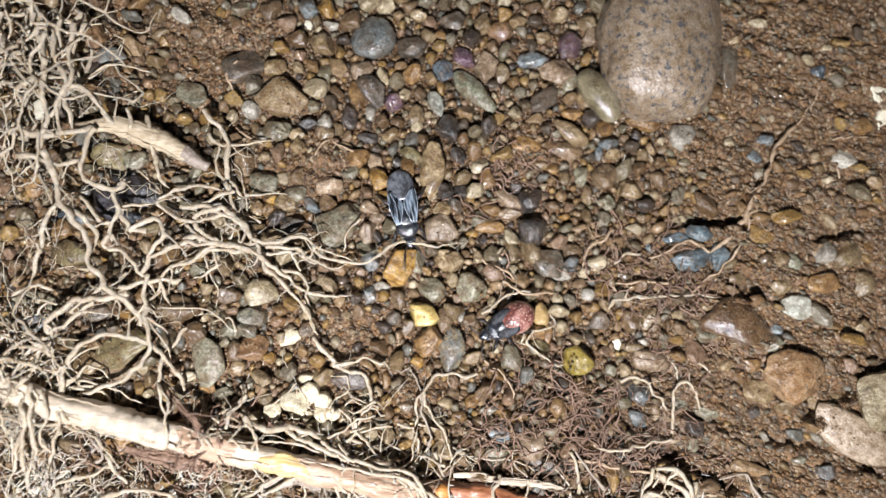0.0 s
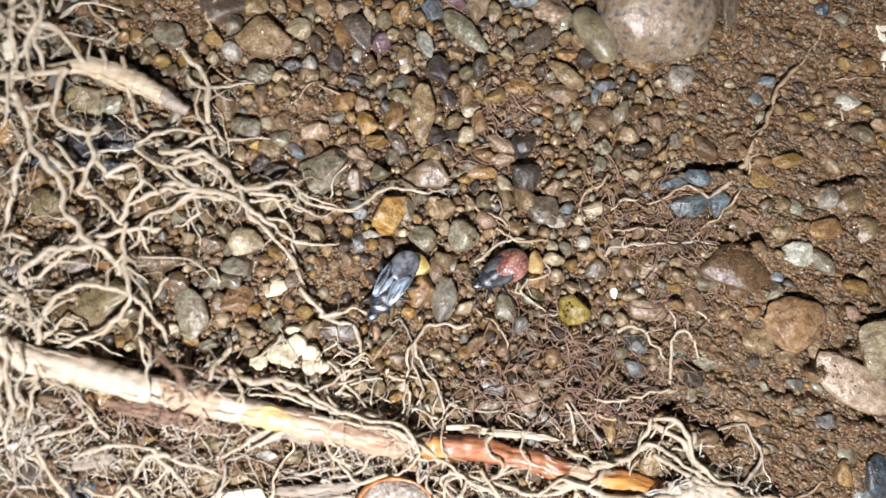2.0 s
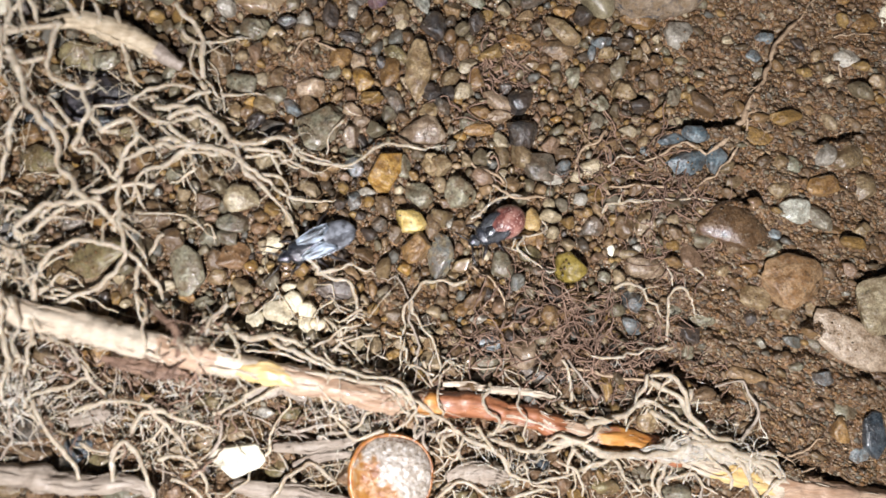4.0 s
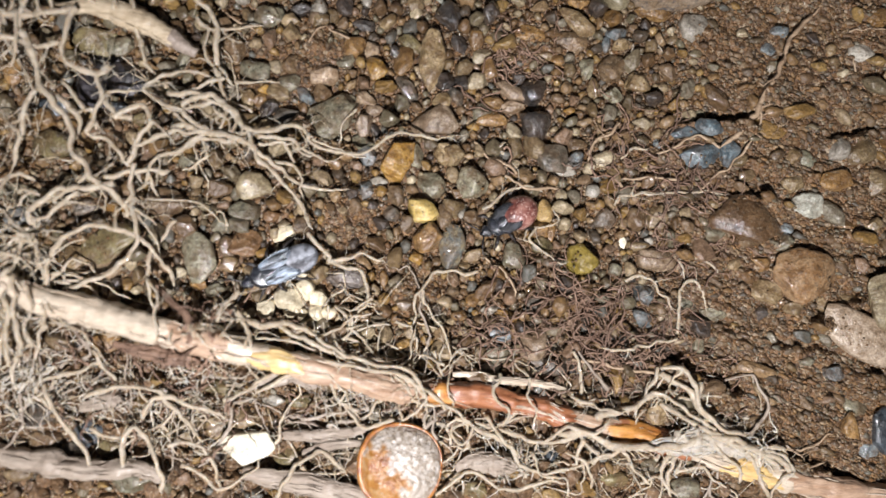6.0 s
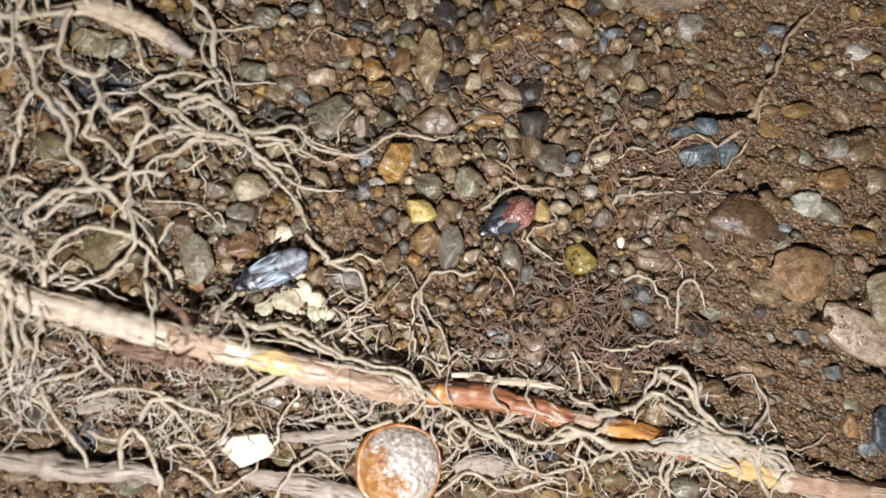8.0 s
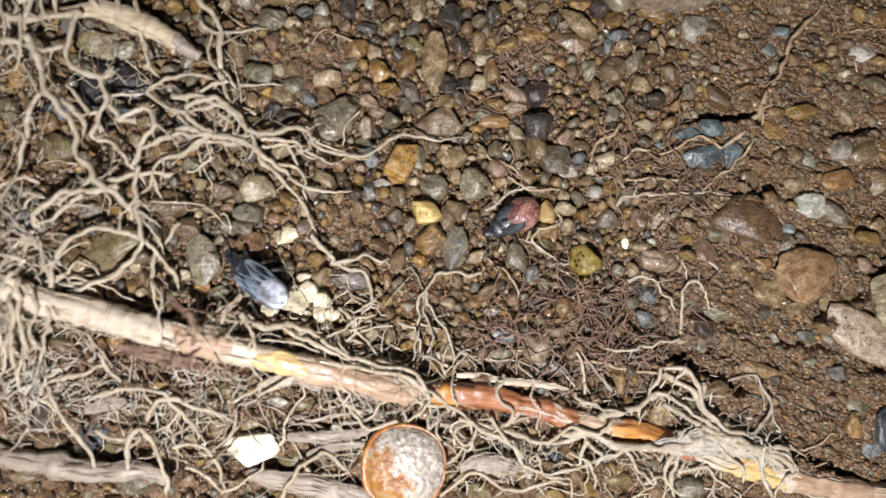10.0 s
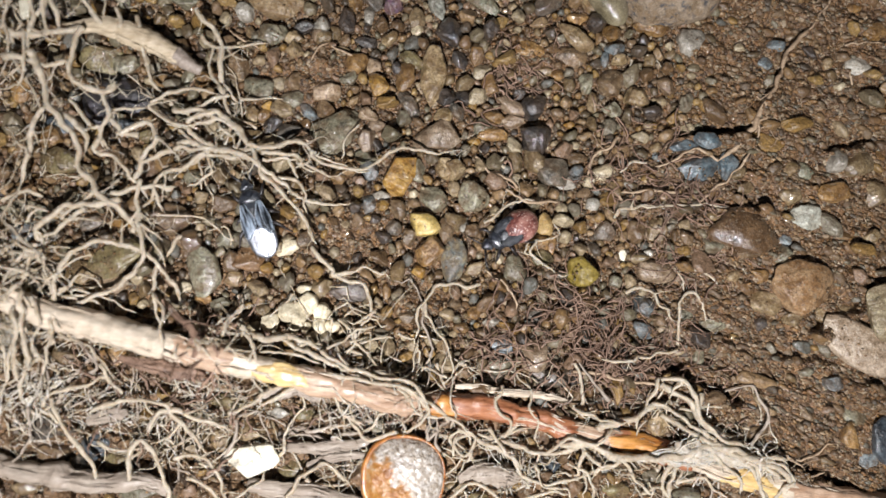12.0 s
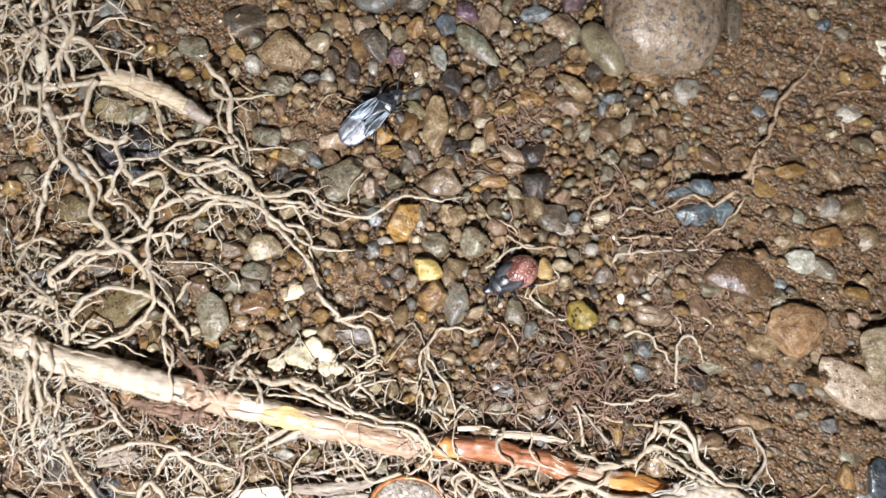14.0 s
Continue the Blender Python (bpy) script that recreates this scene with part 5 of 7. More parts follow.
big_root("grey_root", "ash", [0.4, 1.0, 0.9, 0.3], [(-26.9, -19.5, 1.2), (-23.0, -17.9, 1.4), (-19.9, -18.1, 1.4), (-17.6, -19.6, 1.0)], "pale dry root splinter", flat=0.5, seed=69.0)
big_root("grey_root", "ash", [0.4, 1.0, 0.9, 0.4], [(-49.5, -21.8, 1.8), (-46.4, -21.1, 1.9), (-43.9, -20.9, 1.7)], "pale dry root splinter", flat=0.5, seed=71.0)
big_root("mud_root", "brown", [0.25, 0.4, 0.45, 0.4, 0.2], [(-38.9, -5.1, 2.4), (-36.7, -6.9, 3.6), (-33.9, -9.0, 5.0), (-33.0, -11.1, 5.4), (-34.8, -13.7, 3.6)], "short mud-coated brown root across the big root", seed=77.0)
big_root("mud_root", "brown", [0.4, 0.9, 0.9, 0.4], [(-44.4, -13.2, 3.0), (-39.9, -14.2, 3.0), (-36.3, -15.2, 2.8), (-33.3, -15.1, 2.6)], "mud-coated brown root below the big root", seed=79.0)
big_root("bark_strip", "wood", [0.3, 0.45, 0.5, 0.4, 0.2], [(1.3, -17.7, 1.0), (6.8, -18.3, 1.1), (12.4, -19.2, 1.1), (17.3, -20.1, 0.8)], "thin pale strip of peeled bark", flat=0.5, seed=74.0)

big_root("root_web", "web", [0.3, 0.9, 1.6, 1.5, 0.9, 0.5], [(26.8, -27.8, 3.0), (31.5, -27.2, 3.3), (36.1, -26.9, 3.4), (40.8, -27.8, 3.3), (46.2, -29.4, 2.9)], "pale flattened web of grown-together roots", flat=0.4, rough=0.6, seed=83.0, fray=60)

rootlet("fine", 0.54, 0.23, (-35.6, 19.2, 2.6), (-34.0, 20.2, 2.9), (-31.6, 20.6, 3.1), (-29.8, 19.8, 3.2), (-28.3, 17.9, 3.3), (-26.5, 16.1, 3.4), (-25.3, 15.5, 3.5), (-22.7, 15.9, 3.5), (-20.2, 16.3, 3.4), (-18.7, 15.4, 3.3), (-17.4, 13.7, 3.2), (-15.2, 13.0, 3.0), (-12.1, 12.8, 2.8), (-9.6, 13.9, 2.5), (-7.3, 15.8, 2.2), (-3.4, 15.8, 1.8), (-1.1, 15.2, 1.4), (3.6, 15.9, 1.0))
rootlet("fine", 0.54, 0.38, (-37.0, 16.5, 2.8), (-34.0, 16.1, 2.8), (-32.5, 15.5, 2.9), (-30.2, 14.9, 2.9), (-28.2, 14.7, 2.8), (-26.4, 13.9, 2.8), (-25.5, 12.2, 2.7), (-23.7, 10.6, 2.6), (-21.9, 8.6, 2.4), (-20.7, 7.0, 2.3), (-19.5, 5.5, 2.1), (-18.8, 4.0, 1.8), (-18.4, 2.3, 1.6))
rootlet("fine", 0.46, 0.38, (-37.1, 12.7, 2.6), (-34.0, 13.9, 2.8), (-32.5, 14.4, 2.8), (-30.2, 14.4, 2.7), (-28.3, 14.7, 2.5), (-26.6, 14.3, 2.2))
rootlet("fine", 0.46, 0.23, (-26.5, 16.0, 2.6), (-26.0, 13.7, 2.5), (-24.0, 12.2, 2.3), (-22.8, 10.9, 2.1), (-21.1, 9.2, 1.8), (-19.3, 8.4, 1.5), (-16.6, 8.2, 1.1), (-12.7, 8.4, 0.6))
rootlet("fine", 0.38, 0.23, (-25.5, 15.0, 2.4), (-23.3, 15.0, 2.3), (-20.7, 14.8, 2.1), (-18.5, 13.1, 1.8), (-17.0, 12.1, 1.3), (-15.7, 11.7, 0.6))
rootlet("fine", 0.31, 0.23, (-25.4, 14.2, 2.2), (-23.0, 14.5, 2.3), (-21.8, 14.0, 2.2), (-21.1, 12.3, 1.9), (-20.6, 11.6, 1.4))
rootlet("fine", 0.31, 0.23, (-23.2, 11.6, 2.0), (-21.1, 11.5, 1.9), (-20.0, 10.2, 1.7), (-19.7, 8.1, 1.2), (-19.8, 6.2, 0.6))
rootlet("fine", 0.31, 0.23, (-31.7, 19.3, 2.4), (-30.3, 18.1, 2.7), (-29.5, 17.1, 2.2))
rootlet("fine", 0.31, 0.23, (-29.5, 14.9, 2.6), (-28.9, 16.1, 2.6), (-28.1, 17.5, 2.2))
rootlet("fine", 0.23, 0.15, (-23.6, 16.1, 1.8), (-21.9, 16.8, 1.8), (-20.1, 17.4, 1.5), (-18.6, 16.7, 0.9))
rootlet("fine", 0.31, 0.23, (-31.8, 14.2, 2.0), (-32.8, 12.5, 1.9), (-34.5, 11.2, 1.4), (-36.3, 10.6, 0.6))
rootlet("fine", 0.46, 0.31, (-35.5, 18.1, 2.8), (-33.9, 17.0, 3.1), (-32.4, 16.3, 3.0), (-31.6, 15.3, 2.6))
rootlet("fine", 0.23, 0.19, (-12.3, 19.1, 1.4), (-13.9, 16.8, 1.5), (-14.7, 14.3, 0.8))
rootlet("fine", 0.46, 0.23, (-19.0, 2.3, 0.6), (-17.6, 0.6, 1.0), (-16.2, -0.7, 1.2), (-15.2, -2.0, 1.4), (-12.6, -1.5, 1.4), (-11.5, -0.9, 1.3), (-10.0, -1.5, 1.1), (-7.8, -1.5, 0.8))
rootlet("fine", 0.38, 0.23, (-15.5, -2.0, 1.2), (-13.4, -3.1, 1.3), (-11.5, -3.1, 1.4), (-10.8, -4.6, 1.4), (-10.3, -6.2, 1.3), (-10.9, -7.8, 1.2), (-12.0, -9.4, 1.0), (-12.9, -11.5, 0.8))
rootlet("fine", 0.31, 0.23, (-15.2, -8.3, 1.2), (-14.0, -9.0, 1.4), (-13.4, -10.1, 1.5), (-12.9, -11.4, 1.4), (-11.3, -12.5, 1.3), (-10.4, -14.1, 1.0))
rootlet("fine", 0.27, 0.23, (-12.9, -9.1, 1.2), (-12.9, -10.1, 1.4), (-12.9, -11.4, 1.5), (-14.0, -12.8, 1.3), (-14.8, -14.2, 1.0))
rootlet("fine", 0.31, 0.23, (-12.9, -11.5, 1.0), (-11.3, -11.1, 1.3), (-9.4, -11.2, 1.3), (-7.4, -10.7, 1.0))
rootlet("fine", 0.38, 0.23, (4.8, -3.7, 0.8), (0.5, -3.5, 1.0), (-1.9, -3.9, 1.2), (-3.5, -6.2, 1.3), (-3.9, -9.4, 1.3), (-4.4, -11.0, 1.2))
rootlet("fine", 0.31, 0.23, (-3.1, -5.9, 1.0), (-1.9, -9.4, 1.3), (0.5, -12.5, 1.5), (0.9, -16.5, 1.4))
rootlet("fine", 0.54, 0.46, (-33.8, 34.5, 3.2), (-32.1, 32.2, 3.0), (-30.7, 29.3, 2.6), (-31.2, 26.3, 2.2), (-30.2, 23.4, 1.6), (-29.1, 22.3, 1.0))
rootlet("fine", 0.38, 0.31, (-30.0, 23.2, 2.2), (-31.8, 22.3, 2.6), (-35.6, 21.2, 2.4))
rootlet("fine", 0.46, 0.38, (-53.3, -5.4, 3.0), (-52.8, -2.2, 3.3), (-50.9, 0.8, 3.4), (-47.2, 2.7, 3.4), (-43.6, 2.4, 3.2), (-40.0, 0.8, 2.9), (-38.7, -1.5, 2.4), (-37.4, -3.8, 1.8), (-37.3, -5.5, 1.0))
rootlet("fine", 0.46, 0.38, (-41.6, 11.4, 3.5), (-41.9, 7.6, 3.6), (-41.2, 3.9, 3.6), (-41.2, 0.8, 3.5), (-43.2, -2.2, 3.2), (-47.5, -4.5, 2.8), (-51.5, -5.7, 2.2))
rootlet("fine", 0.38, 0.31, (-39.7, 0.1, 2.6), (-40.0, -3.7, 2.7), (-39.4, -7.6, 2.5), (-39.2, -10.3, 2.0))
rootlet("fine", 0.38, 0.31, (-34.5, 4.1, 1.0), (-36.9, 3.2, 2.0), (-38.7, 0.8, 2.0))
rootlet("fine", 0.69, 0.46, (-55.4, 28.4, 4.5), (-53.9, 24.6, 4.5), (-52.9, 20.9, 4.5), (-49.6, 16.5, 4.3), (-49.0, 12.8, 4.1), (-46.6, 9.1, 3.8), (-44.2, 6.9, 3.4), (-41.6, 3.9, 3.0))
rootlet("fine", 0.54, 0.38, (-49.0, 31.5, 4.2), (-50.8, 26.3, 4.3), (-49.0, 24.1, 4.1), (-46.3, 23.1, 3.7), (-44.4, 24.4, 3.0))
rootlet("fine", 0.46, 0.38, (-46.3, 23.1, 3.6), (-45.9, 19.7, 3.7), (-46.7, 16.7, 3.6), (-47.9, 15.2, 3.5), (-45.0, 14.5, 3.2), (-42.6, 11.5, 2.9), (-40.9, 8.5, 2.4))
rootlet("fine", 0.46, 0.38, (-54.3, 21.1, 3.6), (-55.9, 18.1, 3.6), (-56.5, 15.2, 3.2), (-57.8, 10.7, 2.4))
rootlet("fine", 0.38, 0.31, (-30.9, 19.7, 2.6), (-34.7, 18.8, 2.9), (-38.4, 19.5, 3.0), (-40.3, 21.4, 3.1), (-39.2, 22.9, 3.0), (-34.0, 23.8, 2.9), (-31.6, 23.1, 2.6))
rootlet("fine", 0.46, 0.38, (-37.4, 20.9, 2.8), (-33.1, 20.5, 3.1), (-29.4, 18.5, 3.0), (-26.5, 15.9, 2.4))
rootlet("fine", 0.46, 0.38, (-41.5, 13.7, 2.8), (-36.9, 15.3, 3.0), (-33.2, 15.7, 3.0), (-29.5, 15.4, 2.7), (-25.8, 15.7, 2.2))
rootlet("fine", 0.54, 0.46, (-44.2, 8.4, 3.4), (-47.7, 8.0, 3.8), (-51.3, 7.6, 3.9), (-54.3, 5.3, 3.9), (-56.0, 0.8, 3.5), (-58.3, -4.5, 3.0))
rootlet("fine", 0.46, 0.38, (-45.8, 9.2, 3.2), (-40.7, 10.4, 2.9), (-37.3, 10.3, 1.6))
rootlet("fine", 0.46, 0.38, (-57.6, 0.7, 3.2), (-54.4, 3.1, 3.6), (-51.5, 5.3, 3.6), (-48.8, 7.6, 3.2))
rootlet("fine", 0.46, 0.31, (-42.0, 17.1, 3.4), (-44.2, 17.9, 3.5), (-45.9, 20.6, 3.0), (-41.1, 21.2, 2.0))
rootlet("fine", 0.46, 0.38, (-44.2, 17.5, 3.4), (-40.5, 19.0, 3.5), (-39.0, 16.8, 3.4), (-41.4, 14.5, 3.0), (-43.0, 10.8, 2.4))
rootlet("fine", 0.38, 0.31, (-32.4, 15.4, 3.0), (-35.4, 13.4, 3.1), (-39.3, 11.5, 2.8), (-40.7, 8.5, 2.0))
rootlet("fine", 0.38, 0.31, (-37.1, 18.5, 2.6), (-34.1, 16.2, 2.6), (-32.1, 15.6, 1.6))
rootlet("fine", 0.46, 0.31, (-42.2, 33.6, 3.0), (-41.7, 30.5, 3.2), (-41.0, 27.8, 3.1), (-40.4, 25.7, 2.8), (-39.5, 23.5, 2.2))
rootlet("fine", 0.62, 0.46, (-59.3, 31.5, 4.0), (-55.6, 30.7, 4.2), (-52.0, 31.2, 4.1), (-49.3, 32.1, 3.6))
rootlet("fine", 0.54, 0.46, (-59.3, 27.7, 4.0), (-55.6, 27.3, 4.2), (-53.1, 26.7, 4.1), (-50.8, 27.2, 3.6))
rootlet("fine", 0.46, 0.38, (-53.7, 20.8, 3.6), (-50.0, 18.9, 3.7), (-48.7, 16.7, 3.4), (-49.7, 13.8, 2.8))
rootlet("fine", 0.46, 0.31, (-51.1, 22.1, 3.0), (-48.9, 19.1, 3.0), (-47.2, 18.4, 2.7), (-47.0, 15.4, 2.0))
rootlet("fine", 0.31, 0.23, (-40.0, 10.8, 2.8), (-39.4, 8.5, 2.5), (-39.5, 6.9, 1.4))
rootlet("fine", 0.38, 0.31, (-60.0, 8.4, 3.0), (-56.9, 9.9, 3.2), (-55.2, 8.8, 2.4))
rootlet("fine", 0.62, 0.54, (-28.6, -4.6, 0.8), (-28.9, -6.3, 1.3), (-29.9, -8.1, 1.5), (-31.0, -9.7, 1.5), (-32.6, -11.5, 1.2))
rootlet("fine", 0.31, 0.23, (-30.2, -11.6, 1.6), (-25.9, -12.3, 1.8), (-20.6, -12.8, 1.6), (-16.0, -15.6, 1.0))
rootlet("fine", 0.27, 0.23, (-10.1, -9.3, 1.4), (-12.8, -9.7, 1.7), (-15.2, -11.6, 1.7), (-17.5, -12.4, 1.5), (-19.9, -10.1, 1.0))
rootlet("fine", 0.27, 0.23, (-15.2, -11.7, 1.4), (-14.4, -14.0, 1.7), (-12.1, -15.6, 1.6), (-8.2, -16.1, 1.0))
rootlet("fine", 0.27, 0.23, (-11.3, -12.5, 1.2), (-9.7, -14.8, 1.6), (-7.4, -16.4, 1.8), (-5.0, -15.6, 1.7), (-3.9, -10.9, 1.4))
rootlet("tan", 0.38, 0.54, (52.8, 33.5, 0.4), (49.5, 29.3, 0.7), (48.6, 26.4, 0.9), (46.1, 22.7, 1.1), (44.4, 19.4, 1.1), (42.3, 16.6, 1.1), (39.3, 14.4, 1.0))
rootlet("tan", 0.23, 0.31, (57.6, 41.3, 0.4), (55.8, 37.5, 0.6), (54.5, 35.4, 0.7), (52.7, 33.4, 0.5))
rootlet("tan", 0.23, 0.15, (44.5, 19.5, 0.8), (46.5, 20.3, 0.9), (48.8, 20.0, 0.5))
rootlet("tan", 0.23, 0.23, (42.5, 16.6, 0.8), (44.1, 15.4, 0.9), (41.6, 12.6, 0.9), (39.2, 10.6, 0.8), (36.0, 7.8, 0.5))
rootlet("tan", 0.23, 0.23, (47.0, 22.7, 0.8), (46.5, 19.9, 0.9), (45.1, 18.3, 0.5))
rootlet("tan", 0.23, 0.23, (39.4, 14.4, 0.8), (35.9, 15.8, 0.9), (32.6, 14.2, 0.8), (30.3, 13.4, 0.5))
rootlet("fine", 0.31, 0.23, (24.1, 5.8, 0.8), (25.7, 7.3, 1.0), (29.3, 7.5, 1.0), (33.5, 7.7, 0.8), (41.0, 8.0, 0.5))
rootlet("tan", 0.23, 0.23, (25.2, 9.7, 0.8), (25.7, 7.7, 1.0), (24.6, 6.1, 0.5))
rootlet("tan", 0.23, 0.23, (25.2, 9.5, 0.8), (29.3, 10.1, 1.0), (33.6, 9.6, 0.5))
rootlet("fine", 0.27, 0.23, (33.4, -1.5, 0.6), (37.1, -1.9, 1.0), (39.2, -3.6, 0.4))
rootlet("fine", 0.27, 0.23, (33.5, -1.7, 0.6), (34.6, -4.4, 0.4))
rootlet("fine", 0.31, 0.23, (33.5, -12.0, 0.6), (33.4, -8.8, 0.9), (33.8, -5.5, 1.1), (35.8, -4.6, 1.1), (37.1, -6.4, 0.8), (37.5, -9.0, 0.4))
rootlet("fine", 0.31, 0.23, (25.8, -4.7, 0.6), (27.7, -3.9, 1.0), (29.3, -4.7, 1.2), (31.3, -7.1, 1.0), (33.5, -8.9, 0.6))
rootlet("fine", 0.31, 0.27, (5.3, 5.3, 0.5), (7.6, 6.8, 1.0), (9.6, 8.2, 1.3), (12.0, 8.4, 1.2), (14.0, 7.9, 0.9))
rootlet("tan", 0.23, 0.23, (8.8, 10.3, 0.9), (10.4, 9.2, 1.3), (13.2, 8.2, 1.2), (16.5, 8.5, 0.6))
rootlet("fine", 0.27, 0.19, (12.8, 2.9, 0.8), (12.0, 1.3, 1.0), (14.0, -0.7, 0.9), (16.1, -2.1, 0.8), (17.5, -1.9, 0.5))
rootlet("fine", 0.23, 0.15, (12.2, 0.9, 0.5), (11.2, 1.3, 0.7), (12.4, 2.6, 0.8), (16.1, 3.3, 0.7), (15.7, 5.3, 0.5))
rootlet("fine", 0.23, 0.23, (25.0, 12.5, 0.6), (26.5, 13.9, 0.9), (29.5, 14.4, 0.5))
rootlet("tan", 0.31, 0.23, (25.4, 18.2, 0.5), (24.1, 16.5, 0.8), (21.3, 14.5, 0.8), (20.5, 12.1, 0.5))
rootlet("tan", 0.23, 0.19, (-30.6, 33.0, 0.4), (-28.5, 31.4, 0.8), (-25.9, 30.2, 0.4))
rootlet("tan", 0.23, 0.19, (-16.5, 30.8, 0.4), (-14.5, 29.7, 0.8), (-13.2, 29.2, 0.4))
rootlet("tan", 0.23, 0.19, (-19.3, 27.7, 0.4), (-17.6, 30.0, 0.8), (-16.9, 31.1, 0.4))
rootlet("tan", 0.23, 0.19, (6.1, -1.5, 0.4), (8.0, -3.1, 0.7), (9.6, -5.1, 0.7), (10.1, -7.1, 0.4))
rootlet("fine", 0.31, 0.23, (8.1, 13.3, 0.4), (7.6, 14.3, 0.8), (8.5, 15.3, 0.4))
rootlet("tan", 0.23, 0.23, (4.5, 15.2, 0.4), (6.1, 13.2, 0.7), (9.2, 11.2, 0.7), (10.1, 9.7, 0.4))
rootlet("tan", 0.19, 0.15, (59.3, 27.9, 0.3), (59.6, 25.4, 0.5), (61.0, 22.2, 0.3))
rootlet("tan", 0.19, 0.15, (58.9, 31.1, 0.3), (60.1, 31.7, 0.5), (64.2, 31.6, 0.3))
rootlet("fine", 0.23, 0.15, (29.5, 29.5, 0.3), (31.2, 28.0, 0.3))
rootlet("fine", 0.23, 0.15, (27.1, 29.1, 0.3), (26.9, 27.9, 0.3))
rootlet("fine", 0.54, 0.38, (33.9, -28.5, 2.0), (29.8, -27.2, 2.2), (25.0, -27.6, 2.2), (20.2, -26.0, 2.1), (13.9, -27.1, 1.9), (7.6, -25.2, 1.5), (1.3, -23.7, 1.0))
rootlet("fine", 0.46, 0.31, (1.3, -23.4, 2.0), (4.4, -25.0, 2.1), (7.5, -26.2, 2.1), (9.9, -28.3, 1.9), (11.2, -31.6, 1.5), (12.4, -33.3, 1.0))
rootlet("fine", 0.38, 0.31, (0.5, -22.5, 2.6), (-1.8, -19.9, 3.6), (-6.4, -17.1, 4.1), (-12.5, -15.9, 4.1), (-16.4, -15.2, 3.6))
rootlet("fine", 0.62, 0.46, (20.9, -23.5, 2.6), (25.7, -22.4, 2.6), (28.1, -20.9, 2.4), (31.4, -20.6, 2.0), (34.5, -21.1, 1.4))
rootlet("fine", 0.62, 0.46, (30.6, -17.8, 2.0), (34.0, -19.7, 2.6), (35.9, -22.7, 3.1), (39.8, -25.5, 3.3), (42.9, -27.5, 3.3), (48.6, -28.3, 3.2))
rootlet("fine", 0.46, 0.38, (30.5, -21.7, 2.4), (33.4, -23.4, 3.3), (36.4, -25.3, 3.7), (42.0, -28.1, 3.7), (43.8, -31.5, 3.2), (45.9, -35.0, 2.2))
rootlet("fine", 0.46, 0.31, (42.9, -27.8, 3.4), (46.9, -28.6, 3.5), (48.6, -30.7, 3.2), (48.1, -33.3, 2.6))
rootlet("fine", 0.38, 0.31, (36.3, -19.1, 1.8), (36.0, -23.0, 1.8), (38.3, -26.5, 1.0))
rootlet("fine", 0.38, 0.31, (38.0, -23.5, 1.8), (40.5, -25.5, 1.7), (42.5, -26.6, 0.8))
rootlet("tan", 0.23, 0.19, (48.3, -27.5, 0.6), (51.5, -29.1, 0.9), (54.8, -27.1, 0.9), (56.2, -26.8, 0.6))
rootlet("tan", 0.23, 0.19, (47.5, -34.0, 0.6), (50.6, -32.3, 1.0), (55.0, -30.8, 0.6))
rootlet("fine", 0.38, 0.31, (18.4, -14.2, 1.4), (19.1, -16.6, 1.7), (19.4, -19.8, 1.6), (18.6, -22.2, 1.2))
rootlet("fine", 0.31, 0.31, (33.3, -12.7, 1.4), (29.1, -13.6, 1.7), (24.3, -14.6, 1.6), (22.0, -13.9, 1.2))
rootlet("tan", 0.31, 0.23, (18.1, -15.9, 0.8), (23.6, -16.7, 1.1), (29.3, -17.9, 1.1), (31.8, -17.6, 0.8))
rootlet("fine", 0.46, 0.38, (-48.3, -20.1, 2.6), (-43.7, -19.0, 2.8), (-39.6, -19.0, 2.9), (-37.0, -21.3, 2.8), (-34.1, -24.5, 2.6), (-33.4, -25.7, 2.2))
rootlet("fine", 0.46, 0.38, (-53.9, -18.9, 2.6), (-51.9, -22.7, 2.9), (-49.7, -25.8, 2.9), (-47.9, -28.9, 2.7), (-47.8, -31.3, 2.2))
rootlet("fine", 0.46, 0.38, (-43.5, -30.5, 2.6), (-43.4, -26.6, 2.8), (-41.8, -24.3, 2.9), (-40.0, -26.6, 2.8), (-38.2, -30.6, 2.6), (-38.4, -33.8, 2.2))
rootlet("fine", 0.46, 0.38, (-41.2, -23.3, 2.6), (-38.5, -20.5, 2.9), (-34.8, -21.0, 2.8), (-29.6, -23.1, 2.2))
rootlet("fine", 0.38, 0.31, (-37.2, -26.8, 2.4), (-34.0, -26.7, 2.7), (-31.0, -29.9, 2.6), (-30.9, -33.9, 2.0))
rootlet("fine", 0.38, 0.31, (-25.8, -20.0, 2.4), (-21.9, -17.6, 2.7), (-17.3, -16.9, 2.7), (-14.3, -20.8, 2.5), (-11.2, -23.3, 2.0))
rootlet("fine", 0.38, 0.31, (-30.3, -20.7, 2.4), (-27.2, -19.9, 2.7), (-25.0, -18.4, 2.6), (-21.3, -16.6, 2.0))
rootlet("fine", 0.38, 0.31, (-22.8, -34.1, 2.0), (-20.4, -30.1, 2.3), (-16.6, -27.9, 2.2), (-13.6, -31.2, 1.6))
rootlet("fine", 0.38, 0.31, (-1.1, -34.4, 2.0), (3.6, -31.2, 2.3), (9.1, -33.6, 2.3), (14.7, -32.2, 2.1), (17.1, -33.2, 1.6))
rootlet("fine", 0.38, 0.31, (6.0, -23.5, 2.0), (9.1, -27.4, 2.2), (11.1, -30.5, 2.3), (16.2, -31.4, 2.2), (21.0, -30.0, 2.0), (25.1, -28.5, 1.6))
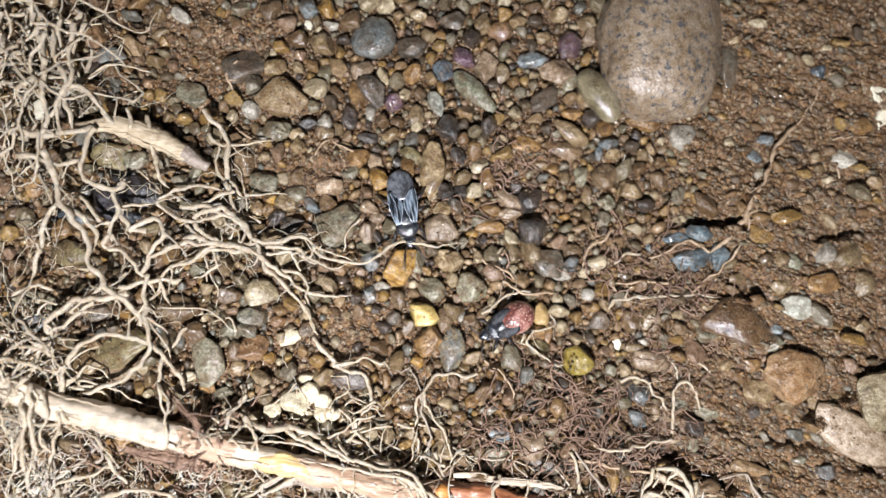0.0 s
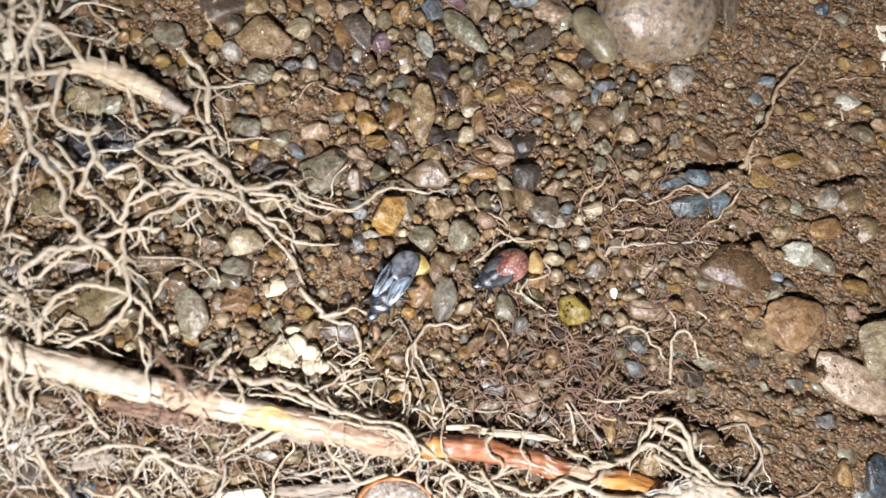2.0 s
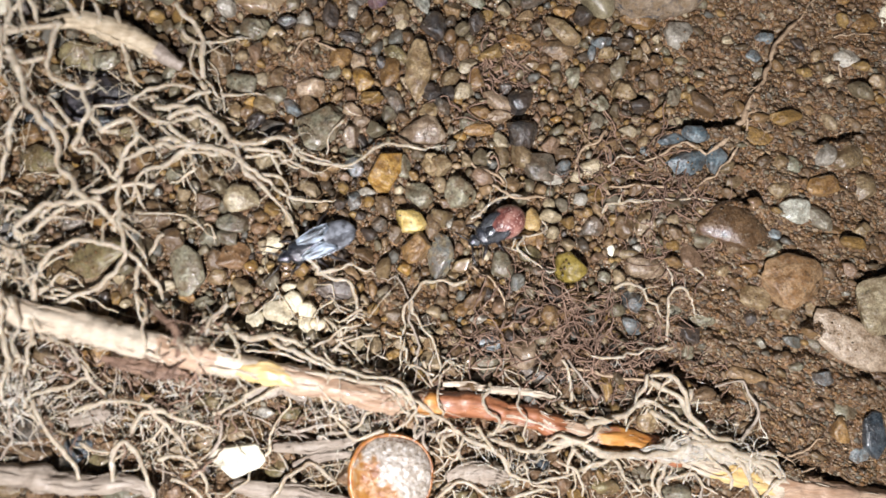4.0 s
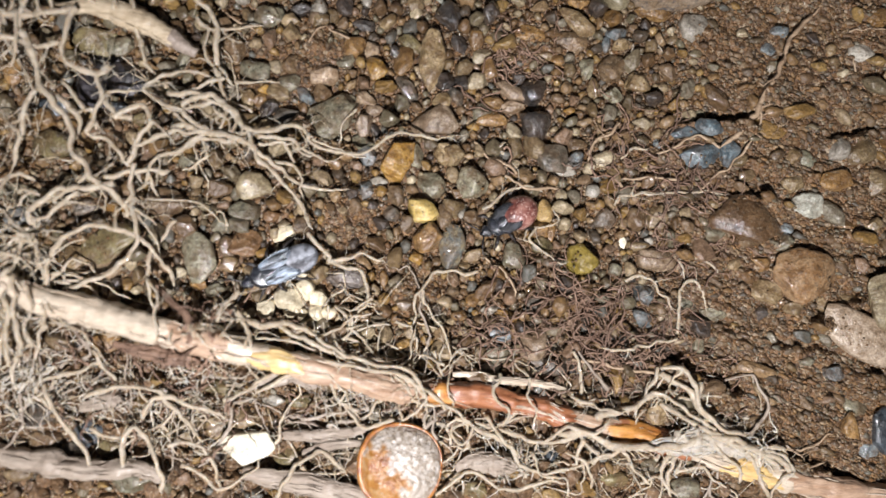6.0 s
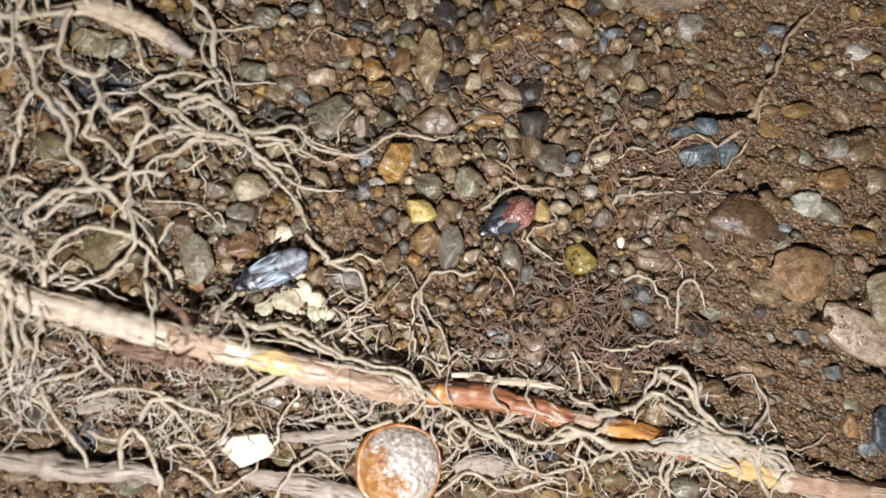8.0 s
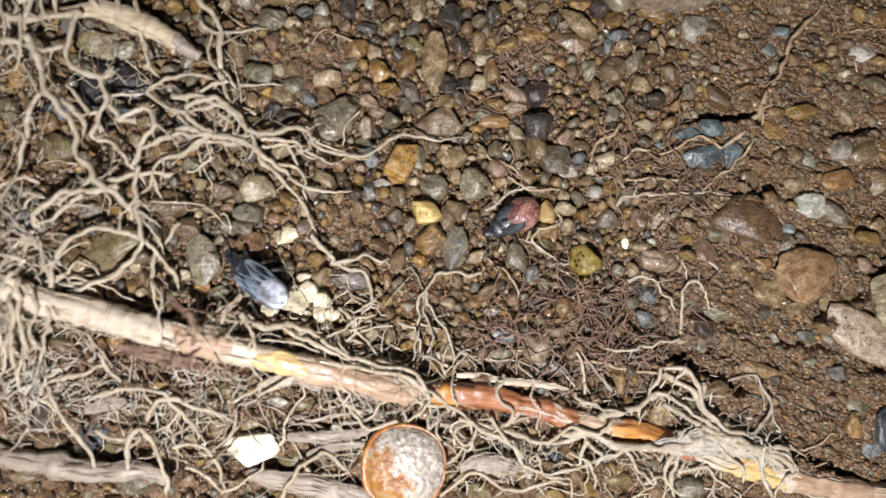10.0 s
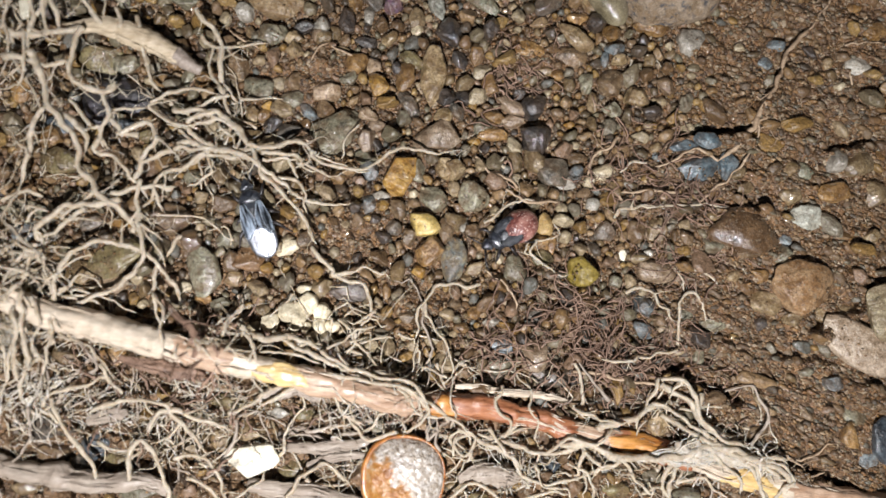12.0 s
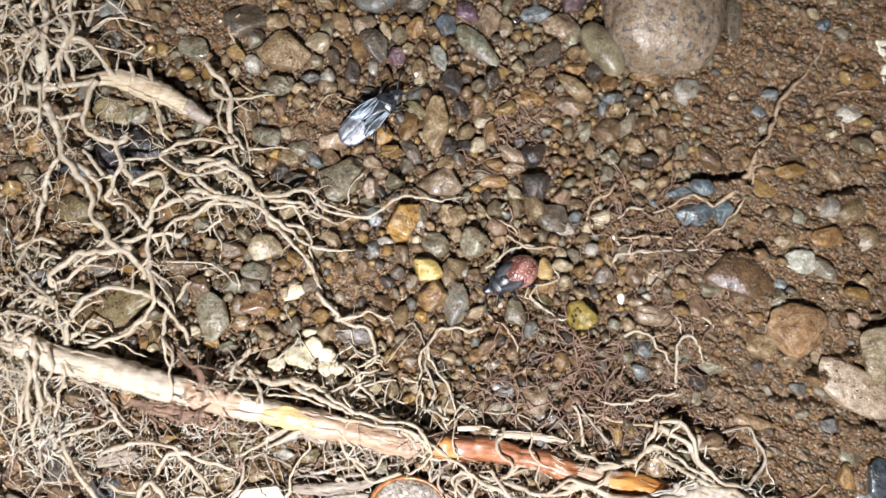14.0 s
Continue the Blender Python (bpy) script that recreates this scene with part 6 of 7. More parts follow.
rootlet("fine", 0.31, 0.23, (1.3, -27.5, 1.6), (0.5, -25.0, 1.8), (2.8, -24.3, 1.9), (3.6, -26.6, 1.8), (2.4, -28.3, 1.6), (0.9, -27.6, 1.2))
rootlet("fine", 0.31, 0.23, (-10.4, -15.4, 2.8), (-4.9, -16.8, 3.6), (-2.6, -19.9, 3.9), (-4.2, -23.0, 3.5), (-6.5, -23.6, 2.6))
rootlet("fine", 0.38, 0.31, (-59.5, -9.0, 2.6), (-57.1, -12.0, 2.8), (-58.0, -16.6, 2.6), (-56.9, -19.8, 2.0))
rootlet("fine", 0.38, 0.31, (-54.3, -7.5, 2.6), (-53.8, -10.5, 2.8), (-54.7, -13.6, 2.6), (-55.4, -16.8, 2.0))
rootlet("fine", 0.38, 0.31, (-53.2, -6.8, 2.6), (-52.4, -8.7, 2.0))
rootlet("fine", 0.46, 0.38, (-56.3, -6.0, 3.0), (-57.0, -9.7, 3.1), (-55.7, -12.8, 2.8), (-57.6, -15.2, 2.0))
rootlet("fine", 0.38, 0.31, (-47.7, -13.7, 2.4), (-46.1, -15.9, 2.7), (-44.5, -18.4, 2.0))
rootlet("fine", 0.38, 0.31, (-58.1, -9.1, 2.4), (-59.4, -13.6, 2.7), (-60.6, -16.7, 2.0))
rootlet("fine", 0.46, 0.31, (32.1, -28.4, 2.4), (30.4, -31.4, 2.7), (32.2, -34.9, 2.0))
rootlet("fine", 0.38, 0.31, (-55.4, -19.8, 2.0), (-53.7, -18.2, 2.3), (-50.1, -16.8, 2.2), (-45.1, -15.4, 1.6))
rootlet("fine", 0.54, 0.38, (-56.2, 44.8, 4.4), (-55.6, 40.2, 4.7), (-55.9, 37.2, 4.8), (-55.3, 32.8, 4.6), (-56.3, 28.4, 4.2))
rootlet("fine", 0.54, 0.38, (-54.0, 47.1, 4.4), (-54.2, 41.7, 4.7), (-52.3, 38.0, 4.8), (-53.9, 34.3, 4.6), (-53.0, 30.0, 4.2))
rootlet("fine", 0.54, 0.38, (-51.1, 47.9, 4.4), (-52.4, 42.5, 4.7), (-51.6, 38.7, 4.8), (-52.8, 36.5, 4.6), (-51.9, 31.5, 4.2))
rootlet("fine", 0.54, 0.38, (-54.7, 32.9, 4.4), (-52.5, 37.0, 4.5), (-49.7, 36.7, 4.3), (-47.7, 33.9, 3.9), (-46.9, 32.7, 3.2))
rootlet("fine", 0.46, 0.38, (-50.2, 47.3, 4.0), (-51.6, 44.3, 4.1), (-52.8, 41.7, 3.2))
rootlet("fine", 0.46, 0.38, (-51.9, 37.7, 3.6), (-49.2, 36.2, 3.8), (-47.1, 33.3, 3.6), (-45.2, 32.0, 3.0))
rootlet("fine", 0.46, 0.38, (-45.0, 34.5, 3.4), (-43.7, 32.5, 3.7), (-44.4, 30.5, 3.0))
rootlet("fine", 0.69, 0.46, (30.8, -28.5, 2.6), (34.9, -26.2, 3.4), (39.6, -26.4, 3.8), (43.6, -28.2, 3.6), (47.3, -30.9, 3.0))
rootlet("fine", 0.38, 0.31, (-17.3, -12.3, 2.6), (-14.1, -14.5, 3.4), (-9.5, -15.6, 3.8), (-4.9, -16.4, 3.7), (-2.8, -20.0, 3.3), (-1.9, -23.3, 2.4))
rootlet("fine", 0.31, 0.23, (-15.8, -16.2, 2.6), (-11.0, -16.4, 3.6), (-6.4, -17.1, 3.9), (-3.8, -19.2, 3.5), (-3.4, -23.3, 2.4))
rootlet("fine", 0.31, 0.23, (-36.9, -12.1, 3.0), (-33.5, -11.2, 4.3), (-30.5, -13.5, 4.3), (-27.9, -12.2, 3.0))
rootlet("fine", 0.31, 0.23, (-27.5, -9.1, 3.0), (-26.1, -12.1, 3.9), (-26.9, -15.1, 3.7), (-25.0, -18.4, 2.4))
rootlet("fine", 0.31, 0.23, (8.3, -17.2, 2.0), (6.7, -20.1, 3.1), (9.0, -22.5, 3.1), (7.5, -25.1, 2.0))
rootlet("fine", 0.31, 0.23, (17.8, -20.4, 2.0), (20.0, -21.7, 3.3), (23.9, -22.6, 3.3), (26.6, -22.1, 2.0))
rootlet("fine", 0.38, 0.23, (13.9, -27.5, 2.0), (16.8, -24.9, 3.1), (21.5, -25.6, 3.4), (22.8, -23.8, 3.1), (22.6, -22.9, 2.0))
rootlet("fine", 0.38, 0.31, (35.9, -23.9, 3.0), (37.1, -27.2, 3.9), (40.4, -29.7, 3.7), (41.8, -33.3, 2.4))
rootlet("fine", 0.38, 0.31, (-6.6, -23.8, 2.0), (-10.4, -24.8, 2.4), (-12.7, -23.2, 2.3), (-14.4, -20.3, 1.6))
rootlet("fine", 0.31, 0.23, (17.0, -28.3, 2.0), (20.1, -30.6, 2.4), (21.1, -34.1, 1.6))
rootlet("fine", 0.31, 0.23, (12.3, -28.3, 2.0), (13.8, -31.3, 2.4), (17.0, -32.2, 2.3), (17.9, -34.8, 1.6))
rootlet("fine", 0.31, 0.23, (25.0, -28.4, 2.0), (27.3, -31.5, 2.4), (30.0, -33.4, 1.6))
rootlet("fine", 0.31, 0.23, (-40.0, -3.7, 3.0), (-38.4, -6.3, 4.6), (-37.9, -9.5, 5.1), (-38.0, -12.7, 4.6))
rootlet("fine", 0.31, 0.23, (-53.2, -11.3, 4.4), (-52.8, -9.2, 4.6), (-52.6, -7.4, 4.8), (-51.6, -7.9, 4.9), (-51.0, -9.2, 5.0))
rootlet("fine", 0.38, 0.31, (-56.1, -3.6, 5.4), (-55.9, -8.0, 5.5), (-55.8, -11.8, 5.0), (-55.3, -14.9, 4.0))
rootlet("fine", 0.38, 0.31, (-57.5, -5.8, 5.2), (-56.9, -9.5, 5.3), (-57.6, -13.2, 4.9), (-57.1, -16.4, 4.0))
rootlet("fine", 0.31, 0.23, (-55.0, -4.4, 5.2), (-54.0, -7.7, 5.3), (-54.8, -10.7, 4.9), (-54.2, -13.4, 4.0))
rootlet("fine", 0.27, 0.23, (-26.4, -10.2, 3.8), (-25.7, -13.8, 3.8), (-23.7, -15.9, 3.7), (-20.2, -16.3, 3.3), (-17.3, -16.9, 2.8))
rootlet("fine", 0.62, 0.46, (-28.4, -8.4, 2.4), (-25.9, -10.2, 2.9), (-23.1, -10.3, 3.1), (-20.3, -10.8, 2.9), (-17.3, -12.0, 2.4))
rootlet("fine", 0.46, 0.38, (-24.3, -9.8, 2.2), (-21.1, -11.5, 2.6), (-18.9, -12.6, 2.9), (-15.5, -14.3, 3.0), (-11.4, -15.7, 3.1), (-7.9, -16.1, 3.1), (-4.9, -18.2, 3.0), (-3.2, -19.9, 2.8))
rootlet("fine", 0.31, 0.23, (-6.5, -17.3, 2.8), (-4.2, -20.5, 3.0), (-1.7, -21.7, 3.1), (0.6, -22.0, 3.1), (3.4, -23.7, 3.0), (3.8, -25.9, 2.8), (2.4, -27.0, 2.6), (1.0, -25.7, 2.2), (1.3, -24.4, 1.8))
rootlet("fine", 0.31, 0.23, (-18.2, -16.3, 3.2), (-15.5, -17.4, 3.2), (-14.2, -19.2, 2.9), (-13.2, -20.6, 2.4), (-11.6, -23.6, 1.6))
rootlet("fine", 0.31, 0.23, (-8.4, -20.8, 1.8), (-10.4, -22.8, 2.1), (-11.9, -24.0, 1.4))
rootlet("fine", 0.23, 0.15, (-14.8, -12.9, 3.0), (-13.3, -15.2, 3.6), (-14.2, -17.5, 3.1), (-12.9, -19.5, 1.4))
rootlet("fine", 0.23, 0.15, (0.9, -15.9, 2.4), (0.5, -18.5, 3.3), (1.2, -21.0, 3.2), (0.5, -23.4, 2.0))
rootlet("fine", 0.23, 0.15, (12.2, -18.0, 2.4), (11.4, -20.5, 3.1), (12.8, -22.5, 3.0), (12.3, -25.1, 2.0))
rootlet("fine", 0.69, 0.46, (15.8, -25.8, 2.6), (20.4, -25.9, 3.0), (23.8, -27.3, 3.4), (28.3, -27.6, 3.7), (32.5, -27.4, 3.8), (36.3, -26.2, 3.9), (41.3, -27.4, 3.9), (44.9, -28.5, 3.7), (47.9, -30.0, 3.5), (48.8, -31.9, 3.2))
rootlet("fine", 0.46, 0.38, (20.7, -30.2, 1.8), (24.0, -28.2, 2.6), (28.5, -27.5, 3.0), (31.9, -27.4, 3.0))
rootlet("fine", 0.46, 0.38, (30.6, -17.1, 2.2), (32.8, -17.0, 3.0), (34.7, -18.6, 3.5), (35.7, -22.1, 3.7), (38.6, -24.6, 3.7), (42.2, -26.4, 3.4))
rootlet("fine", 0.38, 0.31, (29.1, -20.2, 2.4), (32.0, -21.1, 3.2), (35.0, -23.5, 3.5), (37.9, -25.6, 3.5), (43.1, -28.3, 3.0))
rootlet("fine", 0.38, 0.23, (29.1, -20.6, 2.4), (32.7, -21.2, 2.2), (36.5, -21.2, 1.7), (42.3, -21.1, 0.8))
rootlet("fine", 0.38, 0.31, (30.1, -16.7, 2.4), (29.4, -18.8, 2.4), (27.7, -21.3, 2.0), (26.8, -22.9, 1.2))
rootlet("fine", 0.46, 0.31, (32.4, -28.2, 3.0), (32.1, -30.3, 3.0), (31.2, -32.2, 2.5), (33.3, -35.4, 1.6))
rootlet("fine", 0.31, 0.23, (31.4, -32.5, 1.8), (29.0, -32.6, 2.0), (27.2, -33.6, 1.4))
rootlet("fine", 0.46, 0.38, (42.9, -27.8, 3.4), (43.3, -29.7, 3.7), (44.0, -32.2, 3.2), (46.2, -35.5, 2.0))
rootlet("fine", 0.38, 0.31, (48.7, -31.1, 3.4), (46.9, -32.9, 3.2), (46.3, -35.5, 1.8))
rootlet("fine", 0.38, 0.31, (33.0, -27.5, 3.2), (38.0, -27.3, 3.8), (42.8, -28.6, 3.7), (46.4, -30.4, 2.8))
rootlet("tan", 0.31, 0.23, (46.1, -26.5, 1.0), (49.7, -29.0, 1.2), (53.3, -31.8, 0.6))
rootlet("tan", 0.27, 0.23, (-30.3, 42.6, 1.2), (-31.4, 40.5, 1.4), (-31.1, 38.3, 1.2), (-30.5, 37.4, 0.6))


def tangle(name, kind, spots, amount, length, radius, label, single=False, droop=0.6):
    """Fine rootlets that cross each other within a few round patches; many leave an earlier one, and all end low."""
    tubes = []
    for cx0, cy0, spread_x, spread_y, high in spots:
        known = []
        for _ in range(amount):
            if known and rng.random() < 0.55:
                p = known[int(rng.integers(len(known)))]
                p = p[int(rng.integers(len(p)))].copy()
            else:
                x, y = cx0 + rng.normal() * spread_x * 0.5, cy0 + rng.normal() * spread_y * 0.5
                p = np.array([x, y, high * rng.random() + SLOPE * x + 0.3])
            size = length * rng.uniform(0.6, 1.5)
            q = strand(p, rng.uniform(0, 2 * math.pi), size, 0.0, 0.62 if radius < 0.13 else 0.3, 0.6)
            steps = len(q)
            s = np.linspace(0, 1, steps)
            q[:, 2] += 0.25 * kinked(s * size + 0.01, rng.random() * 90, 2.0)
            floor = SLOPE * q[:, 0] - 0.3
            q[:, 2] = floor + (np.maximum(q[:, 2], floor) - floor) * (1 - droop * s ** 2)
            known.append(q)
            r = radius * rng.uniform(0.55, 1.5)
            girth = np.linspace(r, r * 0.4, steps) * rng.uniform(0.8, 1.25, steps)
            girth[0] *= 1.4
            one = tube(q, girth, 6 if radius > 0.13 else 4, 0.16, 1.0, rng.random() * 50)
            if single:
                arc = s * size
                tagged(new(name, tube_mesh(name, [one] + branch_tubes(q, girth, arc, 0.1, 0.3), ROOT[kind])), label, "root", "tangled pale roots")
            else:
                tubes.append(one)
    if tubes:
        tagged(new(name, tube_mesh(name, tubes, ROOT[kind])), label, "roots", kind="stuff")


tangle("root", "fine", [(-57, 20, 12, 26, 4.0), (-50, 8, 14, 14, 3.6), (-38, 18, 12, 10, 3.0), (-60, 46, 8, 14, 4.5), (-30, 20, 10, 8, 2.4)], 13, 10, 0.2, "fine pale root tangled over stones", True)
tangle("root", "fine", [(-52, -22, 14, 10, 2.6), (-34, -26, 16, 10, 2.4), (-14, -26, 16, 8, 2.2), (6, -28, 18, 8, 2.2), (24, -28, 14, 7, 2.2), (36, -27, 8, 5, 2.0)], 13, 11, 0.2, "mat of fine pale roots beside the big root")
tangle("root_hair", "fine", [(-61, -6, 6, 7, 6.0), (-56, 22, 14, 24, 3.6), (-50, -20, 14, 8, 2.6), (-30, -25, 18, 9, 2.2), (0, -27, 20, 8, 2.0), (30, -27, 18, 8, 1.8)], 75, 8, 0.075, "hair-thin pale rootlets in a mat")
tangle("root_hair", "fine", [(-12, -10, 8, 6, 1.4), (-4, -14, 12, 5, 1.4)], 22, 6, 0.16, "spray of hair-thin pale rootlets")
tangle("root_mat", "ash", [(-54, -20, 12, 8, 2.4), (-36, -24, 16, 8, 2.4), (-16, -25, 16, 7, 2.0), (6, -27, 18, 6, 2.0), (28, -26, 16, 6, 2.0)], 11, 12, 0.2, "mat of soft pale grey roots")
tangle("root_hair", "web", [(-55, -16.5, 4, 1.6, 3.4), (-58, -20.5, 4, 1.8, 3.2), (-33, -17.8, 5, 1.5, 2.8), (-46, -21.5, 4, 1.3, 2.6), (-61, -10, 3, 4, 4.0), (36, -26.8, 6, 1.2, 4.4), (43, -28, 4, 1.2, 4.2), (-12, -20.5, 4, 1.2, 2.4), (10, -30, 4, 1.5, 2.2)], 44, 7, 0.105, "clump of matted hair-thin white rootlets")
tangle("root_mat", "fine", [(-59.5, 49, 5, 10, 10.0), (-62, -4, 5, 6, 7.0), (-60, 36, 6, 8, 6.0)], 55, 12, 0.2, "thick tuft of fine pale roots")
tangle("rootlet_mat", "brown", [(-33.9, -12.5, 4, 4, 6.5), (-35.2, -14.8, 6, 3, 4.5)], 38, 5, 0.16, "mud-caked brown rootlets over the big root")
tangle("root_hair", "fine", [(-32.3, -12.2, 5, 4, 7.0), (-34.4, -14.4, 6, 4, 6.0)], 26, 5, 0.16, "spray of hair-thin pale rootlets over the big root")
tangle("rootlet_mat", "brown", [(14, -8, 12, 7, 1.2), (24, -12, 12, 7, 1.2), (31, 12, 9, 7, 1.0), (36, 2, 9, 6, 1.0), (18, -17, 14, 5, 1.2), (28, -17, 12, 4, 1.2)], 55, 9, 0.10, "mat of hair-thin brown rootlets")
tangle("rootlet_mat", "brown", [(-40, -18, 18, 8, 3.0), (-10, -20, 20, 6, 2.0), (30, -22, 18, 5, 1.4), (9, 29, 5, 9, 0.8)], 60, 6, 0.12, "mat of hair-thin brown rootlets in soil")


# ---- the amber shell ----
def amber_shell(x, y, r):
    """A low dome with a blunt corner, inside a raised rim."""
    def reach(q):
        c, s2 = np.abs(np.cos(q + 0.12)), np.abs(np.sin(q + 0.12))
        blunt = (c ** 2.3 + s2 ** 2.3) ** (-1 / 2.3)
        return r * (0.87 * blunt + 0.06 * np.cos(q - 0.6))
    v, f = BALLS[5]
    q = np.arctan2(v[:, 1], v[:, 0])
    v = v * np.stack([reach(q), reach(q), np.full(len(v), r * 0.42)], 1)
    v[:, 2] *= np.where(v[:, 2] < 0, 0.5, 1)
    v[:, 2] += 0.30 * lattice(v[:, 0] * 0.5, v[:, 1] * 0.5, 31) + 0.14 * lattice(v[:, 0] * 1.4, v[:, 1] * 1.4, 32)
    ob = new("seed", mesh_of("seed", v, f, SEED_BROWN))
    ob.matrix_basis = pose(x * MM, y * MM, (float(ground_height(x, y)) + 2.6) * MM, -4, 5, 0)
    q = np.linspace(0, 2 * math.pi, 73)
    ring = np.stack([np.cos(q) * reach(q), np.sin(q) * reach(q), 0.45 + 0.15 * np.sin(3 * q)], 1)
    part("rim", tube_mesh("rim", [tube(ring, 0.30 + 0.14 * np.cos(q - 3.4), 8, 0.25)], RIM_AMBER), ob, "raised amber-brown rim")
    return tagged(ob, "glossy amber shell with painted white glare among roots", "seed")


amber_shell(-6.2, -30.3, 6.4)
pebble(-57.0, 34.6, 2.2, 2.8, 20, "white", 4.0, 0.9)
pebble(-27.0, -27.6, 7.9, 5.2, -4, "white", 2.4, 0.5, ((95, 2.0), (228, 2.1), (318, 3.0)))


# ---- the bugs ----
def lens(cx, cy, cz, ax, ay, az, taper=0.0, under=0.6, steps=3):
    """A rounded, flattened body section; taper narrows it towards +y."""
    v = BALLS[steps][0].copy()
    v[:, 2] = np.where(v[:, 2] < 0, v[:, 2] * under, v[:, 2])
    v[:, 0] *= 1 - taper * v[:, 1]
    return v * np.array([ax, ay, az]) + np.array([cx, cy, cz]), BALLS[steps][1]


def blade(outline, height, thick, curve):
    """A thin, slightly domed leaf of the given outline (x, y by fractions along it)."""
    rows, cols = 14, 7
    v = []
    for i in range(rows):
        s = i / (rows - 1)
        x0, x1, y = outline(s)
        for j in range(cols):
            u = j / (cols - 1)
            v.append((x0 + (x1 - x0) * u, y, height(s) + curve * 4 * u * (1 - u)))
    v = np.array(v)
    n = len(v)
    v = np.concatenate([v, v - np.array([0, 0, thick])])
    f = []
    for i in range(rows - 1):
        for j in range(cols - 1):
            a = i * cols + j
            f += [(a, a + 1, a + cols + 1, a + cols), (n + a, n + a + cols, n + a + cols + 1, n + a + 1)]
    edge = [j for j in range(cols)] + [i * cols + cols - 1 for i in range(1, rows)] + [(rows - 1) * cols + j for j in range(cols - 2, -1, -1)] + [i * cols for i in range(rows - 2, 0, -1)]
    for a, b in zip(edge, edge[1:] + edge[:1]):
        f.append((a, n + a, n + b, b))
    return v, np.array(f)


def limb(parent, name, joint, points, radius, material):
    """A jointed limb whose origin is at its joint."""
    ob = new(name, tube_mesh(name, [tube(smooth_path(points, 4), np.interp(np.linspace(0, 1, (len(points) - 1) * 4 + 1), np.linspace(0, 1, len(radius)), radius), 6, 0.05)], material))
    ob.parent = parent
    ob.location = [c * MM for c in joint]
    return ob


def legs_of(bug, reach=1.0):
    made = []
    for side in (-1, 1):
        for y, dx, dy in ((2.0, 1.9, 2.0), (0.7, 2.5, -0.3), (-0.6, 2.3, -2.9)):
            pts = [(0, 0, 0), (side * dx * 0.55 * reach, dy * 0.4 * reach, 0.55), (side * dx * 0.8 * reach, dy * 0.75 * reach, -0.2), (side * dx * reach, dy * reach, -1.1)]
            made.append(limb(bug, "leg", (side * 1.2, y, -0.25), pts, [0.26, 0.24, 0.15, 0.08], LEG_BLACK))
    return made


def winged_bug():
    """Head along +y, origin at the middle of the body."""
    bug = new("winged_bug")
    tagged(bug, "black bug with blue-grey folded wings walking over gravel", "insect")
    part("abdomen", mesh_of("abdomen", *lens(0, -1.1, -0.15, 2.0, 3.35, 0.6, -0.08, 1.1), SHELL_BLACK), bug, "flat black abdomen")
    part("pronotum", mesh_of("pronotum", *lens(0, 2.5, 0.3, 1.75, 1.25, 0.75, 0.28, 0.8), SHELL_BLACK), bug, "black glossy pronotum")
    head = part("head", mesh_of("head", *lens(0, 4.05, 0.15, 0.85, 0.95, 0.5, 0.3, 0.8), SHELL_BLACK), bug, "small black pointed head")
    for side in (-1, 1):
        part("eye", mesh_of("eye", *lens(side * 0.78, 3.85, 0.25, 0.26, 0.3, 0.26, 0, 1, 2), SHELL_BLACK), head)

        def leathery(s, side=side):
            y = 1.9 - 4.3 * s
            return (side * max(0.03, 0.85 * (1 - s / 0.45), 4.2 * (s - 0.66)), side * (1.5 + 0.72 * math.sin(s * 2.3)), y)
        wing = part("forewing", mesh_of("forewing", *blade(leathery, lambda s: 0.95 - 0.25 * (s - 0.3) ** 2, 0.06, 0.28), LEATHER), bug, "leathery blue-grey forewing")
        for u in (0.06, 0.5, 0.97):
            line = [(a + (b - a) * u, y, 0.97 - 0.25 * (k / 9 - 0.3) ** 2 + 0.28 * 4 * u * (1 - u)) for k in range(10) for a, b, y in [leathery(k / 9)]]
            part("vein", tube_mesh("vein", [tube(line, np.linspace(0.06, 0.035, 10), 6, 0.1)], VEIN), wing)

        def filmy(s, side=side):
            y = -1.2 - 3.9 * s
            w = 2.12 * math.sqrt(max(0.03, 1 - s ** 4))
            return (side * -0.9 * (1 - 0.3 * s) * math.sqrt(max(0.03, 1 - s ** 4)), side * w, y)
        part("wing_membrane", mesh_of("wing_membrane", *blade(filmy, lambda s, k=side: 0.80 + 0.014 * k - 0.80 * s - 0.12 * s * s, 0.04, 0.12), MEMBRANE), bug, "smoky silvery filmy wing tip")
    v, f = lens(0, 1.0, 0.75, 0.95, 1.25, 0.36, -0.55, 0.8)
    part("scutellum", mesh_of("scutellum", v, f, SHELL_BLACK), bug, "black triangular shield between the wings")
    bug.scale = (0.96, 1.14, 1.0)
    legs = legs_of(bug)
    feelers = []
    for side in (-1, 1):
        feelers.append(limb(bug, "antenna", (side * 0.5, 4.6, 0.2), [(0, 0, 0), (side * 0.7, 0.9, 0.35), (side * 1.2, 2.0, 0.2), (side * 1.5, 3.2, -0.2)], [0.13, 0.12, 0.1, 0.06], LEG_BLACK))
    return bug, legs, feelers


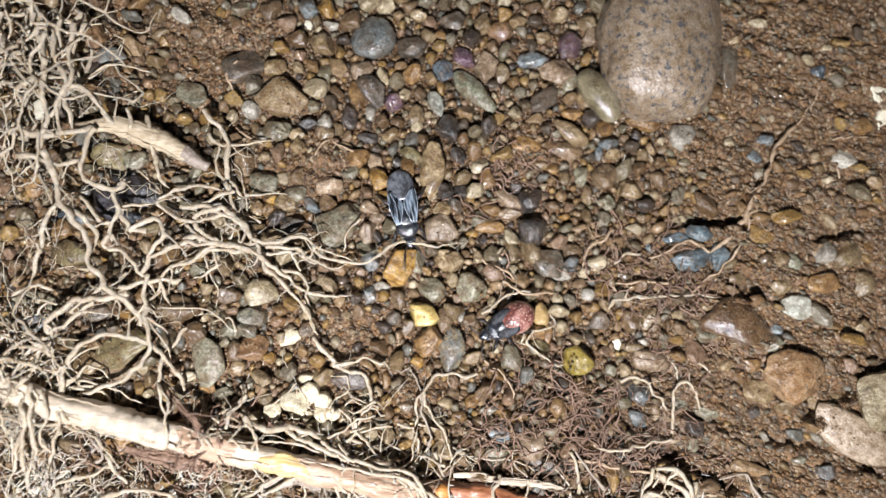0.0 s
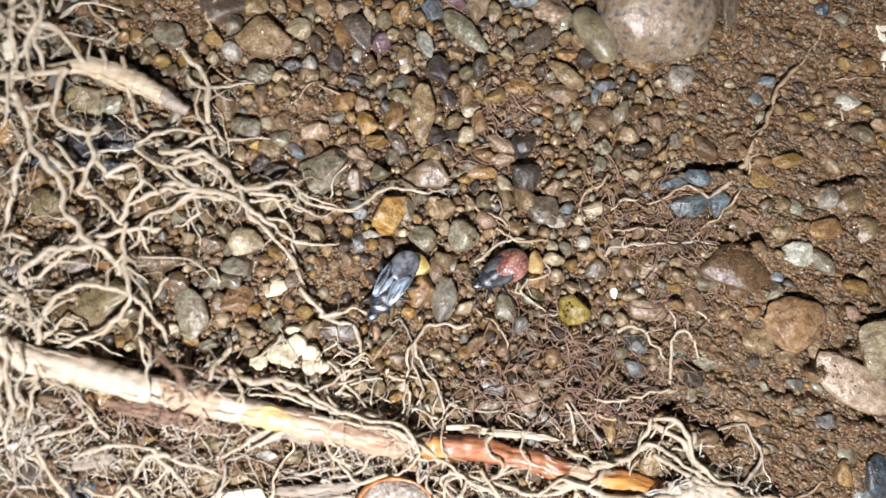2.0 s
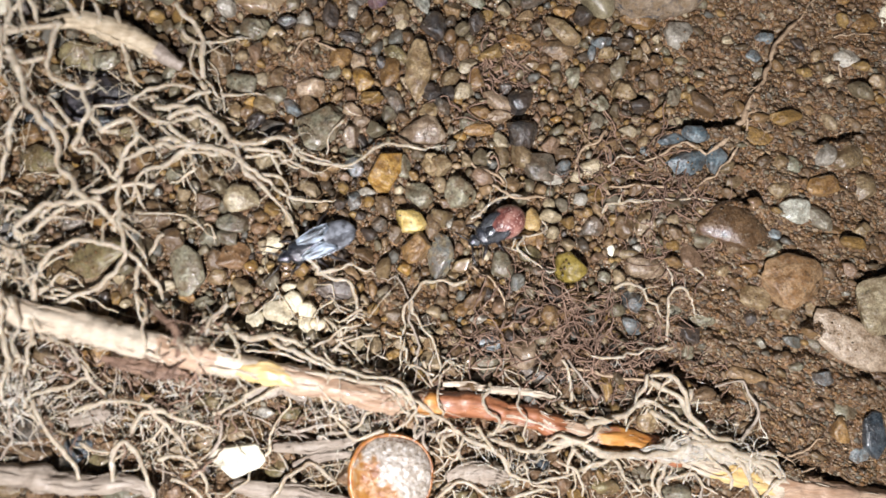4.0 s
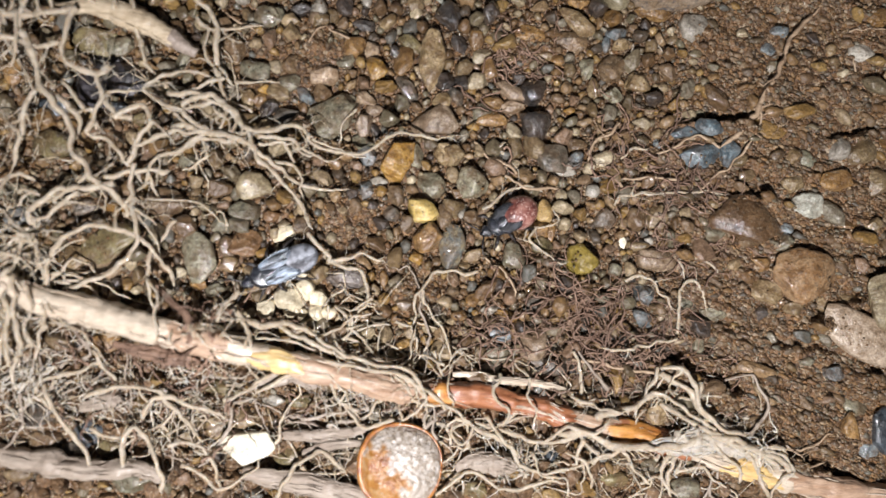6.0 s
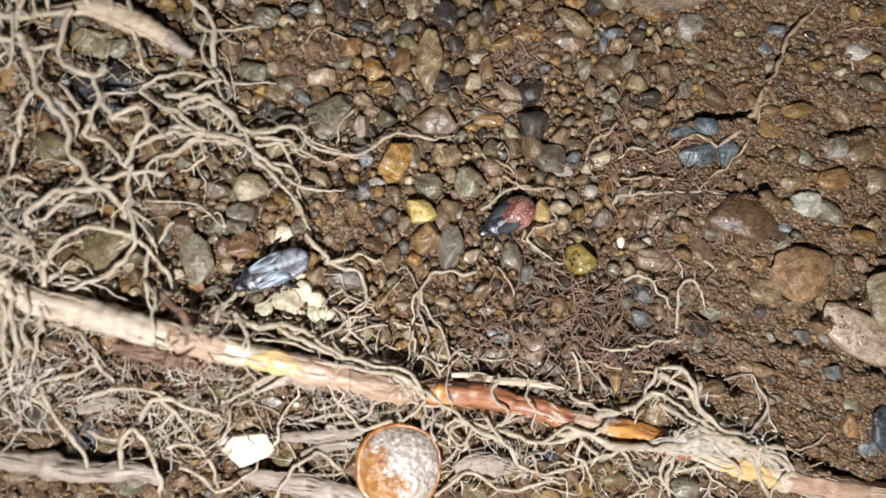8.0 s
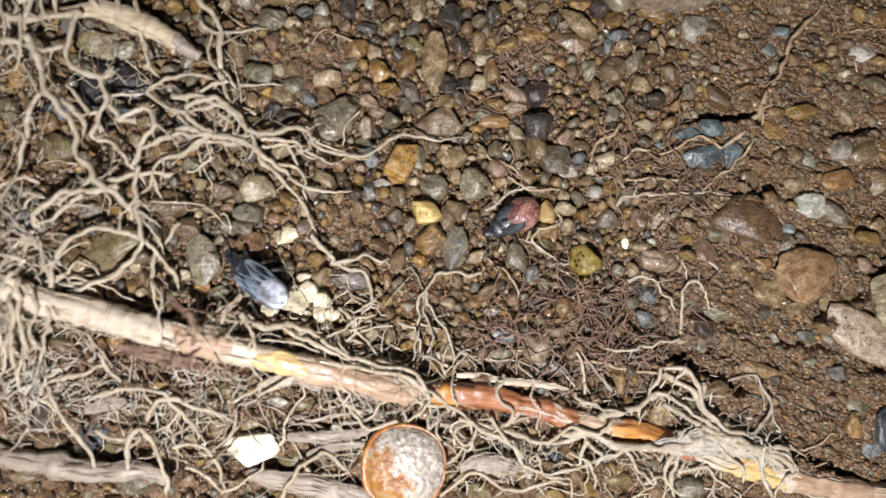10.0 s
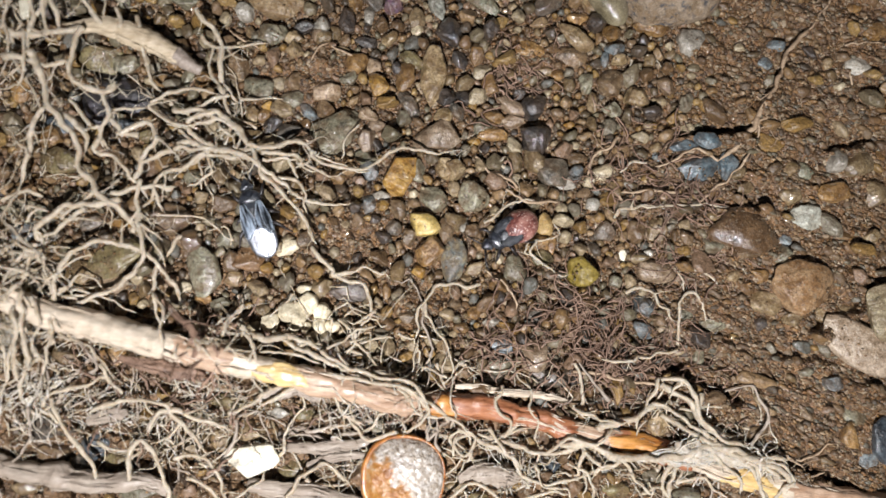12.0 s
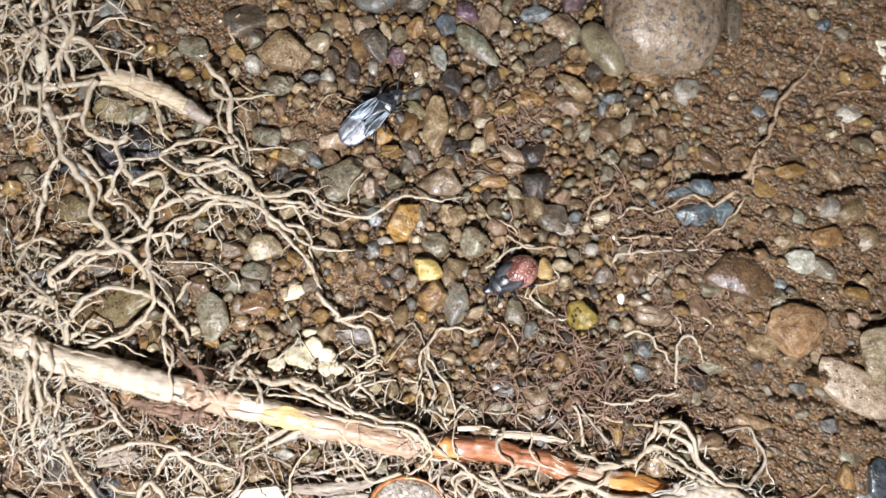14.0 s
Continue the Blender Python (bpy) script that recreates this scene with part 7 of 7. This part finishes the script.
def short_winged_bug(x, y, angle):
    bug = new("red_bug")
    tagged(bug, "swollen red bug with black head and short wing pads beside pebbles", "insect")
    part("abdomen", mesh_of("abdomen", *lens(0, -1.9, 0.45, 2.35, 2.75, 1.9, 0.0, 0.8, 4), BELLY), bug, "swollen red abdomen with pale dots")
    part("pronotum", mesh_of("pronotum", *lens(0, 1.9, 0.35, 1.6, 1.2, 0.9, 0.25, 0.8), SHELL_BLACK), bug, "black pronotum")
    head = part("head", mesh_of("head", *lens(0, 3.4, 0.1, 0.8, 0.95, 0.55, 0.35, 0.8), SHELL_BLACK), bug, "black pointed head")
    for side in (-1, 1):
        part("eye", mesh_of("eye", *lens(side * 0.72, 3.2, 0.2, 0.24, 0.28, 0.24, 0, 1, 2), SHELL_BLACK), head)

        def pad(s, side=side):
            w = 0.85 * math.sqrt(max(0.03, 1 - abs(2 * s - 1) ** 2.6))
            return (side * (1.0 + 0.3 * s) - w, side * (1.0 + 0.3 * s) + w, 1.7 - 3.4 * s)
        part("wing_pad", mesh_of("wing_pad", *blade(pad, lambda s: 1.1 + 1.3 * s - 0.62 * s * s, 0.12, 0.25), WING_PAD), bug, "short slate-grey wing pad")
    part("scutellum", mesh_of("scutellum", *lens(0, 0.1, 1.25, 0.9, 1.5, 0.5, -0.5, 0.8), SHELL_BLACK), bug, "black triangular shield")
    legs_of(bug, 0.85)
    feelers = []
    for side in (-1, 1):
        feelers.append(limb(bug, "antenna", (side * 0.45, 4.0, 0.15), [(0, 0, 0), (side * 0.9, 0.5, 0.3), (side * 1.9, 0.9, 0.2), (side * 2.8, 1.0, -0.2)], [0.13, 0.12, 0.1, 0.06], LEG_BLACK))
    bug.matrix_basis = pose(x * MM, y * MM, (float(ground_height(x, y)) + 2.0) * MM, -3, 6, angle)
    return bug, feelers


walker, walker_legs, walker_feelers = winged_bug()
red_bug, red_feelers = short_winged_bug(8.9, 3.9, 119)

WALK = [
    (0.00, -5.7, 20.5, 1.9, 0, 0, -170),
    (0.20, -5.8, 19.2, 1.9, 0, 0, -168),
    (0.40, -6.2, 15.6, 1.9, 0, 0, -168),
    (0.60, -5.5, 11.9, 1.9, 0, 0, -163),
    (0.80, -5.1, 9.8, 1.9, 0, 0, -165),
    (1.00, -4.0, 8.2, 1.9, 0, 0, -164),
    (1.20, -3.8, 5.2, 1.8, 0, 0, -175),
    (1.40, -4.0, 4.1, 1.8, 0, 0, -185),
    (1.60, -4.2, 2.8, 1.8, 0, 0, -189),
    (1.80, -5.0, 2.3, 1.8, 0, 0, -201),
    (2.00, -6.2, 2.0, 1.9, 0, 6, -214),
    (2.20, -6.8, 2.3, 1.9, 0, 18, -224),
    (2.40, -7.1, 3.2, 2.0, 0, 32, -251),
    (2.60, -7.8, 3.4, 2.0, 0, 36, -266),
    (2.90, -8.6, 4.6, 2.1, 0, 36, -273),
    (3.20, -11.0, 4.0, 2.1, 0, 32, -269),
    (4.20, -17.1, 1.3, 2.4, 0, 0, -246),
    (5.30, -22.4, -2.9, 2.7, 0, 0, -246),
    (5.60, -22.6, -3.0, 2.7, 0, 0, -246),
    (6.50, -22.8, -2.9, 2.7, -1, 0, -245),
    (7.60, -22.8, -2.9, 2.7, -1, 0, -245),
    (8.00, -23.7, -3.3, 2.7, 0, 0, -247),
    (8.20, -24.3, -3.6, 2.7, 0, 0, -248),
    (9.30, -25.4, -3.9, 3.1, 0, 0, -282),
    (10.30, -26.2, -3.9, 4.4, -15, 0, -312),
    (10.70, -26.0, -3.8, 4.4, -15, 0, -312),
    (11.00, -25.7, -3.8, 4.3, -14, 0, -313),
    (11.20, -24.2, -2.2, 3.4, -8, 0, -337),
    (11.40, -24.0, 0.0, 2.9, 2, 2, -353),
    (11.60, -24.4, 1.2, 3.0, 2, 2, -352),
    (11.80, -26.4, 4.4, 3.0, 2, 0, -345),
    (12.00, -26.3, 6.1, 2.8, 2, 0, -343),
    (12.20, -26.2, 8.3, 2.5, 2, 0, -347),
    (12.40, -26.1, 11.7, 2.2, 2, 3, -359),
    (12.70, -26.3, 15.8, 2.2, 2, 6, -370),
    (13.00, -24.6, 19.7, 2.4, 2, 6, -372),
    (13.20, -22.4, 21.4, 2.4, 2, 6, -382),
    (13.40, -18.5, 23.8, 2.3, 2, 6, -399),
    (13.58, -15.1, 25.8, 2.2, 2, 6, -404),
    (13.75, -13.9, 26.1, 2.2, 2, 6, -407),
    (14.00, -10.9, 27.5, 2.1, 2, 5, -410),
]


def motions():
    """The winged bug's way over the gravel, its legs and feelers; the red bug's feelers."""
    walk(walker, [(t, pose(x * MM, y * MM, z * MM, pitch, roll, turn)) for t, x, y, z, pitch, roll, turn in WALK])
    for k, leg in enumerate(walker_legs):
        rows = []
        for i in range(57):
            t = i * 0.25
            busy = 1.0 if t < 5.2 or 7.8 < t < 10.2 or t > 11.0 else 0.05
            swing = 14 * busy * (1 if (i + k) % 2 else -1)
            rows.append((t, Matrix.Translation(leg.location) @ pose(0, 0, 0, 0, 0, swing)))
        walk(leg, rows)
    for k, feeler in enumerate(walker_feelers + red_feelers):
        rows = [(t, Matrix.Translation(feeler.location) @ pose(0, 0, 0, 6 * math.sin(t * 3 + k), 0, 9 * math.sin(t * 2.3 + 2 * k))) for t in (0, 1, 2, 3, 4, 5, 6, 7, 8, 9, 10, 11, 12, 13, 14)]
        walk(feeler, rows)


motions()
